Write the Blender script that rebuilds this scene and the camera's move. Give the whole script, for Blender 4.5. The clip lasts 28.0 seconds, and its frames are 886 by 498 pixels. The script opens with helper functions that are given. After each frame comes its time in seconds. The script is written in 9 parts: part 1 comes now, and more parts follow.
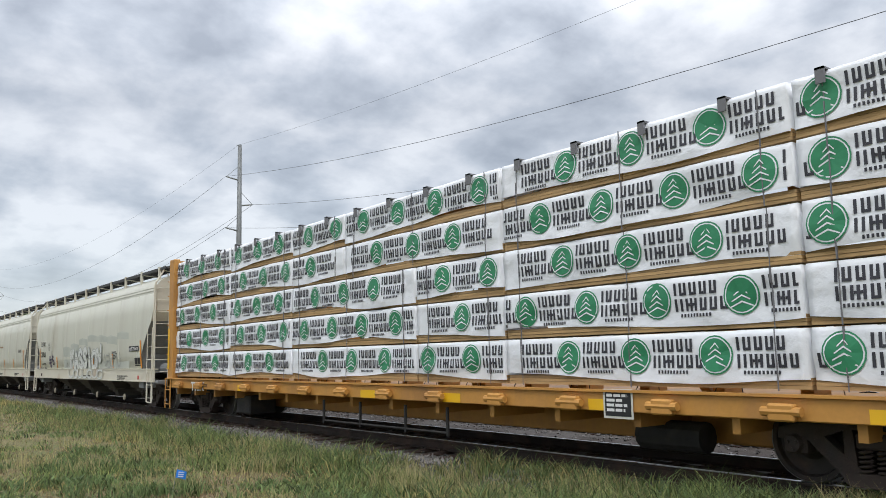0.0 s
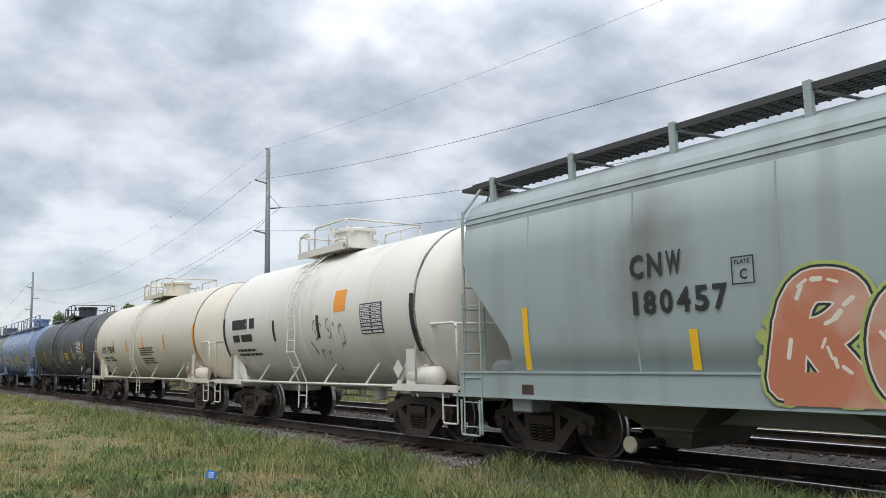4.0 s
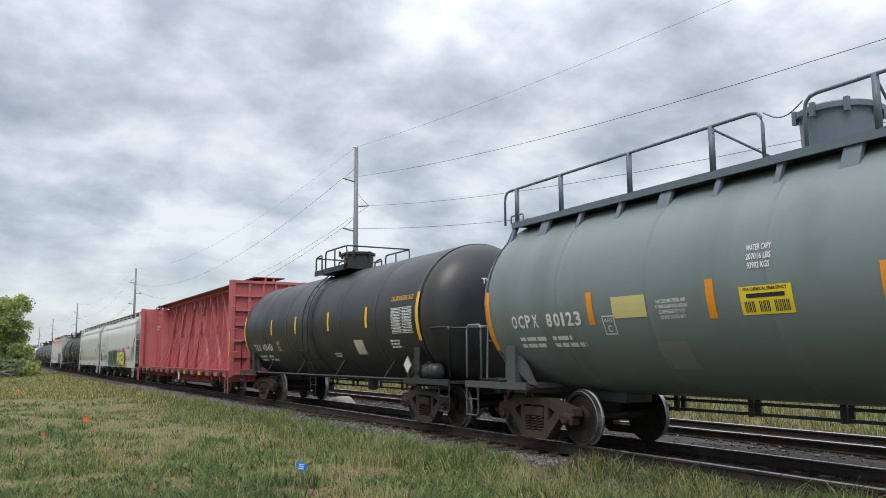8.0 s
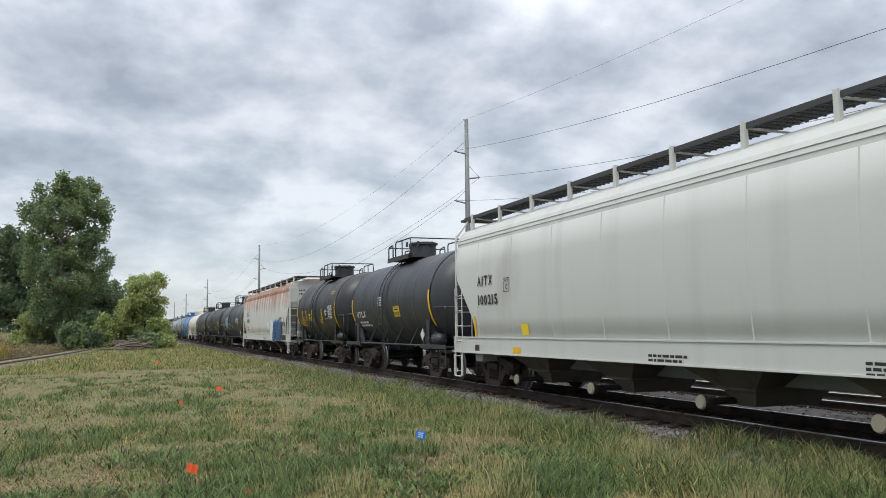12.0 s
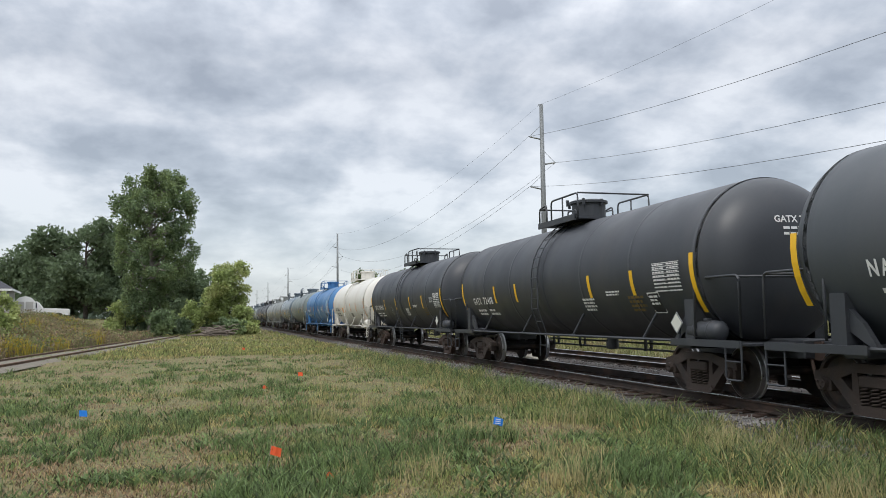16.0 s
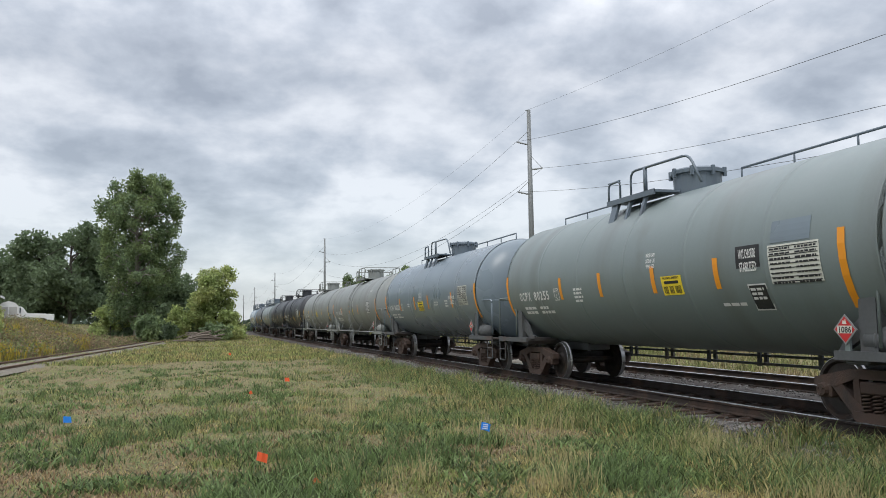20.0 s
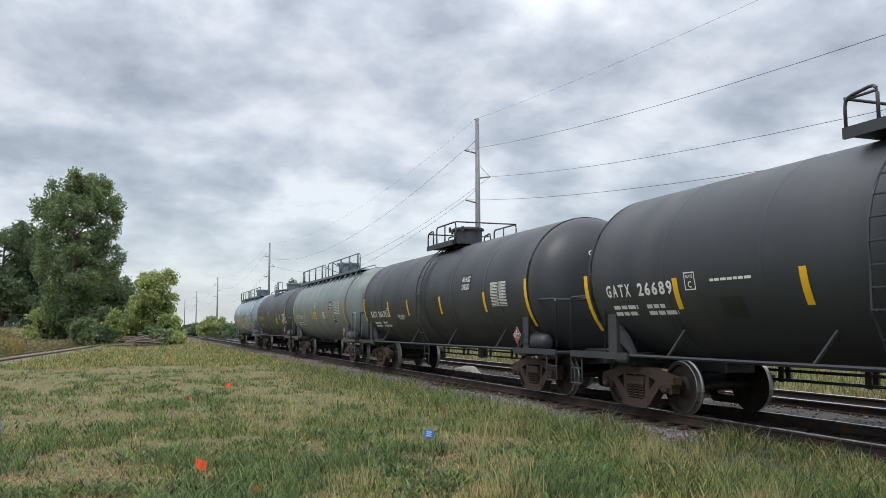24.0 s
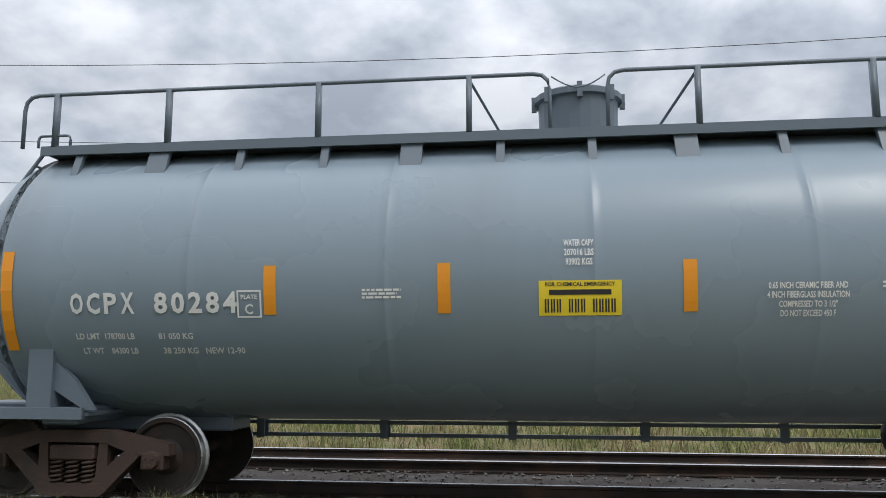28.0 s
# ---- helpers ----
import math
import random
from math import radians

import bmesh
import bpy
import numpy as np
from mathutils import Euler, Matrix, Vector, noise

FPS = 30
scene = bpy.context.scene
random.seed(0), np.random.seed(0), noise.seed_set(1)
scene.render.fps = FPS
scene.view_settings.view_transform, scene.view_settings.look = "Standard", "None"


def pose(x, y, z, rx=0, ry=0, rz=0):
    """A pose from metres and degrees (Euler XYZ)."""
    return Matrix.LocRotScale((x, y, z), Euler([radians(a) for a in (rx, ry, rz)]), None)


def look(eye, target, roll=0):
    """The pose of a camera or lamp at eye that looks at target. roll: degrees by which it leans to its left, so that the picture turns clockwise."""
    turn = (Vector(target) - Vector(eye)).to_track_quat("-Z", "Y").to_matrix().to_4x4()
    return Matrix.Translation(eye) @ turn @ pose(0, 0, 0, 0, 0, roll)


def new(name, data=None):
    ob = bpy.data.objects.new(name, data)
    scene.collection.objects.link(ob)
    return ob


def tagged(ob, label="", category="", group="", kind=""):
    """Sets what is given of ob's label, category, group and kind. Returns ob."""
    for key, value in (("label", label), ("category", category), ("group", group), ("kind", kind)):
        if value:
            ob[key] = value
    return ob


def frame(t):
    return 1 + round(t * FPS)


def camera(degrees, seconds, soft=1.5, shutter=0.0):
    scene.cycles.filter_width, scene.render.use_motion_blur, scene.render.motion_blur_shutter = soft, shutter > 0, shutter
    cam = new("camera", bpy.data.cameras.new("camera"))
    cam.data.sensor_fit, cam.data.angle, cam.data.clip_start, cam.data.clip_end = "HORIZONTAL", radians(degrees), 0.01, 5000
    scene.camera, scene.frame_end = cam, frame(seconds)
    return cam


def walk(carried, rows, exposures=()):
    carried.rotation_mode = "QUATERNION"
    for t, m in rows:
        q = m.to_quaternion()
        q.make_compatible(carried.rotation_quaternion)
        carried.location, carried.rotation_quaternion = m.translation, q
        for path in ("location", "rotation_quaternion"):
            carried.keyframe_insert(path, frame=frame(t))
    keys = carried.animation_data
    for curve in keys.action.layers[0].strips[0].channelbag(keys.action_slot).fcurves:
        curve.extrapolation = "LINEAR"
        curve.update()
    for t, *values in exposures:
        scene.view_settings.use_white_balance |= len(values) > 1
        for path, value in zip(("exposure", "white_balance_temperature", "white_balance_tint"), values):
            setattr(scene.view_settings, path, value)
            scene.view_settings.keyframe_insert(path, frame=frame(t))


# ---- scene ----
# Camera: one person standing in the grass and panning with the train.
EYE = 1.72            # eye height over the grass
RAIL = 0.230          # top of the rails
C1, C2 = 9.50, 13.40  # centre lines of the near and the far track
SPEED = 17.50         # metres a second, towards -Y
cam = camera(57.9, 28.0, soft=0.9)
# seconds, yaw, pitch, roll
ROWS = [
    (0.0, -37.29, 7.52, 1.29),
    (0.5, -36.33, 7.84, 1.02),
    (1.0, -36.18, 8.09, 0.92),
    (1.5, -36.02, 8.15, 0.95),
    (2.0, -35.73, 8.02, 1.12),
    (2.5, -35.69, 8.01, 0.88),
    (3.0, -35.65, 8.05, 0.86),
    (3.5, -35.57, 7.88, 1.07),
    (5.5, -34.66, 7.54, 0.92),
    (6.0, -34.14, 7.79, 0.67),
    (6.5, -32.90, 7.90, 0.56),
    (7.0, -31.51, 7.85, 0.63),
    (7.5, -30.27, 7.70, 0.46),
    (8.0, -29.28, 7.61, 0.31),
    (8.5, -28.48, 7.52, 0.39),
    (9.0, -27.18, 7.22, 0.54),
    (9.5, -25.91, 6.88, 0.55),
    (10.0, -24.76, 6.65, 0.46),
    (10.5, -23.79, 6.40, 0.39),
    (11.0, -22.87, 6.05, 0.62),
    (11.5, -21.73, 5.82, 0.76),
    (13.5, -20.30, 5.09, 0.40),
    (14.0, -19.35, 4.96, 0.30),
    (14.5, -18.33, 4.88, 0.24),
    (15.0, -17.63, 4.87, 0.36),
    (15.5, -16.75, 4.83, 0.73),
    (16.0, -15.70, 4.76, 0.81),
    (16.5, -14.88, 4.79, 0.68),
    (17.0, -14.54, 4.87, 0.64),
    (17.5, -15.10, 4.84, 0.58),
    (18.0, -15.84, 4.89, 0.75),
    (18.5, -16.26, 5.00, 0.85),
    (19.0, -16.36, 5.07, 0.75),
    (19.5, -16.42, 5.14, 0.72),
    (20.0, -16.60, 5.11, 0.82),
    (20.5, -17.01, 5.12, 0.72),
    (21.0, -17.82, 5.20, 0.58),
    (21.5, -18.72, 5.25, 0.37),
    (23.5, -20.17, 5.51, 0.23),
    (24.0, -20.49, 5.57, 0.18),
    (24.5, -20.76, 5.62, 0.23),
    (25.0, -20.95, 5.86, 0.03),
    (25.5, -21.25, 6.01, -0.05),
    (26.0, -21.88, 6.09, -0.08),
    (26.5, -23.89, 6.36, 0.04),
    (27.0, -30.79, 6.77, 0.11),
    (27.2, -35.80, 6.94, 0.15),
    (27.4, -43.46, 7.10, 0.15),
    (27.5, -48.30, 7.24, 0.10),
    (27.6, -53.90, 7.40, 0.05),
    (27.8, -67.00, 7.75, 0.00),
    (28.0, -82.80, 8.10, 0.00),
]

walk(cam, [(t, pose(0, 0, EYE, 90 + pitch, roll, yaw)) for t, yaw, pitch, roll in ROWS],
     exposures=[(0.0, 0.0), (25.5, 0.0), (27.0, -0.15), (28.0, -0.08)])

# ---- light: a bright broken overcast ----
world = bpy.data.worlds.new("overcast")
scene.world = world
world.use_nodes = True


def build_sky():
    nt = world.node_tree
    nt.nodes.clear()
    def n(kind, **kw):
        nd = nt.nodes.new(kind)
        for k, v in kw.items():
            nd.inputs[k].default_value = v
        return nd
    def math_node(op, a, b=None):
        nd = nt.nodes.new("ShaderNodeMath")
        nd.operation = op
        for i, v in ((0, a), (1, b)):
            if v is None:
                continue
            if isinstance(v, (int, float)):
                nd.inputs[i].default_value = v
            else:
                nt.links.new(v, nd.inputs[i])
        return nd.outputs[0]
    tc = n("ShaderNodeTexCoord")
    sep = n("ShaderNodeSeparateXYZ")
    nt.links.new(tc.outputs["Generated"], sep.inputs[0])
    zz = math_node("MAXIMUM", sep.outputs["Z"], 0.0)
    den = math_node("ADD", zz, 0.36)
    comb = n("ShaderNodeCombineXYZ")
    nt.links.new(math_node("DIVIDE", sep.outputs["X"], den), comb.inputs[0])
    nt.links.new(math_node("DIVIDE", sep.outputs["Y"], den), comb.inputs[1])
    comb.inputs[2].default_value = 3.7
    big = n("ShaderNodeTexNoise", Scale=1.35, Detail=2.0, Roughness=0.5, Distortion=0.0)
    fine = n("ShaderNodeTexNoise", Scale=4.4, Detail=9.0, Roughness=0.53, Distortion=0.1)
    for nd in (big, fine):
        nt.links.new(comb.outputs[0], nd.inputs["Vector"])
    mixed = math_node("ADD", math_node("MULTIPLY", big.outputs[0], 0.28), math_node("MULTIPLY", fine.outputs[0], 0.72))
    ramp = nt.nodes.new("ShaderNodeValToRGB")
    nt.links.new(mixed, ramp.inputs[0])
    el = ramp.color_ramp.elements
    el[0].position, el[0].color = 0.39, (0.78, 0.795, 0.825, 1)
    el[1].position, el[1].color = 0.61, (0.35, 0.375, 0.42, 1)
    for pos, c in ((0.455, (0.64, 0.66, 0.70, 1)), (0.52, (0.495, 0.525, 0.575, 1))):
        e = el.new(pos)
        e.color = c
    # towards the horizon the layers run into one pale band
    haze = nt.nodes.new("ShaderNodeMapRange")
    haze.inputs[1].default_value, haze.inputs[2].default_value = 0.0, 0.16
    haze.inputs[3].default_value, haze.inputs[4].default_value = 0.72, 0.0
    nt.links.new(zz, haze.inputs[0])
    mix = nt.nodes.new("ShaderNodeMix")
    mix.data_type = "RGBA"
    nt.links.new(haze.outputs[0], mix.inputs[0])
    nt.links.new(ramp.outputs[0], mix.inputs[6])
    mix.inputs[7].default_value = (0.54, 0.59, 0.64, 1)
    sky = nt.nodes.new("ShaderNodeTexSky")
    sky.sky_type, sky.sun_disc = "NISHITA", False
    sky.sun_elevation, sky.sun_rotation = radians(52), radians(200)
    b1 = n("ShaderNodeBackground", Strength=0.03)
    nt.links.new(sky.outputs[0], b1.inputs[0])
    b2 = n("ShaderNodeBackground", Strength=0.93)
    nt.links.new(mix.outputs[2], b2.inputs[0])
    # an overcast sky is about three times as bright overhead as near the horizon
    gain = nt.nodes.new("ShaderNodeMapRange")
    for i, v in enumerate((0.30, 0.85, 0.93, 2.9)):
        gain.inputs[i + 1].default_value = v
    nt.links.new(zz, gain.inputs[0])
    nt.links.new(gain.outputs[0], b2.inputs[1])
    add = nt.nodes.new("ShaderNodeAddShader")
    nt.links.new(b1.outputs[0], add.inputs[0])
    nt.links.new(b2.outputs[0], add.inputs[1])
    out = nt.nodes.new("ShaderNodeOutputWorld")
    nt.links.new(add.outputs[0], out.inputs[0])


build_sky()
sun = new("sun", bpy.data.lights.new("sun", "SUN"))
sun.data.energy, sun.data.angle, sun.data.color = 1.3, radians(25), (1.0, 0.96, 0.9)
sun.matrix_world = look((-30, -30, 60), (0, 0, 0))
scene.view_settings.exposure = 0.0

# ---- materials ----
MATS = {}


def mat(name, base, rough=0.6, metal=0.0, var=0.12, scale=3.0, fine=40.0, bump=0.0, dirt=None, dirt_amount=0.0,
        streaks=None, island=0.0, rnd=0.0, alt=None, alt_scale=0.5, alt_pos=(0.45, 0.6), stretch=(1, 1, 1), spec=0.5):
    """A procedural surface: base colour broken up at two scales, with dirt patches, run-down streaks and relief."""
    if name in MATS:
        return MATS[name]
    m = bpy.data.materials.new(name)
    MATS[name] = m
    m.use_nodes = True
    nt = m.node_tree
    bs = nt.nodes["Principled BSDF"]
    tc = nt.nodes.new("ShaderNodeTexCoord")
    mp = nt.nodes.new("ShaderNodeMapping")
    mp.inputs["Scale"].default_value = stretch
    nt.links.new(tc.outputs["Object"], mp.inputs[0])

    def noise_of(sc, detail=4.0, vec=None):
        nd = nt.nodes.new("ShaderNodeTexNoise")
        nd.inputs["Scale"].default_value, nd.inputs["Detail"].default_value = sc, detail
        nt.links.new(vec or mp.outputs[0], nd.inputs["Vector"])
        return nd.outputs[0]

    def ramp(fac, lo, hi, a, b):
        nd = nt.nodes.new("ShaderNodeMapRange")
        nd.inputs[1].default_value, nd.inputs[2].default_value, nd.inputs[3].default_value, nd.inputs[4].default_value = lo, hi, a, b
        nt.links.new(fac, nd.inputs[0])
        return nd.outputs[0]

    def mixc(fac, a, b, how="MIX"):
        nd = nt.nodes.new("ShaderNodeMix")
        nd.data_type, nd.blend_type = "RGBA", how
        for sock, v in ((nd.inputs[0], fac), (nd.inputs[6], a), (nd.inputs[7], b)):
            if isinstance(v, (int, float)):
                sock.default_value = v
            elif isinstance(v, tuple):
                sock.default_value = (*v[:3], 1)
            else:
                nt.links.new(v, sock)
        return nd.outputs[2]

    col = tuple(base)
    n1, n2 = noise_of(scale), noise_of(fine, 3.0)
    if alt:
        col = mixc(ramp(noise_of(alt_scale, 6.0), alt_pos[0], alt_pos[1], 0, 1), col, alt)
    col = mixc(ramp(n1, 0.3, 0.7, 0.75 * min(1, var * 4), 0.0), col, mixc(1.0, col, (1 - 1.6 * var,) * 3, "MULTIPLY"))
    col = mixc(ramp(n2, 0.35, 0.65, min(1, var * 3), 0.0), col, mixc(1.0, col, (1 - var,) * 3, "MULTIPLY"))
    if dirt:
        col = mixc(ramp(noise_of(scale * 0.6, 7.0), 0.62 - 0.3 * dirt_amount, 0.72, 0, min(1, 0.4 + dirt_amount)), col, dirt)
    if streaks:
        # runs of dirt down the sides: noise drawn out along z
        colour, amount, width = streaks
        sm = nt.nodes.new("ShaderNodeMapping")
        sm.inputs["Scale"].default_value = (0.15, width, 0.12)
        nt.links.new(tc.outputs["Object"], sm.inputs[0])
        col = mixc(ramp(noise_of(1.0, 5.0, sm.outputs[0]), 0.5, 0.75, 0, amount), col, colour)
    if island:
        gm = nt.nodes.new("ShaderNodeNewGeometry")
        hs = nt.nodes.new("ShaderNodeHueSaturation")
        nt.links.new(ramp(gm.outputs["Random Per Island"], 0, 1, 1 - island, 1 + island), hs.inputs["Value"])
        if isinstance(col, tuple):
            hs.inputs["Color"].default_value = (*col, 1)
        else:
            nt.links.new(col, hs.inputs["Color"])
        col = hs.outputs[0]
    if rnd:
        oi = nt.nodes.new("ShaderNodeObjectInfo")
        hs = nt.nodes.new("ShaderNodeHueSaturation")
        nt.links.new(ramp(oi.outputs["Random"], 0, 1, 1 - rnd, 1 + rnd), hs.inputs["Value"])
        nt.links.new(col, hs.inputs["Color"])
        col = hs.outputs[0]
    if isinstance(col, tuple):
        bs.inputs["Base Color"].default_value = (*col, 1)
    else:
        nt.links.new(col, bs.inputs["Base Color"])
    nt.links.new(ramp(n1, 0.3, 0.7, max(0.03, rough - 0.1), min(1, rough + 0.1)), bs.inputs["Roughness"])
    bs.inputs["Metallic"].default_value = metal
    bs.inputs["Specular IOR Level"].default_value = spec
    if bump:
        bp = nt.nodes.new("ShaderNodeBump")
        bp.inputs["Strength"].default_value, bp.inputs["Distance"].default_value = min(1, bump), 0.02
        nt.links.new(n2, bp.inputs["Height"])
        nt.links.new(bp.outputs[0], bs.inputs["Normal"])
    return m


GRIME = (0.09, 0.075, 0.06)
steel_dark = mat("running gear black", (0.022, 0.021, 0.02), 0.75, 0, 0.2, 4, 60, 0.3, (0.06, 0.045, 0.035), 0.3)
steel_rusty = mat("cast steel brown", (0.075, 0.045, 0.033), 0.8, 0, 0.25, 5, 50, 0.4, (0.03, 0.025, 0.022), 0.35)
truck_brown = mat("truck casting brown", (0.055, 0.038, 0.03), 0.8, 0, 0.25, 5, 50, 0.4, (0.025, 0.022, 0.02), 0.3)
wheel_mat = mat("wheel steel", (0.035, 0.028, 0.024), 0.65, 0.3, 0.2, 6, 60, 0.2, (0.08, 0.045, 0.03), 0.3)
tread_mat = mat("bright wheel rim", (0.42, 0.42, 0.42), 0.35, 0.9, 0.1, 6, 40)
rail_web = mat("rail side", (0.035, 0.025, 0.02), 0.8, 0.2, 0.2, 3, 40, 0.3, (0.09, 0.05, 0.032), 0.4)
rail_top = mat("worn rail head", (0.45, 0.45, 0.46), 0.3, 0.9, 0.15, 2, 40)
tie_mat = mat("weathered tie", (0.07, 0.042, 0.03), 0.9, 0, 0.3, 5, 40, 0.6, (0.14, 0.1, 0.075), 0.3, rnd=0.35, stretch=(0.4, 1, 1))
ballast_mat = mat("ballast bed", (0.078, 0.062, 0.052), 0.95, 0, 0.35, 9, 30, 1.0, (0.045, 0.034, 0.03), 0.35, alt=(0.125, 0.112, 0.10), alt_scale=0.45, alt_pos=(0.5, 0.62))
stone_mat = mat("ballast stones", (0.22, 0.207, 0.195), 0.9, 0, 0.25, 12, 60, 0.4, island=0.55)
orange = mat("orange reflector", (0.78, 0.29, 0.015), 0.45, 0, 0.06, 3, 60)
yellow = mat("yellow reflector", (0.80, 0.46, 0.015), 0.45, 0, 0.06, 3, 60)
sign_yellow = mat("yellow sign", (0.80, 0.60, 0.03), 0.5, 0, 0.05, 3, 60)
white_ink = mat("white lettering", (0.72, 0.72, 0.70), 0.6, 0, 0.08, 3, 60)
yellow_ink = mat("yellow lettering", (0.70, 0.38, 0.03), 0.6, 0, 0.1, 3, 60)
black_ink = mat("black lettering", (0.02, 0.02, 0.022), 0.6, 0, 0.1, 3, 60)
dark_ink = mat("dark green ink", (0.05, 0.06, 0.06), 0.6, 0, 0.1, 3, 60)
red_ink = mat("placard red", (0.50, 0.02, 0.02), 0.5, 0, 0.08, 3, 60)
panel_white = mat("data panel white", (0.62, 0.62, 0.55), 0.6, 0, 0.08, 3, 60)
zinc = mat("galvanised steel", (0.32, 0.33, 0.33), 0.55, 0.5, 0.12, 5, 50)
grating = mat("dark grating", (0.07, 0.07, 0.072), 0.7, 0.3, 0.15, 4, 40)
pole_mat = mat("weathered steel pole", (0.21, 0.22, 0.22), 0.6, 0.4, 0.12, 2, 40)
wire_mat = mat("power line", (0.08, 0.085, 0.09), 0.6, 0.5, 0.05)
bark = mat("bark", (0.10, 0.085, 0.07), 0.9, 0, 0.3, 6, 40, 0.6, stretch=(1, 1, 0.3))
leaf_a = mat("cottonwood leaves", (0.175, 0.245, 0.12), 0.6, 0, 0.15, 0.4, 8, island=0.4, alt=(0.22, 0.285, 0.12), alt_scale=0.35)
leaf_b = mat("dark oak leaves", (0.15, 0.205, 0.11), 0.65, 0, 0.15, 0.4, 8, island=0.3)
leaf_c = mat("bright young leaves", (0.34, 0.41, 0.15), 0.6, 0, 0.12, 0.4, 8, island=0.35, alt=(0.42, 0.45, 0.18), alt_scale=0.4)
grass_mat = mat("grass blades", (0.235, 0.27, 0.092), 0.7, 0, 0.15, 0.3, 6, island=0.8, alt=(0.38, 0.32, 0.135), alt_scale=0.7, alt_pos=(0.48, 0.58))
lush_mat = mat("lush grass blades", (0.135, 0.195, 0.07), 0.65, 0, 0.15, 0.3, 6, island=0.8, alt=(0.24, 0.25, 0.10), alt_scale=0.5, alt_pos=(0.56, 0.70))
seed_mat = mat("pale seed heads", (0.46, 0.40, 0.20), 0.8, 0, 0.15, 0.5, 6, island=0.35)
undergrowth_mat = mat("undergrowth leaves", (0.185, 0.225, 0.088), 0.7, 0, 0.15, 0.4, 6, island=0.45, alt=(0.34, 0.25, 0.14), alt_scale=0.3)
pale_bark = mat("pale cottonwood bark", (0.30, 0.27, 0.235), 0.9, 0, 0.25, 6, 40, 0.5, stretch=(1, 1, 0.3))
siding_rail = mat("rusty siding rail", (0.17, 0.105, 0.07), 0.9, 0, 0.25, 3, 40, 0.3)
brown_mat = mat("brown dried grass", (0.27, 0.18, 0.105), 0.85, 0, 0.2, 0.5, 6, island=0.8)
straw_mat = mat("dry grass blades", (0.33, 0.245, 0.125), 0.8, 0, 0.15, 0.5, 6, island=0.7)
golden_mat = mat("goldenrod bloom", (0.42, 0.33, 0.05), 0.7, 0, 0.15, 0.5, 6, island=0.35)
weed_mat = mat("tall weeds", (0.19, 0.215, 0.082), 0.8, 0, 0.2, 0.3, 6, island=0.45, alt=(0.30, 0.235, 0.13), alt_scale=0.35)
log_mat = mat("dead wood", (0.23, 0.19, 0.155), 0.9, 0, 0.3, 4, 30, 0.5)


def let_light_through(m, share):
    """Leaves and blades pass some of the light on."""
    nt = m.node_tree
    bs = nt.nodes["Principled BSDF"]
    tr = nt.nodes.new("ShaderNodeBsdfTranslucent")
    nt.links.new(bs.inputs["Base Color"].links[0].from_socket, tr.inputs[0])
    mx = nt.nodes.new("ShaderNodeMixShader")
    mx.inputs[0].default_value = share
    nt.links.new(bs.outputs[0], mx.inputs[1])
    nt.links.new(tr.outputs[0], mx.inputs[2])
    nt.links.new(mx.outputs[0], nt.nodes["Material Output"].inputs[0])


for mm in (leaf_a, leaf_b, leaf_c, grass_mat, lush_mat, straw_mat, weed_mat, golden_mat, seed_mat, undergrowth_mat):
    let_light_through(mm, 0.45)


def ground_material():
    m = bpy.data.materials.new("meadow soil and turf")
    m.use_nodes = True
    nt = m.node_tree
    bs = nt.nodes["Principled BSDF"]
    bs.inputs["Roughness"].default_value = 0.95
    bs.inputs["Specular IOR Level"].default_value = 0.15
    tc = nt.nodes.new("ShaderNodeTexCoord")

    def nz(sc, det):
        nd = nt.nodes.new("ShaderNodeTexNoise")
        nd.inputs["Scale"].default_value, nd.inputs["Detail"].default_value = sc, det
        nt.links.new(tc.outputs["Object"], nd.inputs["Vector"])
        return nd.outputs[0]

    def mx(fac, a, b):
        nd = nt.nodes.new("ShaderNodeMix")
        nd.data_type = "RGBA"
        nt.links.new(fac, nd.inputs[0])
        for s, v in ((nd.inputs[6], a), (nd.inputs[7], b)):
            if isinstance(v, tuple):
                s.default_value = (*v, 1)
            else:
                nt.links.new(v, s)
        return nd.outputs[2]

    def rg(f, lo, hi):
        nd = nt.nodes.new("ShaderNodeMapRange")
        nd.inputs[1].default_value, nd.inputs[2].default_value = lo, hi
        nt.links.new(f, nd.inputs[0])
        return nd.outputs[0]
    col = mx(rg(nz(0.18, 5), 0.42, 0.62), (0.165, 0.165, 0.075), (0.24, 0.185, 0.105))
    col = mx(rg(nz(0.55, 6), 0.52, 0.64), col, (0.27, 0.185, 0.125))
    col = mx(rg(nz(1.7, 6), 0.48, 0.62), col, (0.165, 0.195, 0.07))
    col = mx(rg(nz(5.0, 6), 0.50, 0.66), col, (0.25, 0.19, 0.11))
    col = mx(rg(nz(60, 4), 0.48, 0.62), col, (0.19, 0.175, 0.085))
    # last, dark flecks: shade in the gaps between blades, put into the colour
    col = mx(rg(nz(19, 5), 0.50, 0.64), col, (0.075, 0.08, 0.045))
    nt.links.new(col, bs.inputs["Base Color"])
    bp = nt.nodes.new("ShaderNodeBump")
    bp.inputs["Strength"].default_value, bp.inputs["Distance"].default_value = 0.8, 0.08
    nt.links.new(nz(22, 6), bp.inputs["Height"])
    nt.links.new(bp.outputs[0], bs.inputs["Normal"])
    return m


ground_mat = ground_material()


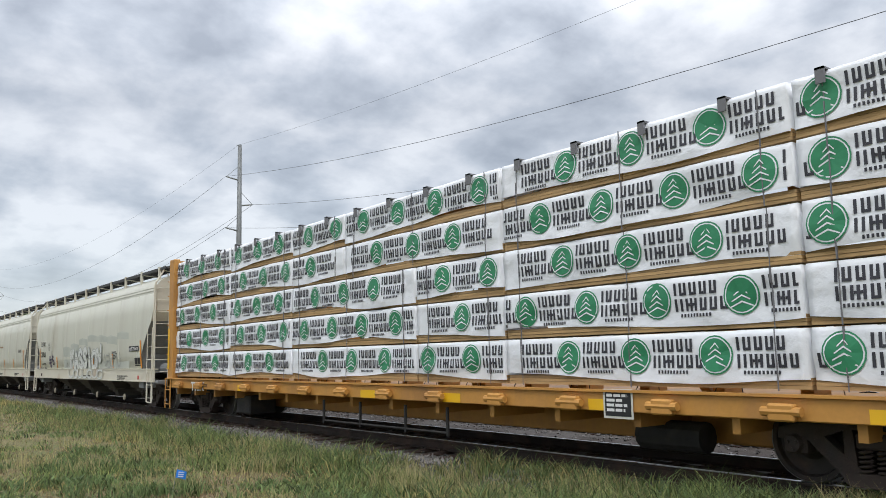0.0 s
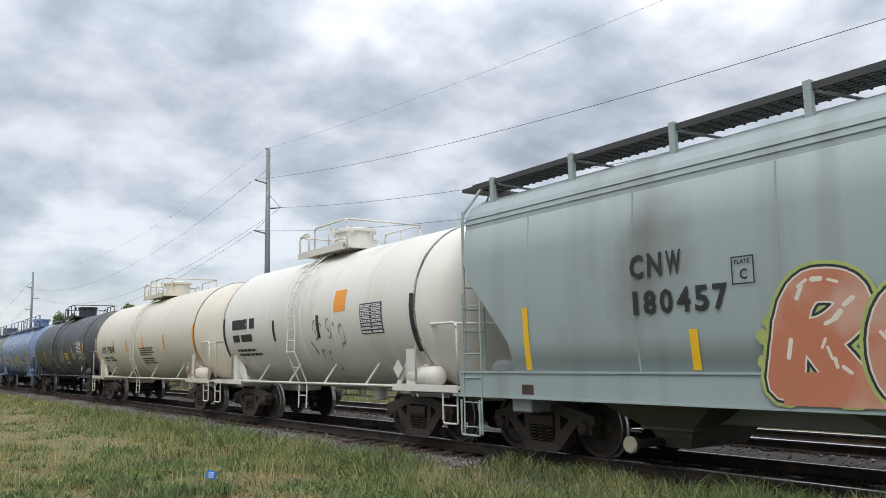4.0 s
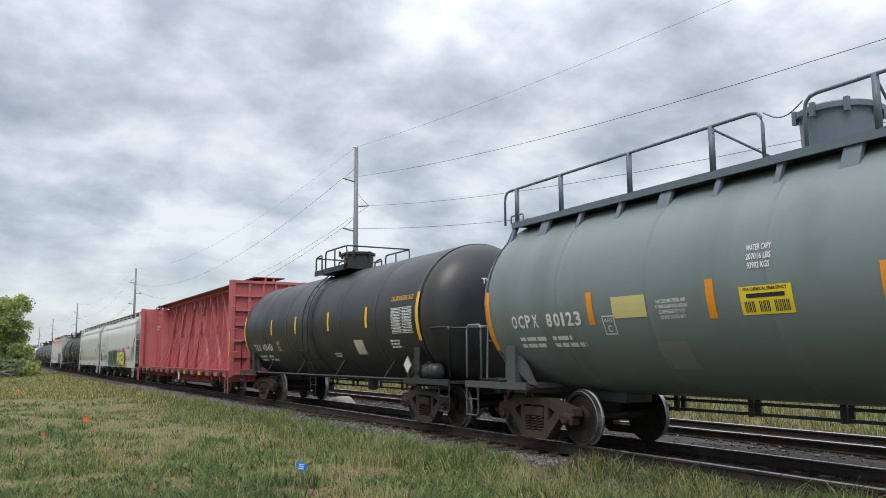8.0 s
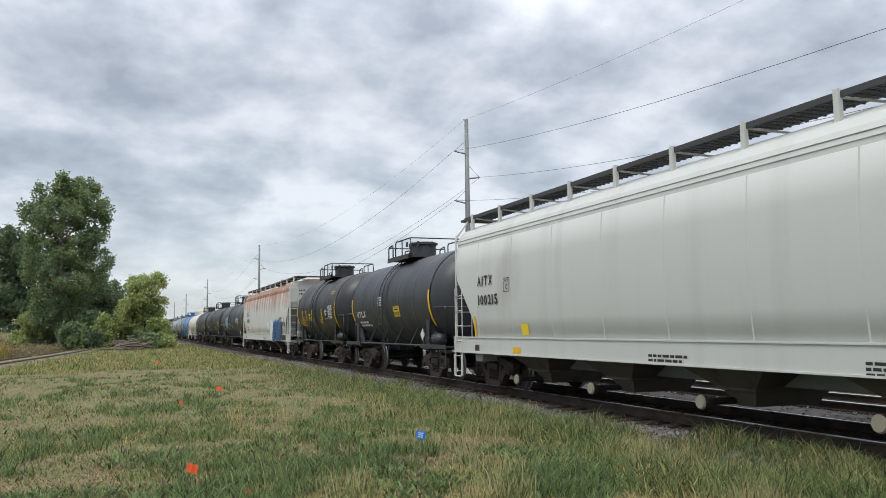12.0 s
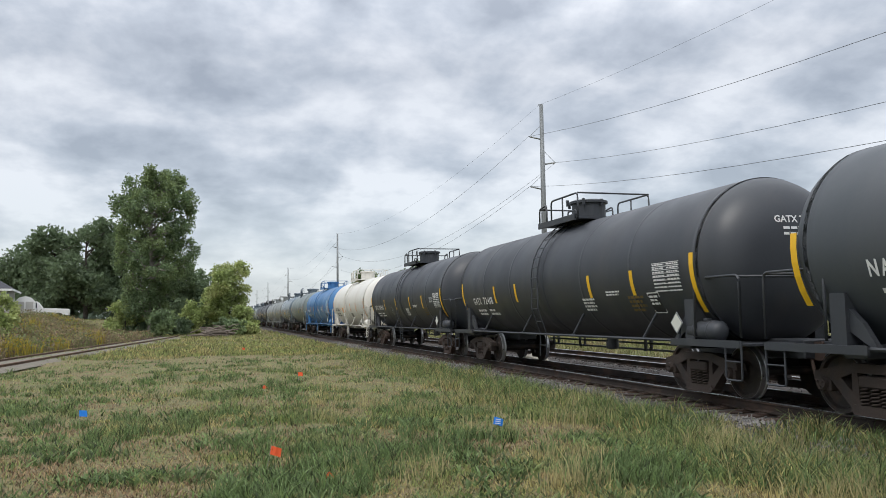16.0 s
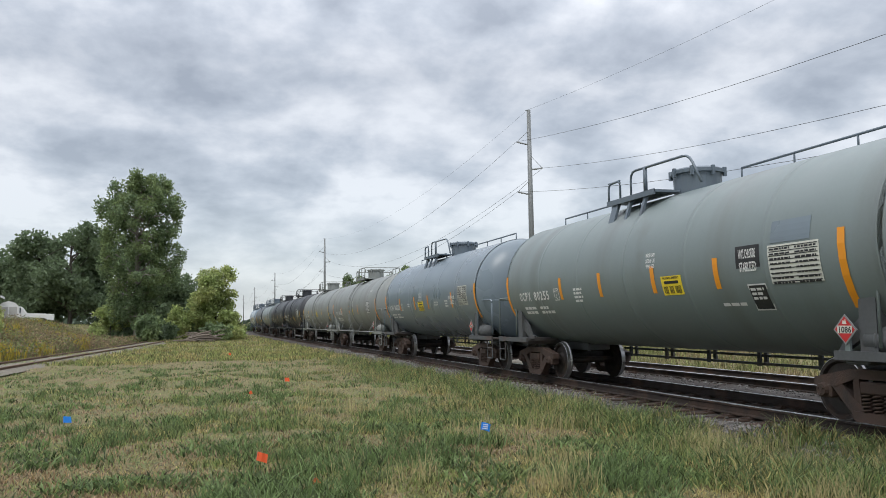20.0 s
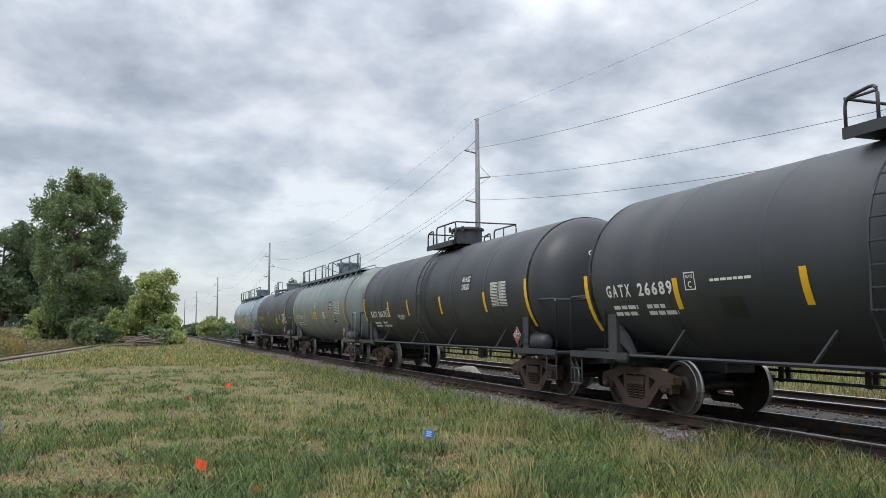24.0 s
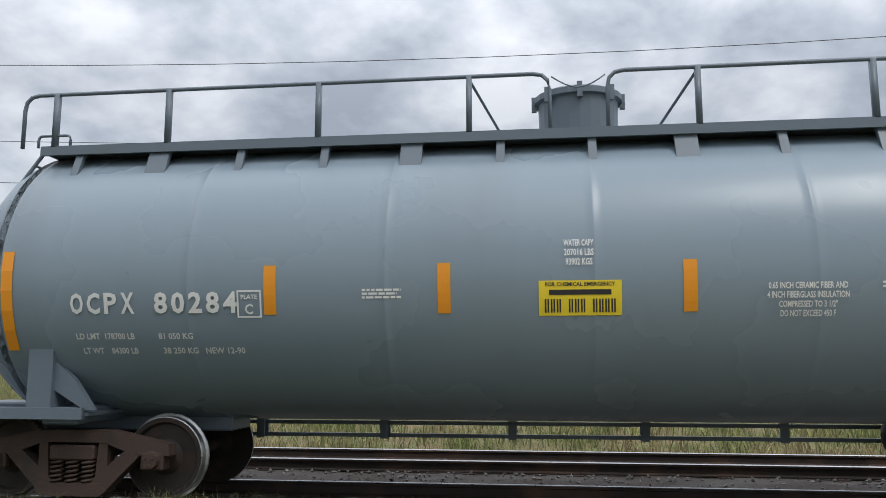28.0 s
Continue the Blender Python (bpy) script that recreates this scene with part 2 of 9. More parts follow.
# ---- mesh helpers ----
def link_mesh(name, verts, faces, material, parent=None, label="", smooth=False):
    me = bpy.data.meshes.new(name)
    me.from_pydata(verts, [], faces)
    me.materials.append(material)
    if smooth:
        me.polygons.foreach_set("use_smooth", [True] * len(me.polygons))
    me.update()
    ob = new(name, me)
    if parent:
        ob.parent = parent
    if label:
        tagged(ob, label)
    return ob


def part(name, bm, material, parent, label="", smooth=False):
    """Links a bmesh as one mesh object under a thing or a part."""
    me = bpy.data.meshes.new(name)
    bmesh.ops.recalc_face_normals(bm, faces=bm.faces)
    bm.to_mesh(me)
    bm.free()
    for mm in (material if isinstance(material, (list, tuple)) else [material]):
        me.materials.append(mm)
    if smooth:
        me.polygons.foreach_set("use_smooth", [True] * len(me.polygons))
    ob = new(name, me)
    ob.parent = parent
    if label:
        tagged(ob, label)
    return ob


def part_of(name, me, parent, loc=(0, 0, 0), rz=0.0):
    """One more object on a mesh that is already built."""
    ob = new(name, me)
    ob.parent = parent
    ob.matrix_basis = pose(*loc, 0, 0, rz)
    return ob


def box(bm, x0, x1, y0, y1, z0, z1, bevel=0.0, m=None):
    vs = [bm.verts.new(Vector(p) if m is None else m @ Vector(p)) for p in
          ((x0, y0, z0), (x1, y0, z0), (x1, y1, z0), (x0, y1, z0), (x0, y0, z1), (x1, y0, z1), (x1, y1, z1), (x0, y1, z1))]
    fs = [bm.faces.new([vs[i] for i in f]) for f in ((0, 3, 2, 1), (4, 5, 6, 7), (0, 1, 5, 4), (1, 2, 6, 5), (2, 3, 7, 6), (3, 0, 4, 7))]
    if bevel:
        bmesh.ops.bevel(bm, geom=list({e for f in fs for e in f.edges}), offset=bevel, segments=1, affect="EDGES")
    return vs


def tube(bm, pts, r, sides=6, r_end=None, caps=True):
    """A round bar along points; r_end tapers it."""
    pts = [Vector(p) for p in pts]
    rings = []
    for i, p in enumerate(pts):
        d = (pts[min(i + 1, len(pts) - 1)] - pts[max(i - 1, 0)]).normalized()
        a = d.cross(Vector((0, 0, 1)) if abs(d.z) < 0.9 else Vector((0, 1, 0))).normalized()
        b = d.cross(a)
        rr = r if r_end is None else r + (r_end - r) * i / (len(pts) - 1)
        rings.append([bm.verts.new(p + rr * (a * math.cos(2 * math.pi * k / sides) + b * math.sin(2 * math.pi * k / sides))) for k in range(sides)])
    for r0, r1 in zip(rings, rings[1:]):
        for k in range(sides):
            bm.faces.new((r0[k], r0[(k + 1) % sides], r1[(k + 1) % sides], r1[k]))
    if caps:
        bm.faces.new(rings[0][::-1])
        bm.faces.new(rings[-1])


def lathe(bm, prof, axis="Y", seg=32, centre=(0, 0, 0), close=True):
    """Turns (along, radius) pairs round an axis."""
    c = Vector(centre)
    rings = []
    for along, rad in prof:
        ring = []
        for k in range(seg):
            a = 2 * math.pi * k / seg
            u, v = rad * math.cos(a), rad * math.sin(a)
            p = {"Y": (u, along, v), "Z": (u, v, along), "X": (along, u, v)}[axis]
            ring.append(bm.verts.new(c + Vector(p)))
        rings.append(ring)
    for r0, r1 in zip(rings, rings[1:]):
        for k in range(seg):
            bm.faces.new((r0[k], r0[(k + 1) % seg], r1[(k + 1) % seg], r1[k]))
    if close:
        bm.faces.new(rings[0][::-1])
        bm.faces.new(rings[-1])


def poly(bm, pts):
    return bm.faces.new([bm.verts.new(p) for p in pts])


def prism(bm, outline, x0, x1):
    """Extrudes a (y, z) outline from x0 to x1."""
    a = [bm.verts.new((x0, y, z)) for y, z in outline]
    b = [bm.verts.new((x1, y, z)) for y, z in outline]
    bm.faces.new(a)
    bm.faces.new(b[::-1])
    n = len(outline)
    for i in range(n):
        bm.faces.new((a[i], b[i], b[(i + 1) % n], a[(i + 1) % n]))


def arc_bar(bm, corners, r, bend=0.12, sides=6):
    """A bent pipe: the corners are rounded off."""
    pts = [Vector(corners[0])]
    for i in range(1, len(corners) - 1):
        p, a, b = Vector(corners[i]), Vector(corners[i - 1]), Vector(corners[i + 1])
        da, db = (a - p), (b - p)
        q = min(bend, da.length * 0.45, db.length * 0.45)
        p0, p1 = p + da.normalized() * q, p + db.normalized() * q
        for k in range(4):
            s = k / 3
            pts.append((1 - s) ** 2 * p0 + 2 * s * (1 - s) * p + s * s * p1)
    pts.append(Vector(corners[-1]))
    tube(bm, pts, r, sides)


GLYPHS = {}


def text_outline(body, grow=0.022):
    """The mesh of a line of text in the built-in font, one unit high, and its width."""
    key = (body, grow)
    if key not in GLYPHS:
        cu = bpy.data.curves.new("text", "FONT")
        cu.body, cu.resolution_u, cu.offset = body, 2, grow
        ob = bpy.data.objects.new("text", cu)
        scene.collection.objects.link(ob)
        bpy.context.view_layer.update()
        me = bpy.data.meshes.new_from_object(ob.evaluated_get(bpy.context.evaluated_depsgraph_get()))
        vs = [v.co.copy() for v in me.vertices]
        fs = [tuple(p.vertices) for p in me.polygons]
        w = max((v.x for v in vs), default=1)
        h = max((v.y for v in vs), default=1)
        bpy.data.objects.remove(ob)
        bpy.data.curves.remove(cu)
        bpy.data.meshes.remove(me)
        GLYPHS[key] = (vs, fs, w, h)
    return GLYPHS[key]


# ---- running gear, shared by all the cars ----
WB = 0.92   # half the wheelbase
WR = 0.45    # wheel radius


def side_frame_bm():
    bm = bmesh.new()
    top = [(-1.12, 0.50), (-1.10, 0.62), (-0.80, 0.68), (-0.42, 0.76), (0.42, 0.76), (0.80, 0.68), (1.10, 0.62), (1.12, 0.50),
           (0.72, 0.50), (0.36, 0.63), (-0.36, 0.63), (-0.72, 0.50)]
    prism(bm, top, -0.09, 0.09)
    for s in (-1, 1):
        arm = [(s * 0.80, 0.52), (s * 0.62, 0.56), (s * 0.22, 0.22), (s * 0.26, 0.12), (s * 0.40, 0.12)]
        prism(bm, arm, -0.085, 0.085)
        col = [(s * 0.30, 0.64), (s * 0.40, 0.64), (s * 0.40, 0.22), (s * 0.27, 0.22)]
        prism(bm, col, -0.08, 0.08)
        # bearing adapter and end cap
        box(bm, -0.10, 0.10, s * WB - 0.13, s * WB + 0.13, 0.34, 0.54, 0.02)
        lathe(bm, [(-0.16, 0.03), (-0.16, 0.085), (-0.09, 0.105), (0.05, 0.105)], "X", 12, (0, s * WB, WR))
        for k in range(3):
            a = 2 * math.pi * k / 3 + 0.5
            lathe(bm, [(-0.18, 0.016), (-0.15, 0.016)], "X", 6, (0, s * WB + 0.05 * math.cos(a), WR + 0.05 * math.sin(a)))
    prism(bm, [(-0.42, 0.12), (-0.36, 0.20), (0.36, 0.20), (0.42, 0.12), (0.34, 0.06), (-0.34, 0.06)], -0.11, 0.11)
    box(bm, -0.12, 0.02, -0.26, 0.26, 0.44, 0.60, 0.02)   # bolster end in its window
    return bm


def spring_bm():
    bm = bmesh.new()
    tube(bm, [(0.065 * math.cos(a), 0.065 * math.sin(a), 0.20 + 0.24 * i / 30) for i in range(31) for a in [i * 2 * math.pi / 6]], 0.016, 4)
    return bm


def wheelset_bm():
    bm = bmesh.new()
    lathe(bm, [(x, 0.07) for x in (-0.95, -0.80, -0.66, 0.66, 0.80, 0.95)], "X", 36)
    for s in (-1, 1):
        lathe(bm, [(s * 0.80, 0.07), (s * 0.80, 0.14), (s * 0.755, 0.20), (s * 0.755, 0.36), (s * 0.805, 0.385), (s * 0.805, 0.435)], "X", 36, close=False)
        bm.faces.ensure_lookup_table()
        a = len(bm.faces)
        lathe(bm, [(s * 0.805, 0.435), (s * 0.80, 0.445), (s * 0.72, 0.452), (s * 0.705, 0.478), (s * 0.68, 0.478)], "X", 36, close=False)
        bm.faces.ensure_lookup_table()
        for f in bm.faces[a:]:
            f.material_index = 1
        lathe(bm, [(s * 0.68, 0.478), (s * 0.68, 0.38), (s * 0.70, 0.20), (s * 0.66, 0.07)], "X", 36, close=False)
    bmesh.ops.remove_doubles(bm, verts=bm.verts, dist=0.0005)
    return bm


def bolster_bm():
    bm = bmesh.new()
    box(bm, -0.98, 0.98, -0.20, 0.20, 0.42, 0.62, 0.03)
    lathe(bm, [(0.62, 0.30), (0.70, 0.30)], "Z", 16)
    for s in (-1, 1):
        box(bm, -0.75, 0.75, s * 0.46 - 0.05, s * 0.46 + 0.05, 0.34, 0.42, 0.01)      # brake beams
        for x in (-0.74, 0.74):
            box(bm, x - 0.05, x + 0.05, s * 0.50 - 0.045, s * 0.50 + 0.045, 0.28, 0.50, 0.015)
    return bm


def mesh_only(name, bm, mats, smooth=False):
    me = bpy.data.meshes.new(name)
    bmesh.ops.recalc_face_normals(bm, faces=bm.faces)
    bm.to_mesh(me)
    bm.free()
    for mm in mats:
        me.materials.append(mm)
    if smooth:
        me.polygons.foreach_set("use_smooth", [True] * len(me.polygons))
    return me


SIDE = {"dark": mesh_only("side_frame", side_frame_bm(), [truck_brown]), "rusty": mesh_only("side_frame", side_frame_bm(), [steel_rusty])}
SPRING = {"dark": mesh_only("spring", spring_bm(), [truck_brown], True), "rusty": mesh_only("spring", spring_bm(), [steel_rusty], True)}
WHEELS = mesh_only("wheelset", wheelset_bm(), [wheel_mat, tread_mat])
BOLSTER = mesh_only("truck", bolster_bm(), [steel_dark])
WHEELSETS = []


def coupler_bm():
    bm = bmesh.new()
    box(bm, -0.09, 0.09, -0.55, 0.05, 0.74, 0.92, 0.02)
    prism(bm, [(0.05, 0.68), (0.05, 0.98), (0.22, 0.99), (0.26, 0.90), (0.26, 0.68)], -0.16, 0.10)
    tube(bm, [(0.12, 0.0, 0.72), (0.2, 0.2, 0.35), (0.16, 0.36, 0.30)], 0.03, 6)        # air hose
    return bm


COUPLER = mesh_only("coupler", coupler_bm(), [steel_rusty])


def add_trucks(car, half, tone="dark"):
    for s in (1, -1):
        tr = part_of("truck", BOLSTER, car, (0, s * half, 0))
        for x in (-1, 1):
            part_of("side_frame", SIDE[tone], tr, (x * 1.0, 0, 0), 0 if x < 0 else 180)
            if x < 0:
                for cx in (-0.06, 0.06):
                    for cy in (-0.18, 0.0, 0.18):
                        part_of("spring", SPRING[tone], tr, (-1.0 + cx, cy, 0))
        for y in (-WB, WB):
            w = new("wheelset", WHEELS)
            w.parent = tr
            w.matrix_parent_inverse = pose(0, y, WR)
            WHEELSETS.append(w)


def add_couplers(car, end):
    for s in (1, -1):
        part_of("coupler", COUPLER, car, (0, s * (end - 0.26), 0), 0 if s > 0 else 180)


# ---- marks on the near side of a car ----
def on_tank(R, zc):
    return lambda z: -math.sqrt(max(0.0, R * R - (z - zc) ** 2))


def ink(car, name, faces, material, surf, off=0.006, label=""):
    """Flat shapes in (y, z), laid on the car's near side."""
    verts, out = [], []
    for f in faces:
        out.append(tuple(range(len(verts), len(verts) + len(f))))
        verts += [(surf(z) - off, y, z) for y, z in f]
    return link_mesh(name, verts, out, material, car, label)


def letters(car, body, y_left, z, height, material, surf, width=None, name="lettering", off=0.014):
    vs, fs, w, h = text_outline(body)
    ky = (width / w) if width else height / h
    kz = height / h
    pts = [(surf(z + v.y * kz) - off, y_left - v.x * ky, z + v.y * kz) for v in vs]
    return link_mesh(name, pts, fs, material, car)


def stencil(car, body, y_left, z, height, material, surf, width, name="reporting_mark", off=0.014):
    """Narrow stencil capitals, evenly spaced over a width."""
    room = {" ": 0.95, "1": 0.66, "I": 0.45}
    cells = [room.get(ch, 1.0) for ch in body]
    k = width / (sum(cells) - 0.22)
    y, pts, faces = y_left, [], []
    for ch, cell in zip(body, cells):
        if ch != " ":
            vs, fs, w, h = text_outline(ch, 0.03)
            x0 = min(v.x for v in vs)
            n, wide = len(pts), k * cell * (0.78 if cell > 0.7 else 0.48)
            for v in vs:
                q = z + v.y * height / h
                pts.append((surf(q) - off, y - (v.x - x0) * wide / max(0.05, w - x0), q))
            faces += [tuple(i + n for i in f) for f in fs]
        y -= k * cell
    return link_mesh(name, pts, faces, material, car)


def plate(car, name, y_left, width, z0, height, material, surf, off=0.005, label="", steps=3):
    faces = []
    for k in range(steps):
        a, b = z0 + height * k / steps, z0 + height * (k + 1) / steps
        faces.append([(y_left, a), (y_left, b), (y_left - width, b), (y_left - width, a)])
    return ink(car, name, faces, material, surf, off, label)


def small_print(car, y_left, z_top, lines, size, material, surf, rng, name="small_print", off=0.007, gap=1.7):
    """Lines of writing too small to read: plain bars, a bar a word."""
    faces = []
    for i, length in enumerate(lines):
        z1 = z_top - i * size * gap
        y = y_left
        while y > y_left - length:
            w = min(rng.uniform(2, 6) * size * 0.7, y - (y_left - length))
            faces.append([(y, z1 - size), (y, z1), (y - w, z1), (y - w, z1 - size)])
            y -= w + size * 0.6
    return ink(car, name, faces, material, surf, off)


def outline_frame(y, z, w, h, t):
    return [[(y, z), (y, z + h), (y - t, z + h), (y - t, z)], [(y - w + t, z), (y - w + t, z + h), (y - w, z + h), (y - w, z)],
            [(y - t, z), (y - t, z + t), (y - w + t, z + t), (y - w + t, z)], [(y - t, z + h - t), (y - t, z + h), (y - w + t, z + h), (y - w + t, z + h - t)]]


def stacked_ink(car, name, faces, material, surf, off):
    """Like ink, but each shape lies a hair above the one before."""
    verts, out = [], []
    for i, f in enumerate(faces):
        out.append(tuple(range(len(verts), len(verts) + len(f))))
        verts += [(surf(z) - off - 0.00025 * i, y, z) for y, z in f]
    return link_mesh(name, verts, out, material, car)


def stroke_shape(p, q, t):
    """A fat brush stroke from p to q with rounded ends."""
    a = math.atan2(q[1] - p[1], q[0] - p[0])
    pts = []
    for c, s0 in ((q, -math.pi / 2), (p, math.pi / 2)):
        pts += [(c[0] + t * math.cos(a + s0 + math.pi * k / 5), c[1] + t * math.sin(a + s0 + math.pi * k / 5)) for k in range(6)]
    return pts


def graffiti_word(car, word, y_left, width, z0, height, fills, line, surf, rng, glow=None, rim=None, tilt=0.0):
    """A sprayed word in fat letters: halo, rim, dark outline and fill, letter by letter."""
    wide = [max(0.34, text_outline(ch, 0.02)[2]) for ch in word]
    layers = [(glow, 0.145, 0.003, "paint_halo"), (rim, 0.13, 0.006, "paint_rim"), (line, 0.10, 0.009, "paint_outline"), (None, 0.055, 0.012, "paint_fill")]
    for i, ch in enumerate(word):
        step = width * wide[i] / sum(wide)
        mid = y_left - width * (sum(wide[:i]) + wide[i] / 2) / sum(wide)
        turn, kz, dz = rng.uniform(-0.10, 0.10), height * rng.uniform(0.88, 1.04), rng.uniform(-0.05, 0.05) * height
        vs0, fs0, w0, h0 = text_outline(ch, 0.02)
        for material, grow, off, nm in layers:
            if nm == "paint_fill":
                material = fills[i % len(fills)]
            if material is None:
                continue
            vs, fs, _w, _h = text_outline(ch, grow)
            pts = []
            for v in vs:
                u, w = v.x / w0 - 0.5, v.y / h0 - 0.5
                u, w = u - turn * w, w + turn * u
                z = z0 + height / 2 + dz + w * kz + 0.02 * math.sin(9 * u + 3 * i)
                pts.append((surf(z) - off - 0.0006 * i, mid - u * step * 0.92, z + tilt * i))
            link_mesh(nm, pts, fs, material, car)


# letters as the sweep of an arm: each a few strokes in a unit cell
SWEEPS = {
    "A": [[(0, 0), (0.45, 1), (1, 0)], [(0.2, 0.34), (0.8, 0.34)]],
    "B": [[(0.1, 0), (0.1, 1), (0.8, 0.9), (0.6, 0.52), (0.15, 0.5), (0.9, 0.4), (0.8, 0.02), (0.1, 0)]],
    "C": [[(0.95, 0.72), (0.8, 1), (0.2, 1), (0, 0.5), (0.2, 0), (0.8, 0), (1, 0.25)]],
    "D": [[(0.05, 0), (0.05, 1), (0.8, 0.95), (1, 0.5), (0.8, 0.05), (0.05, 0)]],
    "E": [[(1, 0.92), (0.2, 1), (0.02, 0.5), (0.15, 0), (1, 0.06)], [(0.1, 0.5), (0.8, 0.54)]],
    "H": [[(0.05, 1), (0, 0)], [(0.9, 1), (1, 0)], [(0.05, 0.48), (0.95, 0.52)]],
    "I": [[(0.5, 1), (0.5, 0)]],
    "K": [[(0.05, 1), (0, 0)], [(0.95, 1), (0.15, 0.48), (0.6, 0.45), (1, 0)]],
    "#": [[(0.2, 1), (0.3, 0)], [(0.6, 1), (0.7, -0.1)], [(0, 0.62), (1, 0.7)], [(0, 0.3), (1, 0.36)]],
    "L": [[(0.1, 1), (0.05, 0), (0.95, 0.05)]],
    "M": [[(0, 0), (0.12, 1), (0.5, 0.4), (0.9, 1), (1, 0)]],
    "N": [[(0, 0), (0.08, 1), (0.9, 0.02), (1, 1)]],
    "O": [[(0.5, 1), (0.05, 0.9), (0, 0.1), (0.5, 0), (0.95, 0.1), (1, 0.9), (0.5, 1)]],
    "P": [[(0.1, 0), (0.08, 1), (0.75, 1), (1, 0.75), (0.7, 0.45), (0.15, 0.45)]],
    "R": [[(0.1, 0), (0.08, 1), (0.75, 1), (0.98, 0.75), (0.65, 0.48), (0.2, 0.46)], [(0.45, 0.46), (1, 0)]],
    "S": [[(0.95, 0.82), (0.6, 1.02), (0.1, 0.85), (0.2, 0.55), (0.8, 0.45), (0.95, 0.15), (0.5, -0.02), (0.05, 0.14)]],
    "T": [[(0, 0.94), (1, 1)], [(0.5, 0.97), (0.45, 0)]],
    "U": [[(0, 1), (0, 0.2), (0.5, -0.05), (1, 0.2), (1, 1)]],
    "W": [[(0, 1), (0.25, 0), (0.5, 0.7), (0.75, 0), (1, 1)]],
    "X": [[(0, 1), (1, 0)], [(1, 1), (0, 0)]],
    "Y": [[(0, 1), (0.5, 0.5), (1, 1)], [(0.5, 0.5), (0.4, 0)]]}


def rounded(pts, times=2):
    """Cuts the corners of an open line, its ends kept."""
    for _ in range(times):
        out = [pts[0]]
        for p, q in zip(pts, pts[1:]):
            out += [(p[0] * 0.75 + q[0] * 0.25, p[1] * 0.75 + q[1] * 0.25), (p[0] * 0.25 + q[0] * 0.75, p[1] * 0.25 + q[1] * 0.75)]
        pts = out + [pts[-1]]
    return pts


def piece(car, word, y_left, width, z0, height, t, layers, surf, rng, inner=None, shine=None, slant=0.0, soft=2, spikes=None, off=0.004, loose=0.05, name="sprayed_letter"):
    """Sprayed letters that crowd one another: for each the layers (paint, how far it reaches past the stroke), the widest first; then inner lines and glints."""
    n = len(word)
    step = width / n
    for i, ch in enumerate(word):
        mid, lift, kz = y_left - step * (i + 0.5), rng.uniform(-loose, loose) * height, rng.uniform(1 - loose, 1 + loose)
        lean = slant + rng.uniform(-loose, loose) * 1.5
        w, hh = max(0.02, step * 1.04 - 1.6 * t), max(0.02, height - 2.0 * t)
        lines = []
        for sweep in SWEEPS[ch]:
            pts = [(mid - (u - 0.5) * w - lean * (v - 0.5) * hh, z0 + t + lift + v * hh * kz) for u, v in sweep]
            lines.append(rounded(pts, soft))
        base = off + 0.0022 * i
        for k, (paint, reach) in enumerate(layers):
            faces = [stroke_shape(p, q, t * (1.12 - 0.24 * ((p[1] - z0) / height)) + reach) for ln in lines for p, q in zip(ln, ln[1:])]
            if spikes and k == 0:
                for _ in range(5):
                    a = mid + rng.uniform(-0.5, 0.5) * step
                    zt = z0 + height * rng.uniform(0.98, 1.08)
                    faces.append([(a + 0.07, zt - 0.22), (a + rng.uniform(-0.08, 0.08), zt + rng.uniform(0.06, 0.16)), (a - 0.05, zt - 0.22)])
            verts, out = [], []
            for j, f in enumerate(faces):
                out.append(tuple(range(len(verts), len(verts) + len(f))))
                verts += [(surf(z) - base - 0.0006 * k - 0.00001 * j, y, z) for y, z in f]
            link_mesh(name if k == len(layers) - 1 else "spray_outline", verts, out, paint, car)
        for paint, r, share in ((inner, 0.42, 0.75), (shine, 0.13, 0.45)):
            if paint is None:
                continue
            faces = []
            for ln in lines:
                for p, q in zip(ln, ln[1:]):
                    if rng.random() < share:
                        d = t * 0.35
                        faces.append(stroke_shape((p[0] + d * rng.uniform(-1, 1), p[1] + d), (q[0] + d * rng.uniform(-1, 1), q[1] + d), t * r * rng.uniform(0.6, 1.2)))
            verts, out = [], []
            for j, f in enumerate(faces):
                out.append(tuple(range(len(verts), len(verts) + len(f))))
                verts += [(surf(z) - base - 0.0018 - (0.0004 if r < 0.2 else 0) - 0.00001 * j, y, z) for y, z in f]
            link_mesh("spray_highlight", verts, out, paint, car)


def blotches(car, y_left, width, z0, height, n, r, paint, surf, rng, off=0.003, name="spray_cloud"):
    """Soft round puffs of sprayed paint over one another."""
    faces = []
    for _ in range(n):
        cy, cz, rr = y_left - width * rng.random(), z0 + height * rng.random(), r * rng.uniform(0.4, 1.2)
        faces.append([(cy + rr * rng.uniform(0.8, 1.1) * math.cos(k * 0.571), cz + rr * rng.uniform(0.8, 1.1) * math.sin(k * 0.571)) for k in range(11)])
    verts, out = [], []
    for j, f in enumerate(faces):
        out.append(tuple(range(len(verts), len(verts) + len(f))))
        verts += [(surf(max(z, 1.06)) - off - 0.00002 * j, y, max(z, 1.06)) for y, z in f]
    return link_mesh(name, verts, out, paint, car)


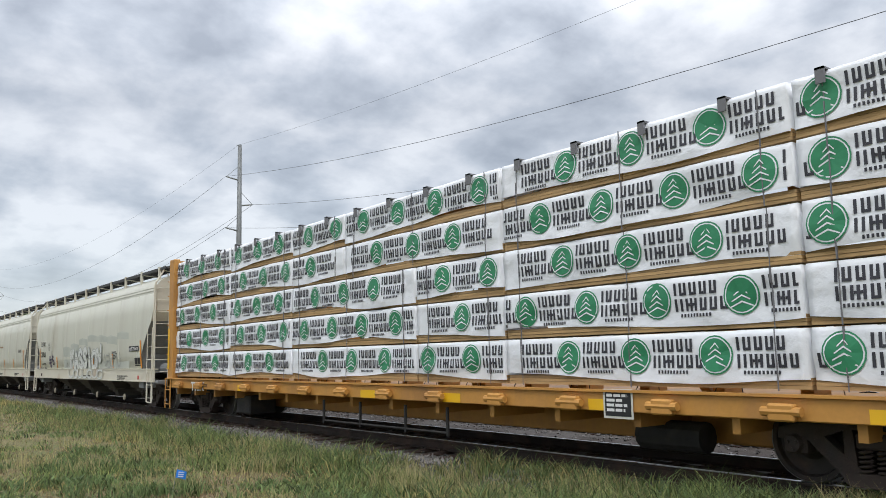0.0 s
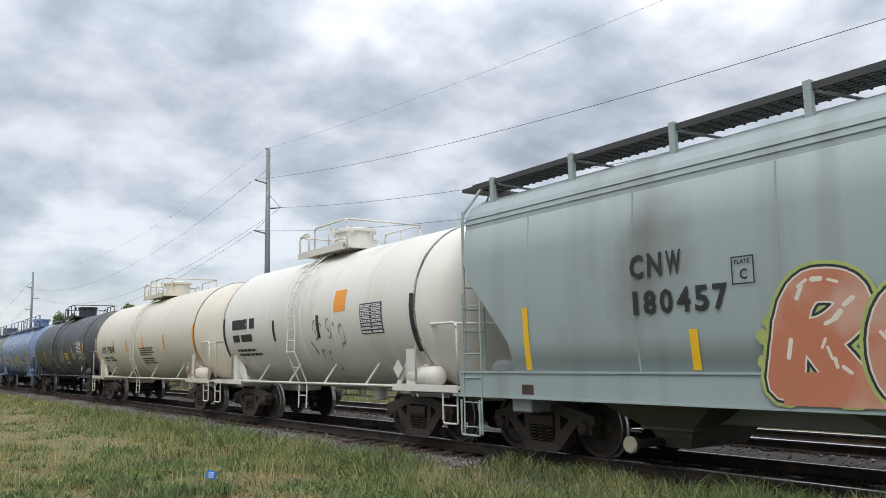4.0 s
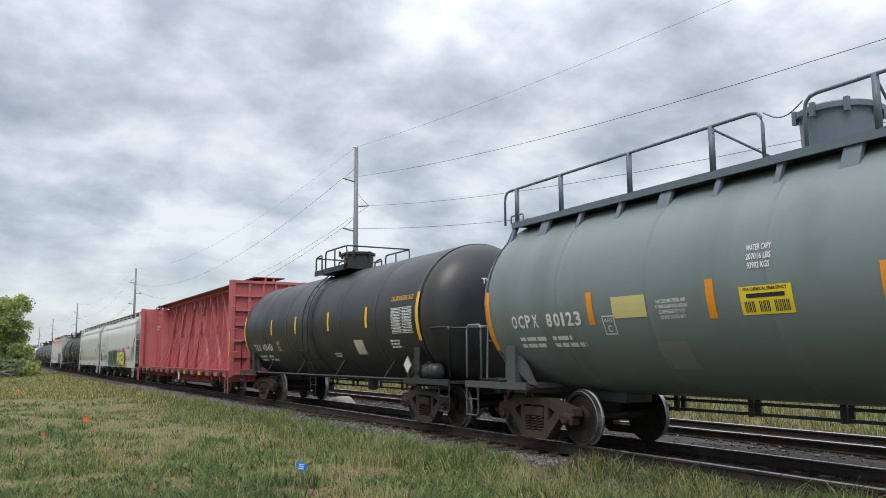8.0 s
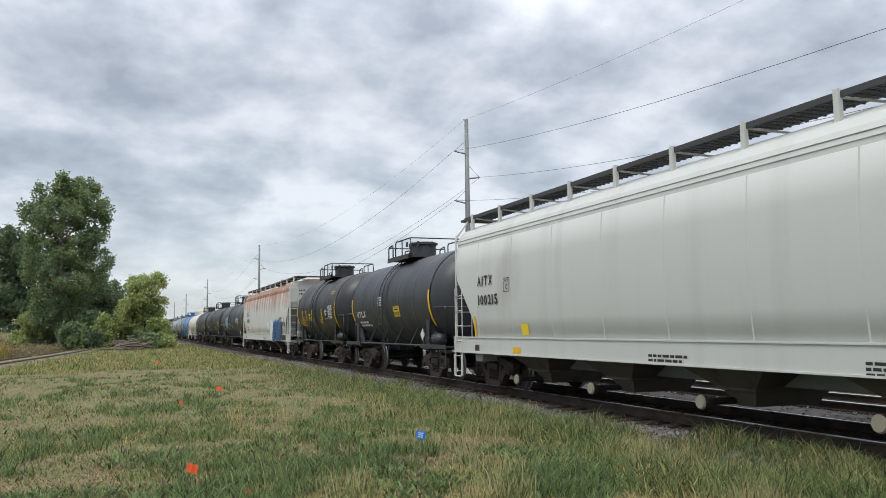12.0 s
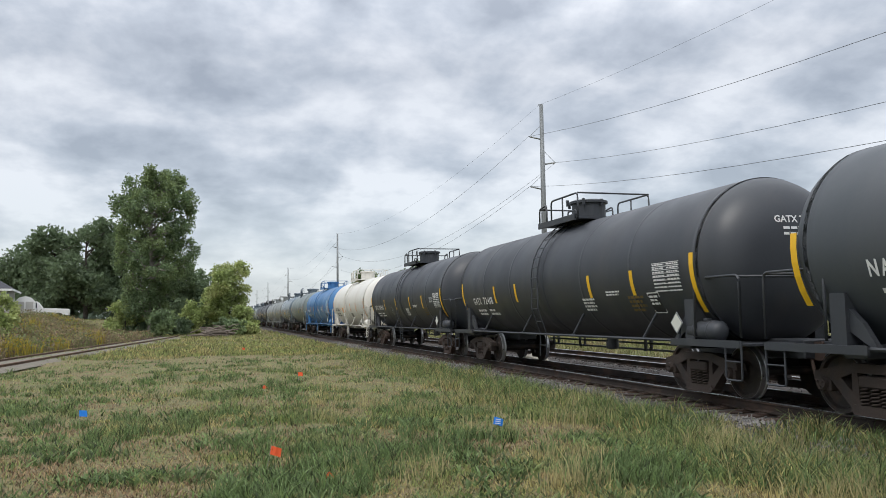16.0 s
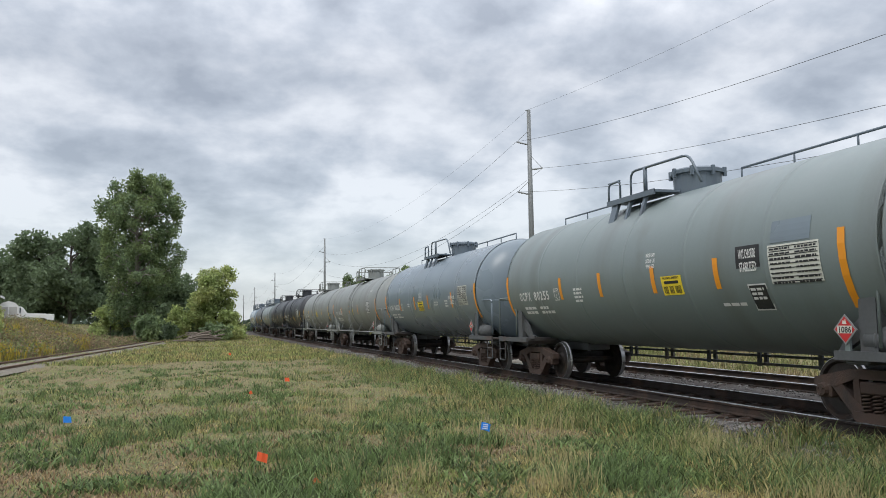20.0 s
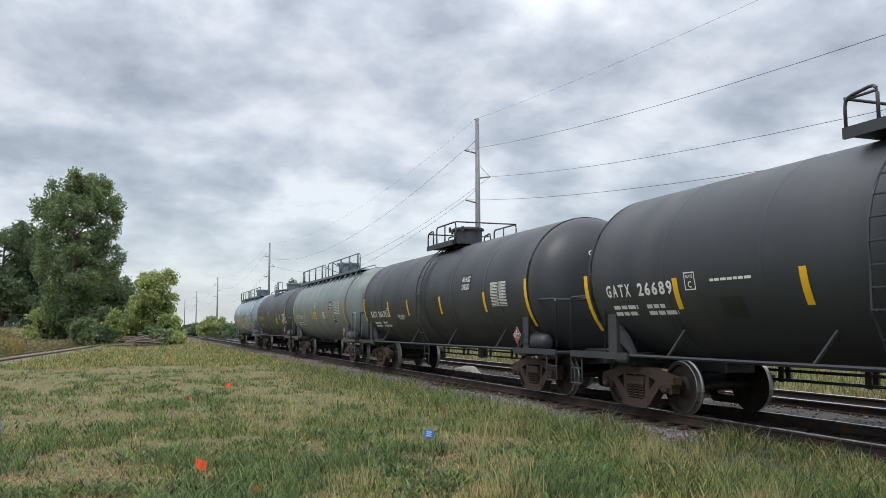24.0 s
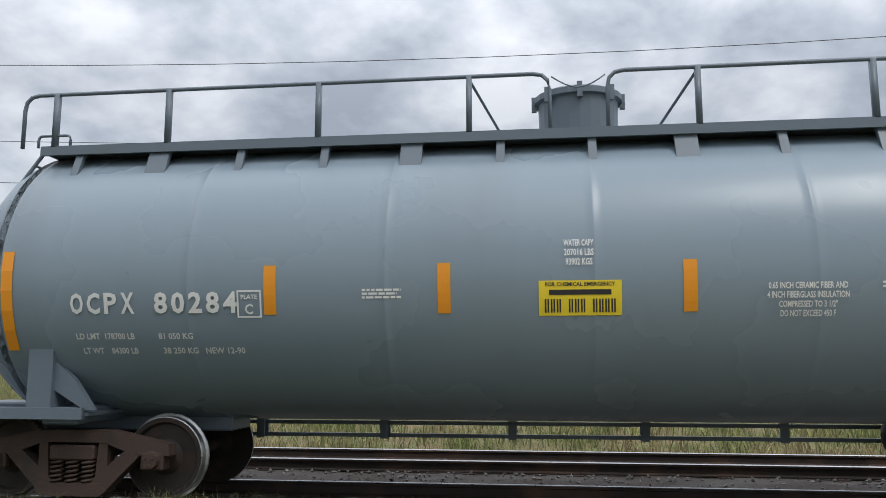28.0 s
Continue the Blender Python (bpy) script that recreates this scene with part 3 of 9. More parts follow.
def scribble(car, y_left, width, z0, height, n, material, surf, rng, t=0.03, off=0.007):
    """A hand-sprayed tag: a chain of slanting strokes."""
    faces = []
    y, z = y_left, z0 + height * 0.5
    for i in range(n):
        y2 = y_left - width * (i + 1) / n + rng.uniform(-0.3, 0.3) * width / n
        z2 = z0 + height * (0.9 if i % 2 else 0.1) + rng.uniform(-0.25, 0.25) * height
        faces.append([(y + t, z), (y, z + t), (y2 - t, z2 + t * 0.3), (y2, z2 - t)])
        y, z = y2, z2
        if rng.random() < 0.3:
            a = [(y + 0.5 * height * 0.3 * math.cos(k), z + 0.3 * height * math.sin(k)) for k in np.linspace(0, 5.2, 9)]
            b = [(p + 0.3 * t, q + t) for p, q in a]
            faces += [[a[k], a[k + 1], b[k + 1], b[k]] for k in range(8)]
    ink(car, "sprayed_tag", faces, material, surf, off)


def placard(car, y, z, x, material, number, rng):
    """A diamond hazard placard in its holder."""
    h = bmesh.new()
    s = 0.17
    for r, x0, x1 in ((s + 0.03, 0.0, 0.02),):
        prism(h, [(y, z + r), (y - r, z), (y, z - r), (y + r, z)], x - 0.012, x)
    hold = part("placard_holder", h, zinc, car)
    flat = lambda zz: x - 0.012
    ink(hold, "placard", [[(y, z + s), (y - s, z), (y, z - s), (y + s, z)]], material, flat, 0.004, "diamond hazard placard")
    if number:
        plate(hold, "number_field", y + 0.125, 0.25, z - 0.05, 0.10, panel_white, flat, 0.007, steps=1)
        letters(hold, number, y + 0.115, z - 0.04, 0.08, black_ink, flat, 0.23, off=0.010)
        ink(hold, "flame", [[(y - 0.04, z + 0.07), (y - 0.015, z + 0.14), (y, z + 0.10), (y + 0.02, z + 0.13), (y + 0.04, z + 0.07)]], panel_white, flat, 0.007)


def ladder_bm(bm, x, y0, y1, z0, z1, lean=0.0, r=0.018, rung=0.40):
    for y in (y0, y1):
        tube(bm, [(x, y, z0), (x + lean, y, z1)], r, 6)
    n = int((z1 - z0) / rung)
    for k in range(n + 1):
        z = z0 + 0.12 + k * rung
        if z < z1:
            xx = x + lean * (z - z0) / (z1 - z0)
            tube(bm, [(xx, y0, z), (xx, y1, z)], r * 0.75, 6)


CARS = []


def make_car(name, uf, ur, label, category):
    """A car between its two truck centres, uf ahead and ur behind along the train."""
    car = new(name)
    car.empty_display_size = 0.5
    tagged(car, label, category, "freight cars of the train")
    CARS.append((car, (uf + ur) / 2 ))
    return car, (ur - uf) / 2 


# ---- tank cars ----
def tank_car(uf, ur, shell, label, R=1.58, zc=2.36, style="dome", end=None, tone="dark", bars=orange, bar_at=None, mark="", mark_ink=None,
             sub=True, sign=None, panel=None, stencils=(), hazard=None, trim=None, ladder=True, rail=True, seed=1, plate_c=True, mark_h=0.21,
             side_stub=True, panel_mat=None, extra=None, mark_w=1.0, mark_f=0.068, bar_dz=0.0, mark_dz=0.0, plate_f=0.238, plate_dz=0.0):
    rng = random.Random(seed)
    car, half = make_car("tank_car", uf, ur, label, "tank car")
    end = end or half + 2.0
    zc += 0.05
    trim = trim or shell
    # pressure cars carry grimy undergear and dark top fittings
    plain = style in ("walkway", "stub")
    gear = undergear if plain and shell not in (grey_slate, tank_peri) else trim
    fitting = walk_slate if plain and shell is not tank_peri else trim
    cyl, head = half + 0.62, 0.78
    surf = on_tank(R, zc)
    # shell with dished heads and raised jacket seams
    bm = bmesh.new()
    prof = []
    for k in range(9):
        a = math.pi / 2 * k / 8
        prof.append((-cyl - head * math.cos(a), max(0.02, R * (math.sin(a) ** 0.72))))
    seams = [-cyl + 2 * cyl * k / 6 for k in range(7)]
    for y in seams:
        prof += [(y - 0.10, R), (y - 0.02, R), (y - 0.012, R + 0.004), (y + 0.012, R + 0.004), (y + 0.02, R), (y + 0.10, R)]
    for k in range(8, -1, -1):
        a = math.pi / 2 * k / 8
        prof.append((cyl + head * math.cos(a), max(0.02, R * (math.sin(a) ** 0.72))))
    lathe(bm, prof, "Y", 56, (0, 0, zc))
    tank = part("tank", bm, shell, car, smooth=True)
    # stub sills, bolsters and saddles
    for s in (1, -1):
        bm = bmesh.new()
        box(bm, -0.30, 0.30, s * half - 1.5 if s > 0 else s * half - (end - half - 0.2), s * half + (end - half - 0.2) if s > 0 else s * half + 1.5, 0.70, 1.02, 0.02)
        box(bm, -1.38, 1.38, s * half - 0.2, s * half + 0.2, 0.84, 1.02, 0.02)
        for x in (-1, 1):
            # upright saddle bracket outside the truck centre, with a slanting web
            prism(bm, [(s * (half + 0.10), 0.98), (s * (half + 0.10), 1.72), (s * (half + 0.38), 1.72), (s * (half + 0.38), 0.98)], x * 1.40, x * 1.14)
            prism(bm, [(s * (half + 0.10), 1.50), (s * (half - 0.12), 1.32), (s * (half - 0.36), 0.99), (s * (half - 0.26), 0.99), (s * (half + 0.10), 1.20)], x * 1.34, x * 1.26)
        part("saddle", bm, gear, car)
        # end platform, its rails and a corner ladder
        bm = bmesh.new()
        y0, y1 = s * (half + (1.1 if style == "walkway" else 0.35)), s * (end - 0.28)
        ya, yb = min(y0, y1), max(y0, y1)
        yc, yd = min(s * (half - 0.30), s * (end - 0.28)), max(s * (half - 0.30), s * (end - 0.28))
        box(bm, -1.42, 1.42, yc, yd, 0.93, 0.965)
        box(bm, -1.46, -1.41, yc, yd, 0.90, 1.02)
        box(bm, 1.41, 1.46, yc, yd, 0.90, 1.02)
        part("end_platform", bm, gear, car)
        bm = bmesh.new()
        hi = 2.08
        arc_bar(bm, [(-1.42, y0 + s * 0.1, 1.07), (-1.42, y0 + s * 0.1, hi), (-1.42, y1, hi), (-1.42, y1, 1.07)], 0.024)
        arc_bar(bm, [(-1.42, y1 - s * 0.05, hi - 0.02), (1.42, y1 - s * 0.05, hi - 0.02)], 0.024)
        arc_bar(bm, [(1.42, y0 + s * 0.1, 1.07), (1.42, y0 + s * 0.1, hi), (1.42, y1, hi), (1.42, y1, 1.07)], 0.024)
        part("end_railing", bm, trim, car, smooth=True)
        for x in (-1.43, 1.43):
            bm = bmesh.new()
            arc_bar(bm, [(x, y1, 1.02), (x, y1, 0.38), (x, y1 - s * 0.42, 0.38), (x, y1 - s * 0.42, 1.02)], 0.018, 0.05)
            tube(bm, [(x, y1, 0.68), (x, y1 - s * 0.42, 0.68)], 0.014)
            part("sill_step", bm, gear, car)
    add_couplers(car, end)
    add_trucks(car, half, tone)
    # brake gear under the front platform
    bm = bmesh.new()
    lathe(bm, [(-half - 0.06, 0.05), (-half - 0.10, 0.14), (-half - 0.16, 0.18), (-half - 0.90, 0.18), (-half - 0.96, 0.14), (-half - 1.0, 0.05)], "Y", 18, (-1.24, 0, 1.16))
    for yy in (-half - 0.35, -half - 0.75):
        lathe(bm, [(yy - 0.02, 0.18), (yy - 0.018, 0.19), (yy + 0.018, 0.19), (yy + 0.02, 0.18)], "Y", 18, (-1.24, 0, 1.16), close=False)
    box(bm, -1.30, -1.18, -half - 0.60, -half - 0.50, 1.32, 1.38, 0.01)
    part("air_reservoir", bm, gear, car, smooth=True)
    bm = bmesh.new()
    lathe(bm, [(0, 0.20), (0.03, 0.22), (0.06, 0.20)], "Y", 20, (-0.55, -(half + 0.92), 1.78), close=False)
    for k in range(5):
        a = 2 * math.pi * k / 5
        tube(bm, [(-0.55, -(half + 0.9), 1.78), (-0.55 + 0.2 * math.cos(a), -(half + 0.88), 1.78 + 0.2 * math.sin(a))], 0.012, 5)
    box(bm, -0.75, -0.35, -(half + 0.86), -(half + 0.72), 1.5, 1.98, 0.02)
    part("hand_brake", bm, gear, car)
    # long pipe rail under each flank with slanting stays
    if rail:
        bm = bmesh.new()
        for x in (-1.40, 1.40):
            tube(bm, [(x, -half + 0.3, 0.98), (x, half - 0.3, 0.98)], 0.030)
            for k in range(4):
                y = -half + 1.4 + (2 * half - 2.8) * k / 3
                zz = zc - math.sqrt(max(0, R * R - 1.22 ** 2))
                tube(bm, [(x, y, 0.98), (x * 0.87, y - 0.25, zz)], 0.026)
        part("side_rail", bm, trim, car)
    # hanging guard rails and outlet gear below the belly
    bm = bmesh.new()
    xg, zb = 0.95, zc - math.sqrt(R * R - 0.95 ** 2)
    n = 6
    for k in range(n):
        y = -half + 1.6 + (2 * half - 3.0) * k / (n - 1)
        box(bm, xg - 0.02, xg + 0.02, y - 0.05, y + 0.05, 0.52, zb)
        if k > 1:
            box(bm, xg + 0.14, xg + 0.18, y - 0.05, y + 0.05, 0.52, zb)
    for z in (0.72, 0.56):
        box(bm, xg + 0.03, xg + 0.08, -half + 1.1, half - 1.0, z - 0.025, z + 0.025)
    part("belly_guard", bm, gear, car)
    if not plain:
        bm = bmesh.new()
        lathe(bm, [(zc - R - 0.26, 0.08), (zc - R - 0.24, 0.15), (zc - R - 0.10, 0.15), (zc - R + 0.1, 0.13)], "Z", 14, (-0.1, -1.1, 0))
        part("outlet_valve", bm, trim, car)
    bm = bmesh.new()
    lathe(bm, [(-half + 1.55, 0.05), (-half + 1.6, 0.17), (-half + 2.3, 0.17), (-half + 2.35, 0.05)], "Y", 12, (0.4, 0, 0.66))
    part("brake_cylinder", bm, steel_dark, car)
    bm = bmesh.new()
    box(bm, -0.1, 0.5, -half + 1.2, -half + 1.5, 0.55, 1.0, 0.03)
    part("valve_box", bm, steel_dark, car)
    # top fittings
    yd = extra.get("dome_y", 0.0) if extra else 0.0
    if style in ("dome", "dome_blue"):
        bm = bmesh.new()
        lathe(bm, [(zc + R - 0.08, 0.44), (zc + R + 0.46, 0.44), (zc + R + 0.47, 0.50), (zc + R + 0.53, 0.50), (zc + R + 0.56, 0.42), (zc + R + 0.58, 0.05)], "Z", 22, (-0.1, yd, 0))
        for k in range(6):
            a = k * math.pi / 3
            box(bm, -0.13, -0.07, -0.03, 0.03, zc + R + 0.40, zc + R + 0.56, 0, pose(-0.1 + 0.50 * math.cos(a), yd + 0.50 * math.sin(a), 0))
        part("dome", bm, trim, car, "manway dome with bolted cover")
        bm = bmesh.new()
        zp = zc + R + 0.02
        box(bm, -1.0, 1.0, yd - 1.05, yd + 1.25, zp - 0.06, zp)
        box(bm, -1.02, -0.97, yd - 1.05, yd + 1.25, zp - 0.10, zp + 0.05)
        part("platform", bm, trim, car)
        bm = bmesh.new()
        h = zp + 0.56
        for x in (-0.98, 0.98):
            arc_bar(bm, [(x, yd + 1.22, zp), (x, yd + 1.22, h - 0.12), (x, yd + 0.72, h - 0.05), (x, yd + 0.72, zp)], 0.024)
            arc_bar(bm, [(x, yd + 0.42, zp), (x, yd + 0.42, h), (x, yd - 1.2, h), (x, yd - 1.2, zp - 0.10)], 0.024)
            tube(bm, [(x, yd - 0.3, zp), (x, yd - 0.3, h)], 0.022)
            arc_bar(bm, [(x, yd - 0.62, zp), (x, yd - 0.62, h - 0.42), (x, yd - 1.1, h - 0.42), (x, yd - 1.1, zp)], 0.02)
            tube(bm, [(x, yd + 0.72, zp + 0.42), (x, yd + 1.22, zp + 0.42)], 0.018)
        for yy in (yd + 1.22, yd - 1.2):
            tube(bm, [(-0.98, yy, h - (0.12 if yy > yd else 0)), (0.98, yy, h - (0.12 if yy > yd else 0))], 0.022)
        part("platform_railing", bm, trim, car, smooth=True)
        if ladder:
            bm = bmesh.new()
            ly = yd + 0.15
            rail_pts = []
            for k in range(9):
                a = math.radians(112 + 76 * k / 8)
                rail_pts.append((R + 0.12) * Vector((math.cos(a), 0, math.sin(a))) + Vector((0, 0, zc)))
            lowz = zc - 0.25
            pts = [p for p in rail_pts] + [Vector((-R - 0.12, 0, lowz - 0.5)), Vector((-1.40, 0, 0.98)), Vector((-1.42, 0, 0.42))]
            for yy in (ly - 0.2, ly + 0.2):
                tube(bm, [p + Vector((0, yy, 0)) for p in pts], 0.018)
            for p, q in zip(pts, pts[1:]):
                m = max(1, round((q - p).length / 0.32))
                for k in range(m):
                    c = p.lerp(q, k / m)
                    tube(bm, [c + Vector((0, ly - 0.2, 0)), c + Vector((0, ly + 0.2, 0))], 0.014, 5)
            part("side_ladder", bm, trim, car)
            # the doubler bands that the ladder stands on
            bm = bmesh.new()
            lathe(bm, [(-0.30, R + 0.004), (-0.28, R + 0.018), (0.28, R + 0.018), (0.30, R + 0.004)], "Y", 56, (0, ly, zc), close=False)
            part("ladder_band", bm, shell, car, smooth=True)
    else:
        # full-length or short walkway along the near shoulder of the tank
        full = style == "walkway"
        xw = -0.74
        zw = zc + math.sqrt(R * R - xw * xw) + (0.10 if full else 0.20)
        y0, y1 = (-cyl - 0.05, cyl + 0.05) if full else (-0.35, 1.55)
        bm = bmesh.new()
        box(bm, xw - 0.28, xw + 0.30, y0, y1, zw - 0.05, zw)
        box(bm, xw - 0.30, xw - 0.26, y0, y1, zw - 0.10, zw + 0.01)
        part("walkway", bm, fitting, car)
        k = 0
        y = y0 + 0.4
        while y < y1:
            bm = bmesh.new()
            wide = 0.12 if k % 3 == 2 else 0.045
            xb = xw - 0.36
            zt = zc + math.sqrt(R * R - xb * xb)
            a = [(xw - 0.24, zw - 0.05), (xw - 0.17, zw - 0.05), (xb + 0.03, zt - 0.02), (xb - 0.03, zt - 0.05)]
            fa = [bm.verts.new((q, y - wide, w)) for q, w in a]
            fb = [bm.verts.new((q, y + wide, w)) for q, w in a]
            bm.faces.new(fa)
            bm.faces.new(fb[::-1])
            for i in range(4):
                bm.faces.new((fa[i], fb[i], fb[(i + 1) % 4], fa[(i + 1) % 4]))
            part("walkway_bracket", bm, fitting, car)
            y += 0.98 if full else 0.6
            k += 1
        bm = bmesh.new()
        h = zw + (0.64 if full else 0.50)
        xr = xw - 0.27
        if full:
            arc_bar(bm, [(xr, y1 + 0.25, zw), (xr, y1 + 0.25, h), (xr, 0.40, h), (xr, 0.40, zw)], 0.024, 0.18)
            arc_bar(bm, [(xr, -0.22, zw), (xr, -0.22, h), (xr, y0 - 0.20, h), (xr, y0 - 0.20, zw - 0.2)], 0.024, 0.18)
            for f in (0.975, 0.755, 0.473, 0.203, -0.185, -0.465, -0.73, -0.97):
                box(bm, xr - 0.03, xr + 0.03, f * y1 - 0.03, f * y1 + 0.03, zw, h)
            # low cross rails on both sides of the valve housing
            for y, e in ((0.203 * y1, 0.62), (-0.185 * y1, -0.50)):
                arc_bar(bm, [(xr, y, h - 0.03), (xr + 1.0, (y + e) / 2, zw + 0.20), (xr + 1.0, e, zw + 0.20)], 0.018, 0.05)
            chain = [Vector((xr, 0.38 - 0.58 * k / 8, h - 0.04 - 0.13 * math.sin(math.pi * k / 8))) for k in range(9)]
            tube(bm, chain, 0.009, 5)
            arc_bar(bm, [(-xr, 1.5, zc + R), (-xr, 1.5, h - 0.1), (-xr, -1.6, h - 0.1), (-xr, -1.6, zc + R - 0.1)], 0.022)
            for s in (1, -1):
                arc_bar(bm, [(xr, s * (y1 + 0.05), zw), (xr, s * (y1 + 0.05), zw + 0.14), (xr, s * (y1 - 0.35), zw + 0.14), (xr, s * (y1 - 0.35), zw)], 0.016, 0.05)
        else:
            arc_bar(bm, [(xr, y1 - 0.05, zw), (xr, y1 - 0.05, h - 0.12), (xr, y1 - 0.55, h - 0.10), (xr, y1 - 0.55, zw)], 0.026)
            arc_bar(bm, [(xr, 0.55, zw), (xr, 0.55, h), (xr, -1.55, h - 0.05), (xr, -1.9, zc + R - 0.1)], 0.026, 0.2)
            box(bm, xr - 0.03, xr + 0.03, -0.05, 0.01, zw, h)
            tube(bm, [(xr, y1 - 0.05, zw + 0.4), (xr, y1 - 0.55, zw + 0.4)], 0.018)
            for s in (1, -1):
                a0 = 1.9 if s > 0 else 1.7
                tube(bm, [(0, s * a0, zc + R + 0.22), (0, s * (cyl - 0.4), zc + R + 0.22)], 0.022)
                for k in range(4):
                    y = s * (a0 + (cyl - 0.4 - a0) * k / 3)
                    tube(bm, [(0, y, zc + R), (0, y, zc + R + 0.22)], 0.018)
        part("walkway_railing", bm, fitting, car, smooth=True)
        bm = bmesh.new()
        dy, hd = (0.05, 0.12) if full else (-0.24, -0.06)
        lathe(bm, [(zc + R - 0.1, 0.46), (zc + R + 0.40 + hd, 0.48), (zc + R + 0.41 + hd, 0.53), (zc + R + 0.48 + hd, 0.53), (zc + R + 0.52 + hd, 0.45), (zc + R + 0.55 + hd, 0.05)], "Z", 24, (0.05, dy, 0))
        for k in range(8):
            a = k * math.pi / 4
            box(bm, -0.03, 0.03, -0.03, 0.03, zc + R + 0.34 + hd, zc + R + 0.52 + hd, 0, pose(0.05 + 0.53 * math.cos(a), dy + 0.53 * math.sin(a), 0))
        part("dome", bm, fitting, car, "bolted valve housing")
        if full:
            for s in (1, -1):
                bm = bmesh.new()
                y = s * (cyl + 0.30)
                for xx in (xw - 0.22, xw + 0.22):
                    tube(bm, [(xx, s * (cyl + 0.05), zw - 0.05), (xx - 0.12, s * (cyl + head + 0.05), zc + 0.3), (xx - 0.15, s * (cyl + head + 0.08), 1.05)], 0.022)
                for k in range(8):
                    f = k / 8
                    p = Vector((xw - 0.12 * f, s * (cyl + 0.05 + head * f), zw - 0.05 + (zc + 0.3 - zw) * f)) if f < 0.45 else Vector((xw - 0.13, s * (cyl + head + 0.06), zc + 0.6 - (f - 0.45) * 3.0))
                    tube(bm, [p + Vector((-0.22, 0, 0)), p + Vector((0.22, 0, 0))], 0.016, 5)
                part("end_ladder", bm, trim, car)
    # reflective bars, lettering, signs
    if bar_at is None:
        bar_at = [(-0.02, 1.0), (0.23, 0.62), (0.38, 0.62), (0.56, 0.62), (0.76, 0.62), (1.0, 1.0)]
    yl = half + 0.60
    span = 2 * yl
    for f, k in bar_at:
        hgt = 0.50 if k < 0.9 else 1.05
        zmid = zc - 0.22 + bar_dz if k < 0.9 else zc - 0.30 + bar_dz
        plate(car, "reflective_bar", yl - f * span + 0.065, 0.13, zmid - hgt / 2, hgt, bars, surf, 0.006 if k < 0.9 else 0.012, steps=5)
    mi = mark_ink or white_ink
    if mark:
        stencil(car, mark, yl - mark_f * span, zc - 0.46 + mark_dz, mark_h, mi, surf, mark_w * (0.135 if len(mark) < 9 else 0.147) * span * (mark_h / 0.21) ** 0.5)
        if plate_c:
            q = yl - plate_f * span + 0.14
            ink(car, "plate_box", outline_frame(q - 0.06, zc - 0.50 + plate_dz, 0.26, 0.28, 0.018), mi, surf, 0.016)
            letters(car, "C", q - 0.14, zc - 0.46 + plate_dz, 0.10, mi, surf, 0.09)
            letters(car, "PLATE", q - 0.10, zc - 0.31 + plate_dz, 0.045, mi, surf, 0.18)
    if mark:
        # the same mark on the leading head
        def on_head(x, z):
            k = min(0.999, math.hypot(x, z - zc) / R)
            return -cyl - head * math.cos(math.asin(k ** (1 / 0.72))) - 0.012
        vs, fs, w, h = text_outline(mark)
        pts = [(-0.40 + v.x * 0.90 / w, 0, zc + 0.62 + v.y * 0.12 / h) for v in vs]
        link_mesh("head_mark", [(a, on_head(a, c), c) for a, _b, c in pts], fs, mi, car)
        verts, faces = [], []
        for i, (wd, zz) in enumerate(((0.60, 0.50), (0.52, 0.40))):
            for k in range(4):
                xa, xb = -0.25 + wd * k / 4, -0.25 + wd * (k + 0.82) / 4
                n0 = len(verts)
                verts += [(a, on_head(a, c), c) for a, c in ((xa, zc + zz), (xb, zc + zz), (xb, zc + zz + 0.045), (xa, zc + zz + 0.045))]
                faces.append((n0, n0 + 1, n0 + 2, n0 + 3))
        link_mesh("small_print", verts, faces, mi, car)
    if sub:
        small_print(car, yl - (mark_f + 0.008) * span, zc - 0.62 + mark_dz, [0.75, 0.7], 0.065, mi, surf, rng)
        small_print(car, yl - (mark_f + 0.085) * span, zc - 0.62 + mark_dz, [0.5, 0.8], 0.065, mi, surf, rng)
    if sign:
        f, ww, sm, *low = sign
        y = yl - f * span
        zs = zc + 0.45 + (low[0] if low else -0.50)
        plate(car, "chemical_emergency_sign", y, ww, zs - 0.45, 0.34, sm, surf, 0.006, "yellow emergency telephone sign", 4)
        letters(car, "FOR CHEMICAL EMERGENCY", y - 0.06, zs - 0.165, 0.038, black_ink, surf, ww - 0.12, off=0.010)
        step = (ww - 0.1) / 12
        faces = [[(y - 0.1, zs - 0.25), (y - 0.1, zs - 0.20), (y - ww + 0.1, zs - 0.20), (y - ww + 0.1, zs - 0.25)]]
        for k in range(12):
            for e in ((0.12, 0.38), (0.56, 0.82)) if k not in (3, 7) else ():
                ya, yb = y - 0.05 - step * (k + e[0]), y - 0.05 - step * (k + e[1])
                faces.append([(ya, zs - 0.42), (ya, zs - 0.29), (yb, zs - 0.29), (yb, zs - 0.42)])
        ink(car, "printed_bar", faces, black_ink, surf, 0.010)
    if panel:
        f, ww, hh, *low = panel
        y = yl - f * span
        zp = zc + 0.15 + (low[0] if low else -0.45)
        pm = panel_mat or panel_white
        plate(car, "qualification_panel", y, ww, zp - 0.15, hh, pm, surf, 0.006, "tank qualification panel", 4)
        li = black_ink if pm is panel_white else white_ink
        faces = []
        for k in range(9):
            z = zp - 0.13 + (hh - 0.06) * k / 8
            faces.append([(y - 0.02, z), (y - 0.02, z + 0.012), (y - ww + 0.02, z + 0.012), (y - ww + 0.02, z)])
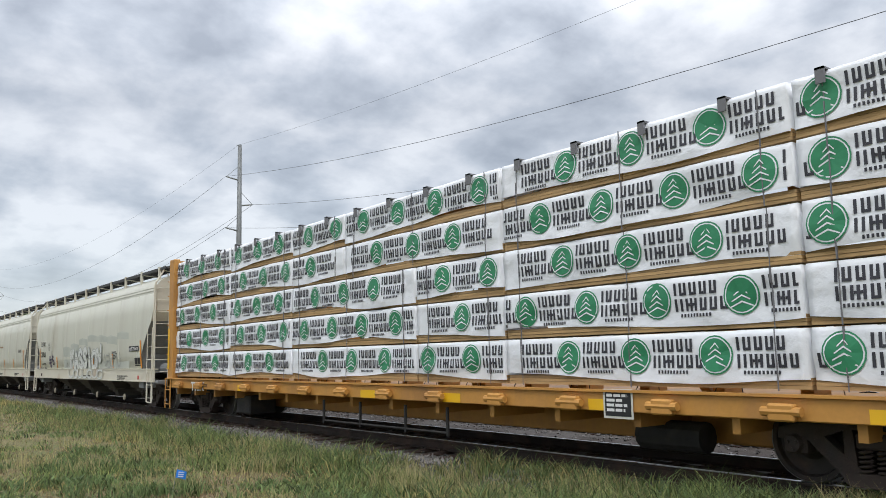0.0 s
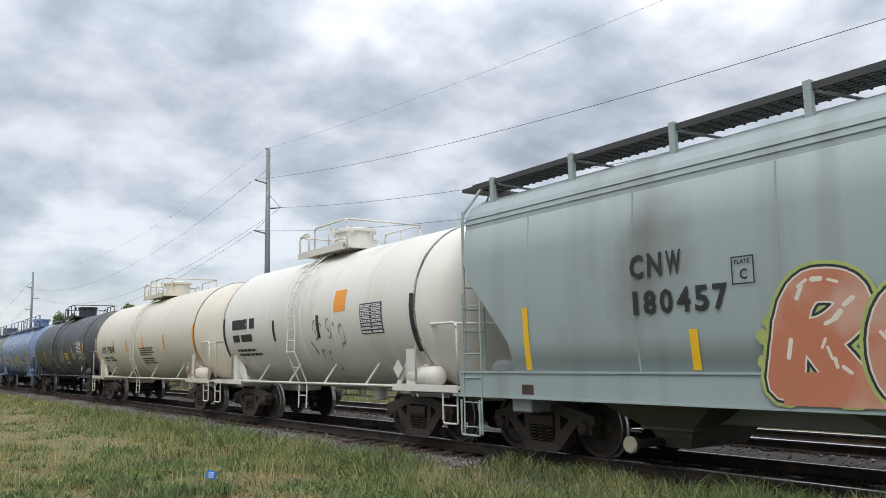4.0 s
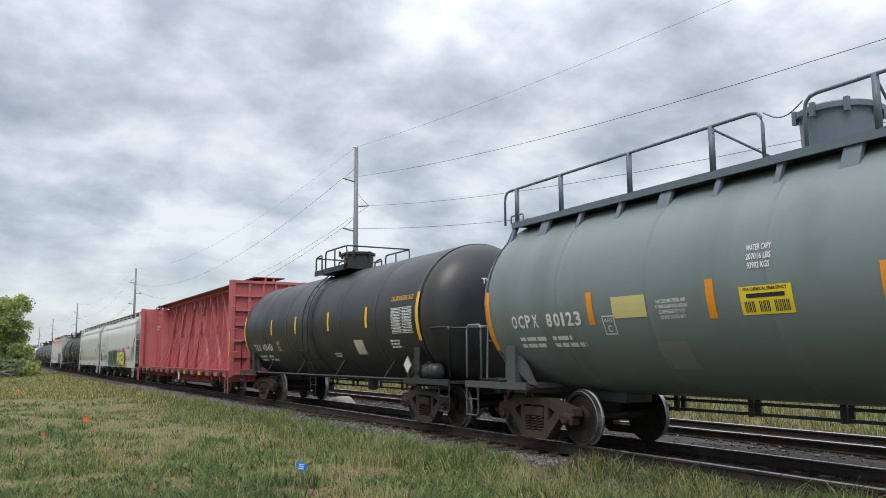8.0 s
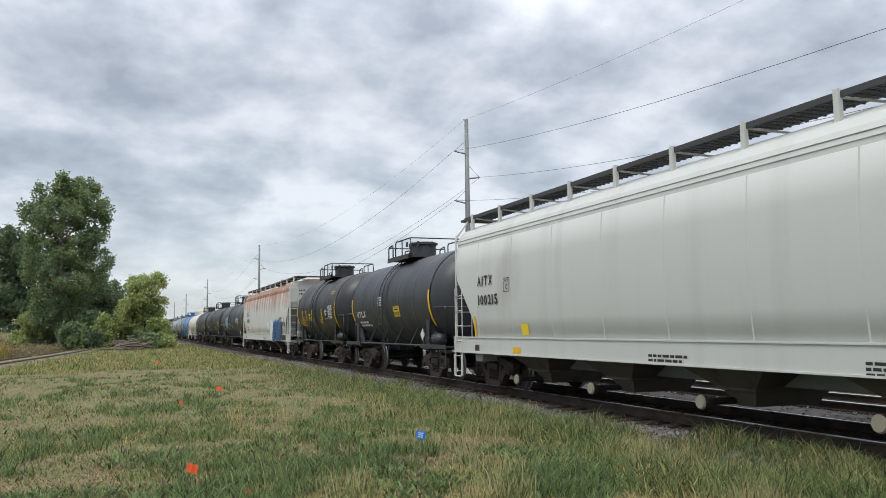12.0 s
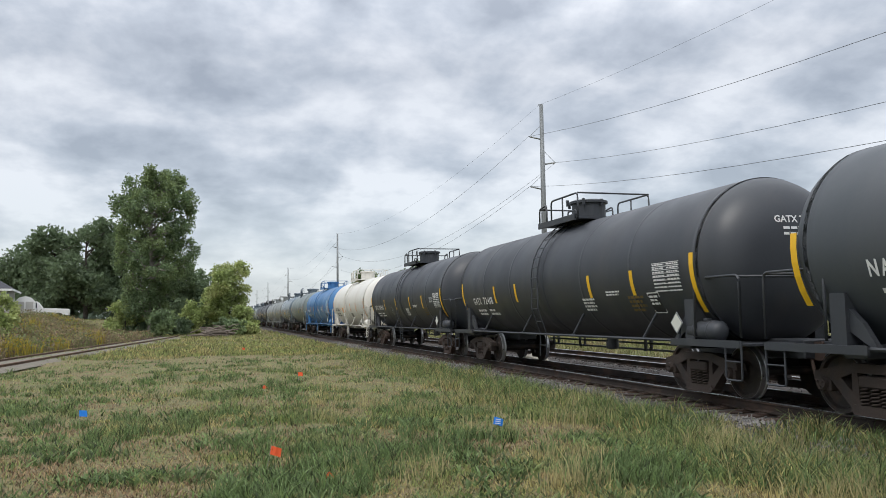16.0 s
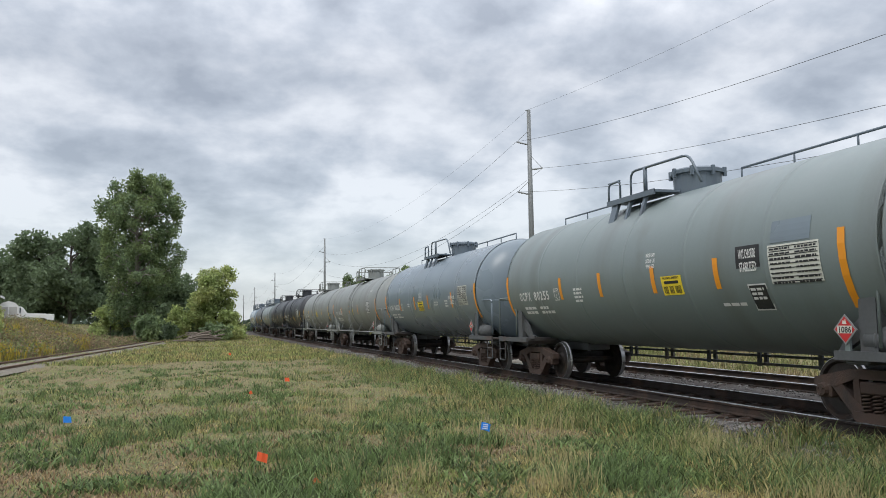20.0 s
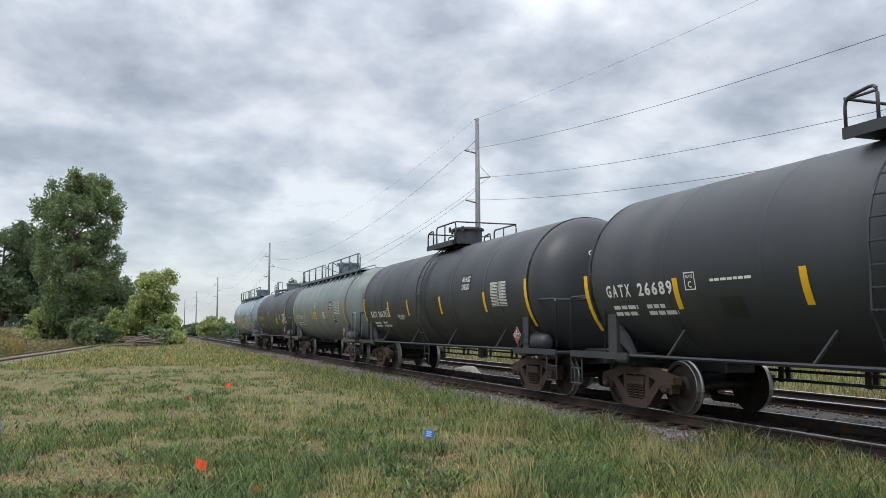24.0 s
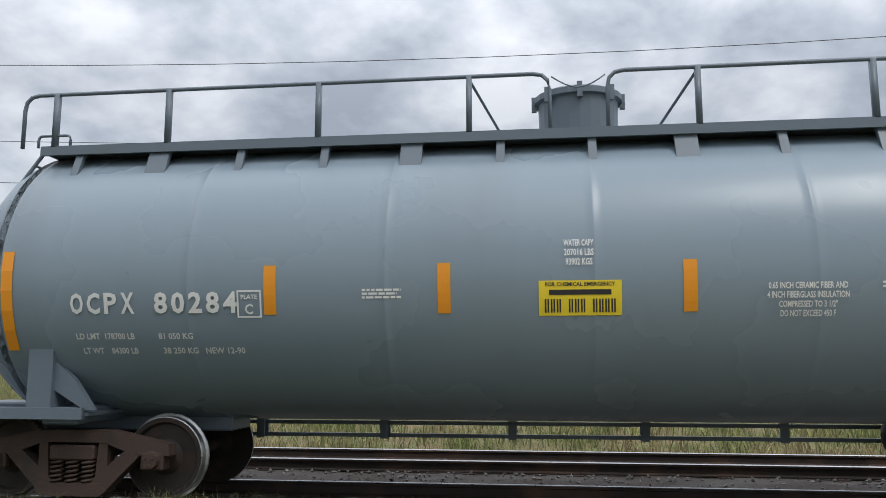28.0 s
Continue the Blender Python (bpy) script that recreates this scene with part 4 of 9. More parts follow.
        ink(car, "panel_rules", faces, li, surf, 0.010)
        small_print(car, y - 0.04, zp - 0.15 + hh - 0.05, [ww * 0.42] * 8, 0.026, li, surf, rng, off=0.010, gap=2.7)
        small_print(car, y - ww * 0.55, zp - 0.15 + hh - 0.05, [ww * 0.4] * 8, 0.026, li, surf, rng, off=0.010, gap=2.7)
    for note in stencils:
        kind, f, dz, *rest = note
        y = yl - f * span
        if kind == "text":
            body, hgt, wid = rest[0], rest[1], rest[2]
            for i, ln in enumerate(body.split("|")):
                k = len(ln) / max(len(q) for q in body.split("|"))
                letters(car, ln, y - wid * (1 - k) / 2, zc + dz - i * hgt * 1.45, hgt, rest[3] if len(rest) > 3 else white_ink, surf, wid * k)
        elif kind == "bars":
            small_print(car, y, zc + dz, [rest[1] * q for q in (1, 0.9, 1, 0.8)][:rest[0]], rest[2] if len(rest) > 2 else 0.05, rest[3] if len(rest) > 3 else white_ink, surf, rng)
        elif kind == "black":
            plate(car, "product_panel", y, rest[1], zc + dz - 0.08, rest[2], black_ink, surf, 0.006, steps=3)
            for i, ln in enumerate(rest[0].split("|")):
                letters(car, ln, y - 0.08, zc + dz + rest[2] - 0.27 - i * 0.20, 0.14, white_ink, surf, rest[1] - 0.16, off=0.011)
        elif kind == "square":
            ink(car, "test_stencil", outline_frame(y, zc + dz, 0.42, 0.40, 0.02), white_ink, surf, 0.010)
            plate(car, "test_stencil_field", y - 0.02, 0.38, zc + dz + 0.02, 0.36, black_ink, surf, 0.006)
            small_print(car, y - 0.05, zc + dz + 0.34, [0.3, 0.25, 0.3], 0.04, white_ink, surf, rng, off=0.012)
        elif kind == "paint":
            plate(car, "touch_up_patch", y, rest[0], zc + dz, rest[1], rest[2], surf, 0.005, steps=4)
    if hazard:
        placard(car, -half + 0.08, 1.30, -1.45, hazard[1], hazard[0], rng)
        bm = bmesh.new()
        box(bm, -1.44, -1.40, -half + 0.04, -half + 0.12, 0.96, 1.25)
        part("placard_bracket", bm, trim, car)
    return car, surf, half, zc, yl, span, rng


def settle_body(car, k, d):
    """Brings everything but the running gear of a car to its height over the rail."""
    done = set()
    for ob in car.children:
        if ob.data in (BOLSTER, COUPLER):
            continue
        for o in (ob, *ob.children_recursive):
            if o.data not in done:
                done.add(o.data)
                o.data.transform(Matrix.Diagonal((1, 1, k, 1)))
                o.data.transform(Matrix.Translation((0, 0, d)))


# ---- covered hopper cars ----
chute_mat = mat("dusty chute steel", (0.13, 0.115, 0.095), 0.8, 0, 0.2, 4, 40, 0, (0.05, 0.045, 0.04), 0.3)
pipe_tan = mat("dusty tan pipe cap", (0.36, 0.32, 0.24), 0.7, 0, 0.15, 5, 40, 0, GRIME, 0.2)
HOP = [(-1.30, 1.30), (-1.50, 1.36), (-1.555, 1.9), (-1.565, 2.15), (-1.575, 2.4), (-1.575, 2.65), (-1.57, 2.95), (-1.555, 3.3), (-1.50, 3.84), (-1.485, 3.85), (-1.475, 3.93), (-1.49, 3.94), (-1.465, 4.02),
       (-1.48, 4.03), (-1.44, 4.12), (-1.33, 4.27), (-1.05, 4.42), (0.0, 4.52)]


def hop_x(z):
    for (xa, za), (xb, zb) in zip(HOP, HOP[1:]):
        if za <= z <= zb:
            return xa + (xb - xa) * (z - za) / (zb - za)
    return HOP[1][0] if z < 1.36 else 0.0


def sill_x(z):
    return -1.56


def hopper_car(uf, ur, shell, label, sill=None, ends=None, roof=None, tone="dark", bars=orange, mark="", number="", mark_ink=None, over=1.72, seed=1, ink_size=0.28,
               bar_at=None, mark_y=None, weights=(), mark_z=2.74, fine_print=True):
    rng = random.Random(seed)
    car, half = make_car("hopper_car", uf, ur, label, "hopper car")
    sill, ends, roof, mi = sill or shell, ends or shell, roof or shell, mark_ink or black_ink
    L = half + over            # half the body
    # body: full length above, drawn in along the slope sheets below
    def ext(z):
        if z >= 3.05:
            return L - 0.45
        return L - 0.45 - 1.2 * min(1.0, (3.05 - z) / 1.3) ** 0.85
    prof = HOP + [(-x, z) for x, z in HOP[-2::-1]]
    bm = bmesh.new()
    rows = []
    nseg = 12
    for x, z in prof:
        e = ext(z)
        ys = [-e + 2 * e * k / nseg for k in range(nseg + 1)]
        rows.append([bm.verts.new((x, y, z)) for y in ys])
    for a, b in zip(rows, rows[1:]):
        for k in range(nseg):
            bm.faces.new((a[k], a[k + 1], b[k + 1], b[k]))
    body = part("body", bm, shell, car)
    # the plates of the flank run into one smooth curve below the eaves
    body.data.polygons.foreach_set("use_smooth", [1.36 < p.center.z < 3.8 for p in body.data.polygons])
    # end walls above, dark slope sheets below
    for s in (0, -1):
        bm = bmesh.new()
        vs = [bm.verts.new((x, (ext(z) if s == 0 else -ext(z)), z)) for x, z in prof]
        n = len(prof)
        for i in range(n // 2):
            try:
                bm.faces.new((vs[i], vs[i + 1], vs[n - 2 - i], vs[n - 1 - i])) if n - 2 - i > i + 1 else bm.faces.new((vs[i], vs[i + 1], vs[n - 1 - i]))
            except ValueError:
                pass
        for f in bm.faces:
            f.material_index = 1 if f.calc_center_median().z < 2.9 else 0
        part("end_sheet", bm, [sill, ends], car)
    ye = -(L - 0.45) - 0.012
    for i in range(9):
        z, big = (3.86 - 0.2 * i, True) if i < 2 else (3.40 - 0.07 * (i - 2), False)
        w, hh = (0.05, 0.09) if big else (0.09, 0.02)
        words = [-1.0 + 0.085 * k for k in range(4 + i % 2)] if big else [-1.02 + 0.13 * k for k in range(3 + i % 3)]
        link_mesh("end_mark", [(q, ye, c) for p in words for q, c in ((p, z), (p + w, z), (p + w, z + hh), (p, z + hh))], [tuple(range(4 * k, 4 * k + 4)) for k in range(len(words))], mi, car)
    for s in (1, -1):
        bm = bmesh.new()
        box(bm, -0.07, 0.07, min(s * (L - 0.45), s * (L - 0.36)), max(s * (L - 0.45), s * (L - 0.36)), 2.75, 4.36)
        part("end_post", bm, sill, car)
    # raised panel seams
    for k in range(1, 9):
        y = -L + 2 * L * k / 9
        bm = bmesh.new()
        near = [(xa, za) for xa, za in HOP[1:10] if abs(y) < ext(za) - 0.05]
        a = [bm.verts.new((xa - 0.004, y - 0.012, za)) for xa, za in near]
        b = [bm.verts.new((xa - 0.004, y + 0.012, za)) for xa, za in near]
        c = [bm.verts.new((xa + 0.03, y - 0.012, za)) for xa, za in near]
        d = [bm.verts.new((xa + 0.03, y + 0.012, za)) for xa, za in near]
        for i in range(len(near) - 1):
            for p, q in ((a, b), (b, d), (d, c), (c, a)):
                bm.faces.new((p[i], q[i], q[i + 1], p[i + 1]))
        part("panel_seam", bm, shell, car)
    # side sill
    for x in (-1, 1):
        bm = bmesh.new()
        o = [(1.40, 1.03), (1.58, 1.03), (1.58, 1.06), (1.56, 1.06), (1.56, 1.42), (1.58, 1.42), (1.58, 1.45), (1.40, 1.45), (1.40, 1.42), (1.50, 1.42), (1.50, 1.06), (1.40, 1.06)]
        a = [bm.verts.new((x * px, -L + 0.3, pz)) for px, pz in o]
        b = [bm.verts.new((x * px, L - 0.3, pz)) for px, pz in o]
        bm.faces.new(a)
        bm.faces.new(b[::-1])
        for i in range(len(o)):
            bm.faces.new((a[i], b[i], b[(i + 1) % len(o)], a[(i + 1) % len(o)]))
        part("side_sill", bm, sill, car)
    bm = bmesh.new()
    box(bm, -0.32, 0.32, -half - 1.2, half + 1.2, 0.70, 1.0, 0.02)
    for s in (1, -1):
        box(bm, -1.48, 1.48, s * half - 0.22, s * half + 0.22, 0.82, 1.05, 0.02)
        box(bm, -1.50, 1.50, min(s * (half + 0.6), s * L), max(s * (half + 0.6), s * L), 1.02, 1.08)
        for x in (-0.55, 0.55):
            prism(bm, [(s * (half + 0.1), 1.05), (s * (half + 0.25), 1.05), (s * (L - 0.55), 2.75), (s * (L - 0.68), 2.75)], x - 0.05, x + 0.05)
        lathe(bm, [(s * (half + 0.5), 0.05), (s * (half + 0.52), 0.17), (s * (half + 1.2), 0.17), (s * (half + 1.22), 0.05)], "Y", 12, (-0.9, 0, 1.45))
    part("underframe", bm, ends, car)
    # discharge hoppers below the sill
    for k in range(4):
        y = half * (k - 1.5) * 0.474
        bm = bmesh.new()
        rim = [(-1.42, y - 1.45), (1.42, y - 1.45), (1.42, y + 1.45), (-1.42, y + 1.45)]
        low = [(-0.80, y - 0.40), (0.80, y - 0.40), (0.80, y + 0.40), (-0.80, y + 0.40)]
        a = [bm.verts.new((x, q, 1.34)) for x, q in rim]
        b = [bm.verts.new((x, q, 0.66)) for x, q in low]
        for i in range(4):
            bm.faces.new((a[i], a[(i + 1) % 4], b[(i + 1) % 4], b[i]))
        bm.faces.new(b)
        chute = part("discharge_chute", bm, chute_mat, car)
        bm = bmesh.new()
        box(bm, -0.84, 0.84, y - 0.44, y + 0.44, 0.63, 0.68, 0.01)
        gate = [(-0.74, y - 0.36), (0.74, y - 0.36), (0.74, y + 0.36), (-0.74, y + 0.36)]
        foot = [(-0.62, y - 0.20), (0.62, y - 0.20), (0.62, y + 0.20), (-0.62, y + 0.20)]
        a = [bm.verts.new((x, q, 0.63)) for x, q in gate]
        b = [bm.verts.new((x, q, 0.38)) for x, q in foot]
        for i in range(4):
            bm.faces.new((a[i], a[(i + 1) % 4], b[(i + 1) % 4], b[i]))
        bm.faces.new(b)
        part("outlet_gate", bm, chute_mat, chute)
        bm = bmesh.new()
        lathe(bm, [(-1.30, 0.02), (-1.30, 0.115), (-1.22, 0.115), (-1.2, 0.06), (-0.5, 0.06)], "X", 14, (0, y + 0.22, 0.46))
        part("outlet_pipe", bm, steel_dark, chute)
        bm = bmesh.new()
        lathe(bm, [(-1.33, 0.02), (-1.33, 0.10), (-1.302, 0.12)], "X", 14, (0, y + 0.22, 0.46))
        part("outlet_cap", bm, pipe_tan, chute)
    # corner posts, ladders and grab irons
    for s in (1, -1):
        for x in (-1, 1):
            bm = bmesh.new()
            yv = s * (L - 0.42)
            arc_bar(bm, [(x * 1.53, yv, 1.08), (x * 1.53, yv, 4.12), (x * 1.20, s * (L - 0.55), 4.62)], 0.027, 0.1)
            ladder_bm(bm, x * 1.57, yv, s * (L - 0.88), 0.42, 2.75, r=0.014)
            ladder_bm(bm, x * 1.53, yv, yv + 0.001, 0.5, 0.6)
            # end ladder
            for xx in (x * 1.50, x * 1.08):
                tube(bm, [(xx, s * (L - 0.38), 1.05), (xx, s * (L - 0.38), 4.2)], 0.017)
            for q in range(8):
                tube(bm, [(x * 1.50, s * (L - 0.38), 1.35 + q * 0.38), (x * 1.08, s * (L - 0.38), 1.35 + q * 0.38)], 0.012, 5)
            tube(bm, [(x * 1.08, s * (L - 0.38), 4.2), (x * 1.08, s * (L - 0.6), 4.5)], 0.02)
            arc_bar(bm, [(x * 1.57, s * (L - 0.34), 0.98), (x * 1.57, s * (L - 0.34), 0.40), (x * 1.57, s * (L - 0.82), 0.40), (x * 1.57, s * (L - 0.82), 0.98)], 0.02, 0.05)
            part("corner_ladder", bm, sill, car)
    # roof hatch coaming and the running boards on their stands
    bm = bmesh.new()
    box(bm, -0.45, 0.45, -L + 1.0, L - 1.0, 4.50, 4.60, 0.02)
    part("hatch_cover", bm, roof, car)
    bm = bmesh.new()
    for x in (-1, 1):
        for k in range(7):
            xx = x * (0.62 + 0.095 * k)
            box(bm, xx - 0.03, xx + 0.03, -L + 0.35, L - 0.35, 4.66, 4.695)
        yy = -L + 0.4
        while yy < L - 0.35:
            box(bm, min(x * 0.58, x * 1.23), max(x * 0.58, x * 1.23), yy - 0.012, yy + 0.012, 4.645, 4.662)
            yy += 0.16
        box(bm, min(x * 1.21, x * 1.24), max(x * 1.21, x * 1.24), -L + 0.35, L - 0.35, 4.62, 4.71)
    for s in (1, -1):
        box(bm, -1.2, 1.2, min(s * (L - 0.35), s * L), max(s * (L - 0.35), s * L), 4.64, 4.70)
    part("running_board", bm, grating, car, "dark steel grating walkway")
    n = 10
    for k in range(n):
        y = -L + 0.9 + (2 * L - 1.8) * k / (n - 1)
        for x in (-1, 1):
            bm = bmesh.new()
            box(bm, min(x * 1.20, x * 1.27), max(x * 1.20, x * 1.27), y - 0.045, y + 0.045, 4.30, 4.74)
            tube(bm, [(x * 1.22, y, 4.64), (x * 0.6, y - 0.35, 4.52)], 0.02)
            part("walkway_stand", bm, sill, car)
    # hand brake at the front end
    bm = bmesh.new()
    lathe(bm, [(-L + 0.1, 0.26), (-L + 0.07, 0.28), (-L + 0.04, 0.26)], "Y", 18, (-0.45, 0, 2.35), close=False)
    for k in range(5):
        a = 2 * math.pi * k / 5
        tube(bm, [(-0.45, -L + 0.06, 2.35), (-0.45 + 0.26 * math.cos(a), -L + 0.07, 2.35 + 0.26 * math.sin(a))], 0.013, 5)
    box(bm, -0.62, -0.28, -L + 0.10, -L + 0.26, 2.1, 2.6, 0.02)
    tube(bm, [(-0.45, -L + 0.2, 2.1), (-0.45, -L + 0.3, 1.1)], 0.02)
    part("hand_brake", bm, zinc, car)
    add_couplers(car, half + 2.02)
    add_trucks(car, half, tone)
    # marks: reporting letters towards the rear, reflectors above the sill
    if bar_at is None:
        bar_at = [(0.108, 0.95), (0.27, 0.5), (0.43, 0.5), (0.60, 0.5), (0.75, 0.5), (0.90, 0.95)]
    for f, hgt in bar_at:
        plate(car, "reflective_bar", L - f * 2 * L + 0.06, 0.12, 1.47, hgt, bars, hop_x, 0.016, steps=4)
    if mark:
        ym = mark_y if mark_y else 0.77 * L
        stencil(car, mark, ym, mark_z, ink_size, mi, hop_x, ink_size * 0.9 * len(mark), "reporting_mark", 0.02)
        stencil(car, number, ym - 0.03, mark_z - 0.48, ink_size, mi, hop_x, ink_size * 0.78 * len(number), "car_number", 0.02)
        for i, line in enumerate(weights):
            letters(car, line, ym - 0.05, mark_z - 0.86 - 0.17 * i, 0.085, mi, hop_x, 0.95, "lettering", 0.02)
        ink(car, "plate_box", outline_frame(ym - 1.5, mark_z - 0.22, 0.29, 0.33, 0.016), mi, hop_x, 0.02)
        letters(car, "PLATE", ym - 1.54, mark_z + 0.02, 0.05, mi, hop_x, 0.20, off=0.02)
        letters(car, "C", ym - 1.60, mark_z - 0.16, 0.12, mi, hop_x, 0.10, off=0.02)
    if fine_print:
        small_print(car, -L * 0.66, 2.45, [0.8, 0.75, 0.8, 0.7, 0.6], 0.02, mi, hop_x, rng, off=0.02)
    small_print(car, -L * 0.05, 1.20, [1.0, 0.9], 0.045, mi, sill_x, rng, off=0.004)
    small_print(car, -L * 0.55, 1.22, [1.2, 0.9, 0.8], 0.04, mi, sill_x, rng, off=0.004)
    plate(car, "sill_label", -L * 0.80, 0.13, 1.10, 0.13, red_ink, sill_x, 0.004)
    plate(car, "sill_label", L * 0.80, 0.26, 1.10, 0.15, steel_rusty, sill_x, 0.004)
    return car, hop_x, half, L, rng


# ---- centre-beam flat cars ----
def centerbeam_car(uf, ur, paint, label, rustp, loaded, seed=1):
    rng = random.Random(seed)
    car, half = make_car("centerbeam_car", uf, ur, label, "flat car")
    L = half + 1.95
    top = 4.62
    bm = bmesh.new()
    box(bm, -1.42, 1.42, -L, L, 1.06, 1.16)
    box(bm, -0.35, 0.35, -half - 1.4, half + 1.4, 0.55, 1.06, 0.02)
    n = 16
    for k in range(n):
        y = -L + 0.6 + (2 * L - 1.2) * k / (n - 1)
        box(bm, -1.40, 1.40, y - 0.05, y + 0.05, 0.80, 1.06)
    part("deck", bm, paint, car)
    bm = bmesh.new()
    for x in (-1, 1):
        box(bm, min(x * 1.42, x * 1.52), max(x * 1.42, x * 1.52), -L, L, 0.98, 1.22, 0.012)
        box(bm, min(x * 1.44, x * 1.56), max(x * 1.44, x * 1.56), -L, L, 1.22, 1.25)
    part("side_sill", bm, paint, car)
    for k in range(14):
        y = -L + 1.2 + (2 * L - 2.4) * k / 13
        bm = bmesh.new()
        box(bm, -1.64, -1.53, y - 0.15, y + 0.15, 0.98, 1.16, 0.02)
        tube(bm, [(-1.60, y - 0.22, 1.08), (-1.60, y + 0.22, 1.08)], 0.05, 8)
        part("winch", bm, steel_rusty if not loaded else paint, car)
    for y in (10.0, 5.6, 2.4, -0.1, -2.6, -5.8, -9.4):
        plate(car, "reflective_bar", y + 0.25, 0.5, 0.99, 0.14, yellow, lambda z: -1.52, 0.004, steps=1)
    # ends
    for s in (1, -1):
        bm = bmesh.new()
        y0 = s * (L - 0.12)
        box(bm, -1.40, 1.40, min(y0, y0 - s * 0.05), max(y0, y0 - s * 0.05), 1.16, top)
        wall = part("bulkhead", bm, paint, car)
        for x in (-1.43, 1.43):
            bm = bmesh.new()
            box(bm, x - 0.09, x + 0.09, min(y0 + s * 0.08, y0 - s * 0.30), max(y0 + s * 0.08, y0 - s * 0.30), 1.0, top + 0.02, 0.015)
            part("corner_post", bm, paint, wall)
        for z in (1.75, 2.35, 2.95, 3.5, 4.05, top - 0.05):
            bm = bmesh.new()
            box(bm, -1.34, 1.34, min(y0, y0 + s * 0.10), max(y0, y0 + s * 0.10), z - 0.05, z + 0.05)
            part("rib", bm, paint, wall)
        for x in (-0.8, -0.25, 0.25, 0.8):
            bm = bmesh.new()
            box(bm, x - 0.05, x + 0.05, min(y0, y0 + s * 0.08), max(y0, y0 + s * 0.08), 1.16, top)
            part("rib", bm, paint, wall)
        bm = bmesh.new()
        ladder_bm(bm, -1.56, s * L, s * (L - 0.42), 0.40, 1.25)
        part("ladder", bm, paint, car)
        for q in range(7):
            bm = bmesh.new()
            arc_bar(bm, [(-1.52, s * (L + 0.02), 1.5 + q * 0.42), (-1.52, s * (L + 0.10), 1.5 + q * 0.42), (-1.12, s * (L + 0.10), 1.5 + q * 0.42), (-1.12, s * (L + 0.02), 1.5 + q * 0.42)], 0.014, 0.03, 5)
            part("grab_iron", bm, paint, car)
        # sloping inner bulkhead panel beside the centre beam
        bm = bmesh.new()
        box(bm, -0.55, 0.55, min(y0 - s * 1.75, y0 - s * 0.056), max(y0 - s * 1.75, y0 - s * 0.056), 1.17, top - 0.1, 0.01)
        for q in range(16):
            z = 1.5 + q * 0.18
            for x in (-0.57, 0.55):
                box(bm, x, x + 0.02, min(y0 - s * 1.35, y0 - s * 1.70), max(y0 - s * 1.35, y0 - s * 1.70), z, z + 0.08)
        for x in (-0.575, 0.55):
            for z in (1.30, 2.55, 4.25):
                box(bm, x, x + 0.025, min(y0 - s * 1.25, y0 - s * 0.06), max(y0 - s * 1.25, y0 - s * 0.06), z - 0.03, z + 0.03)
            for yy in (y0 - s * 0.09, y0 - s * 1.22):
                box(bm, x + 0.002, x + 0.022, yy - 0.03, yy + 0.03, 1.30, 4.25)
        part("end_panel", bm, paint, car)
        small_print(car, s * (L - 0.9) + 0.5, 3.6, [0.9, 0.6], 0.09, white_ink, lambda z: -0.57, rng, off=0.004)
    # centre beam: wide top chord, slender tapered posts, slanting braces in every other bay
    crest = top - 0.30 if loaded else top + 0.16
    bm = bmesh.new()
    box(bm, -0.62, 0.62, -L + 0.1, L - 0.1, crest - 0.04, crest, 0.01)
    part("top_chord", bm, rustp, car)
    for x in (-0.16, 0.16):
        bm = bmesh.new()
        box(bm, x - 0.04, x + 0.04, -L + 0.1, L - 0.1, crest - 0.17, crest - 0.042)
        part("chord_web", bm, paint, car)
    high, bay = crest - 0.17, (L - 1.97) * 2 / 15
    ys = [-(L - 1.97) + bay * k for k in range(16)]
    for k, y in enumerate(ys):
        bm = bmesh.new()
        # post: a tapered channel, wide at the deck
        o = [(-0.20, 1.16), (0.20, 1.16), (0.11, high), (-0.11, high)]
        a = [bm.verts.new((px, y - 0.085, pz)) for px, pz in o]
        b = [bm.verts.new((px, y + 0.085, pz)) for px, pz in o]
        bm.faces.new(a)
        bm.faces.new(b[::-1])
        for i in range(4):
            bm.faces.new((a[i], b[i], b[(i + 1) % 4], a[(i + 1) % 4]))
        part("post", bm, paint, car)
        bm = bmesh.new()
        prism(bm, [(y - 0.11, high - 0.30), (y + 0.11, high - 0.30), (y + 0.11, high), (y - 0.11, high)], -0.155, -0.115)
        part("gusset", bm, paint, car)
    # braces climb from the deck past one post to the top of the next but one, mirrored about the middle
    for s in (1, -1):
        for k in range(4):
            foot, head = s * (L - 1.97 - 2 * bay * k), s * (L - 1.97 - 2 * bay * (k + 1))
            bm = bmesh.new()
            d = -s
            prism(bm, [(foot + d * 0.10, 1.17), (foot + d * 0.25, 1.17), (head - d * 0.06, high - 0.12), (head - d * 0.20, high - 0.12)], -0.20, -0.09)
            part("brace", bm, paint, car)
            bm = bmesh.new()
            mid, zm = (foot + head) / 2, (1.16 + high) / 2
            prism(bm, [(mid - 0.10, zm - 0.34), (mid + 0.10, zm - 0.34), (mid + 0.14, zm), (mid + 0.10, zm + 0.34), (mid - 0.10, zm + 0.34), (mid - 0.14, zm)], -0.222, -0.17)
            part("gusset", bm, paint, car)
            bm = bmesh.new()
            prism(bm, [(head - d * 0.30, high - 0.18), (head - d * 0.02, high), (head + d * 0.08, high), (head + d * 0.08, high - 0.42), (head - d * 0.12, high - 0.46)], -0.215, -0.155)
            part("gusset", bm, paint, car)
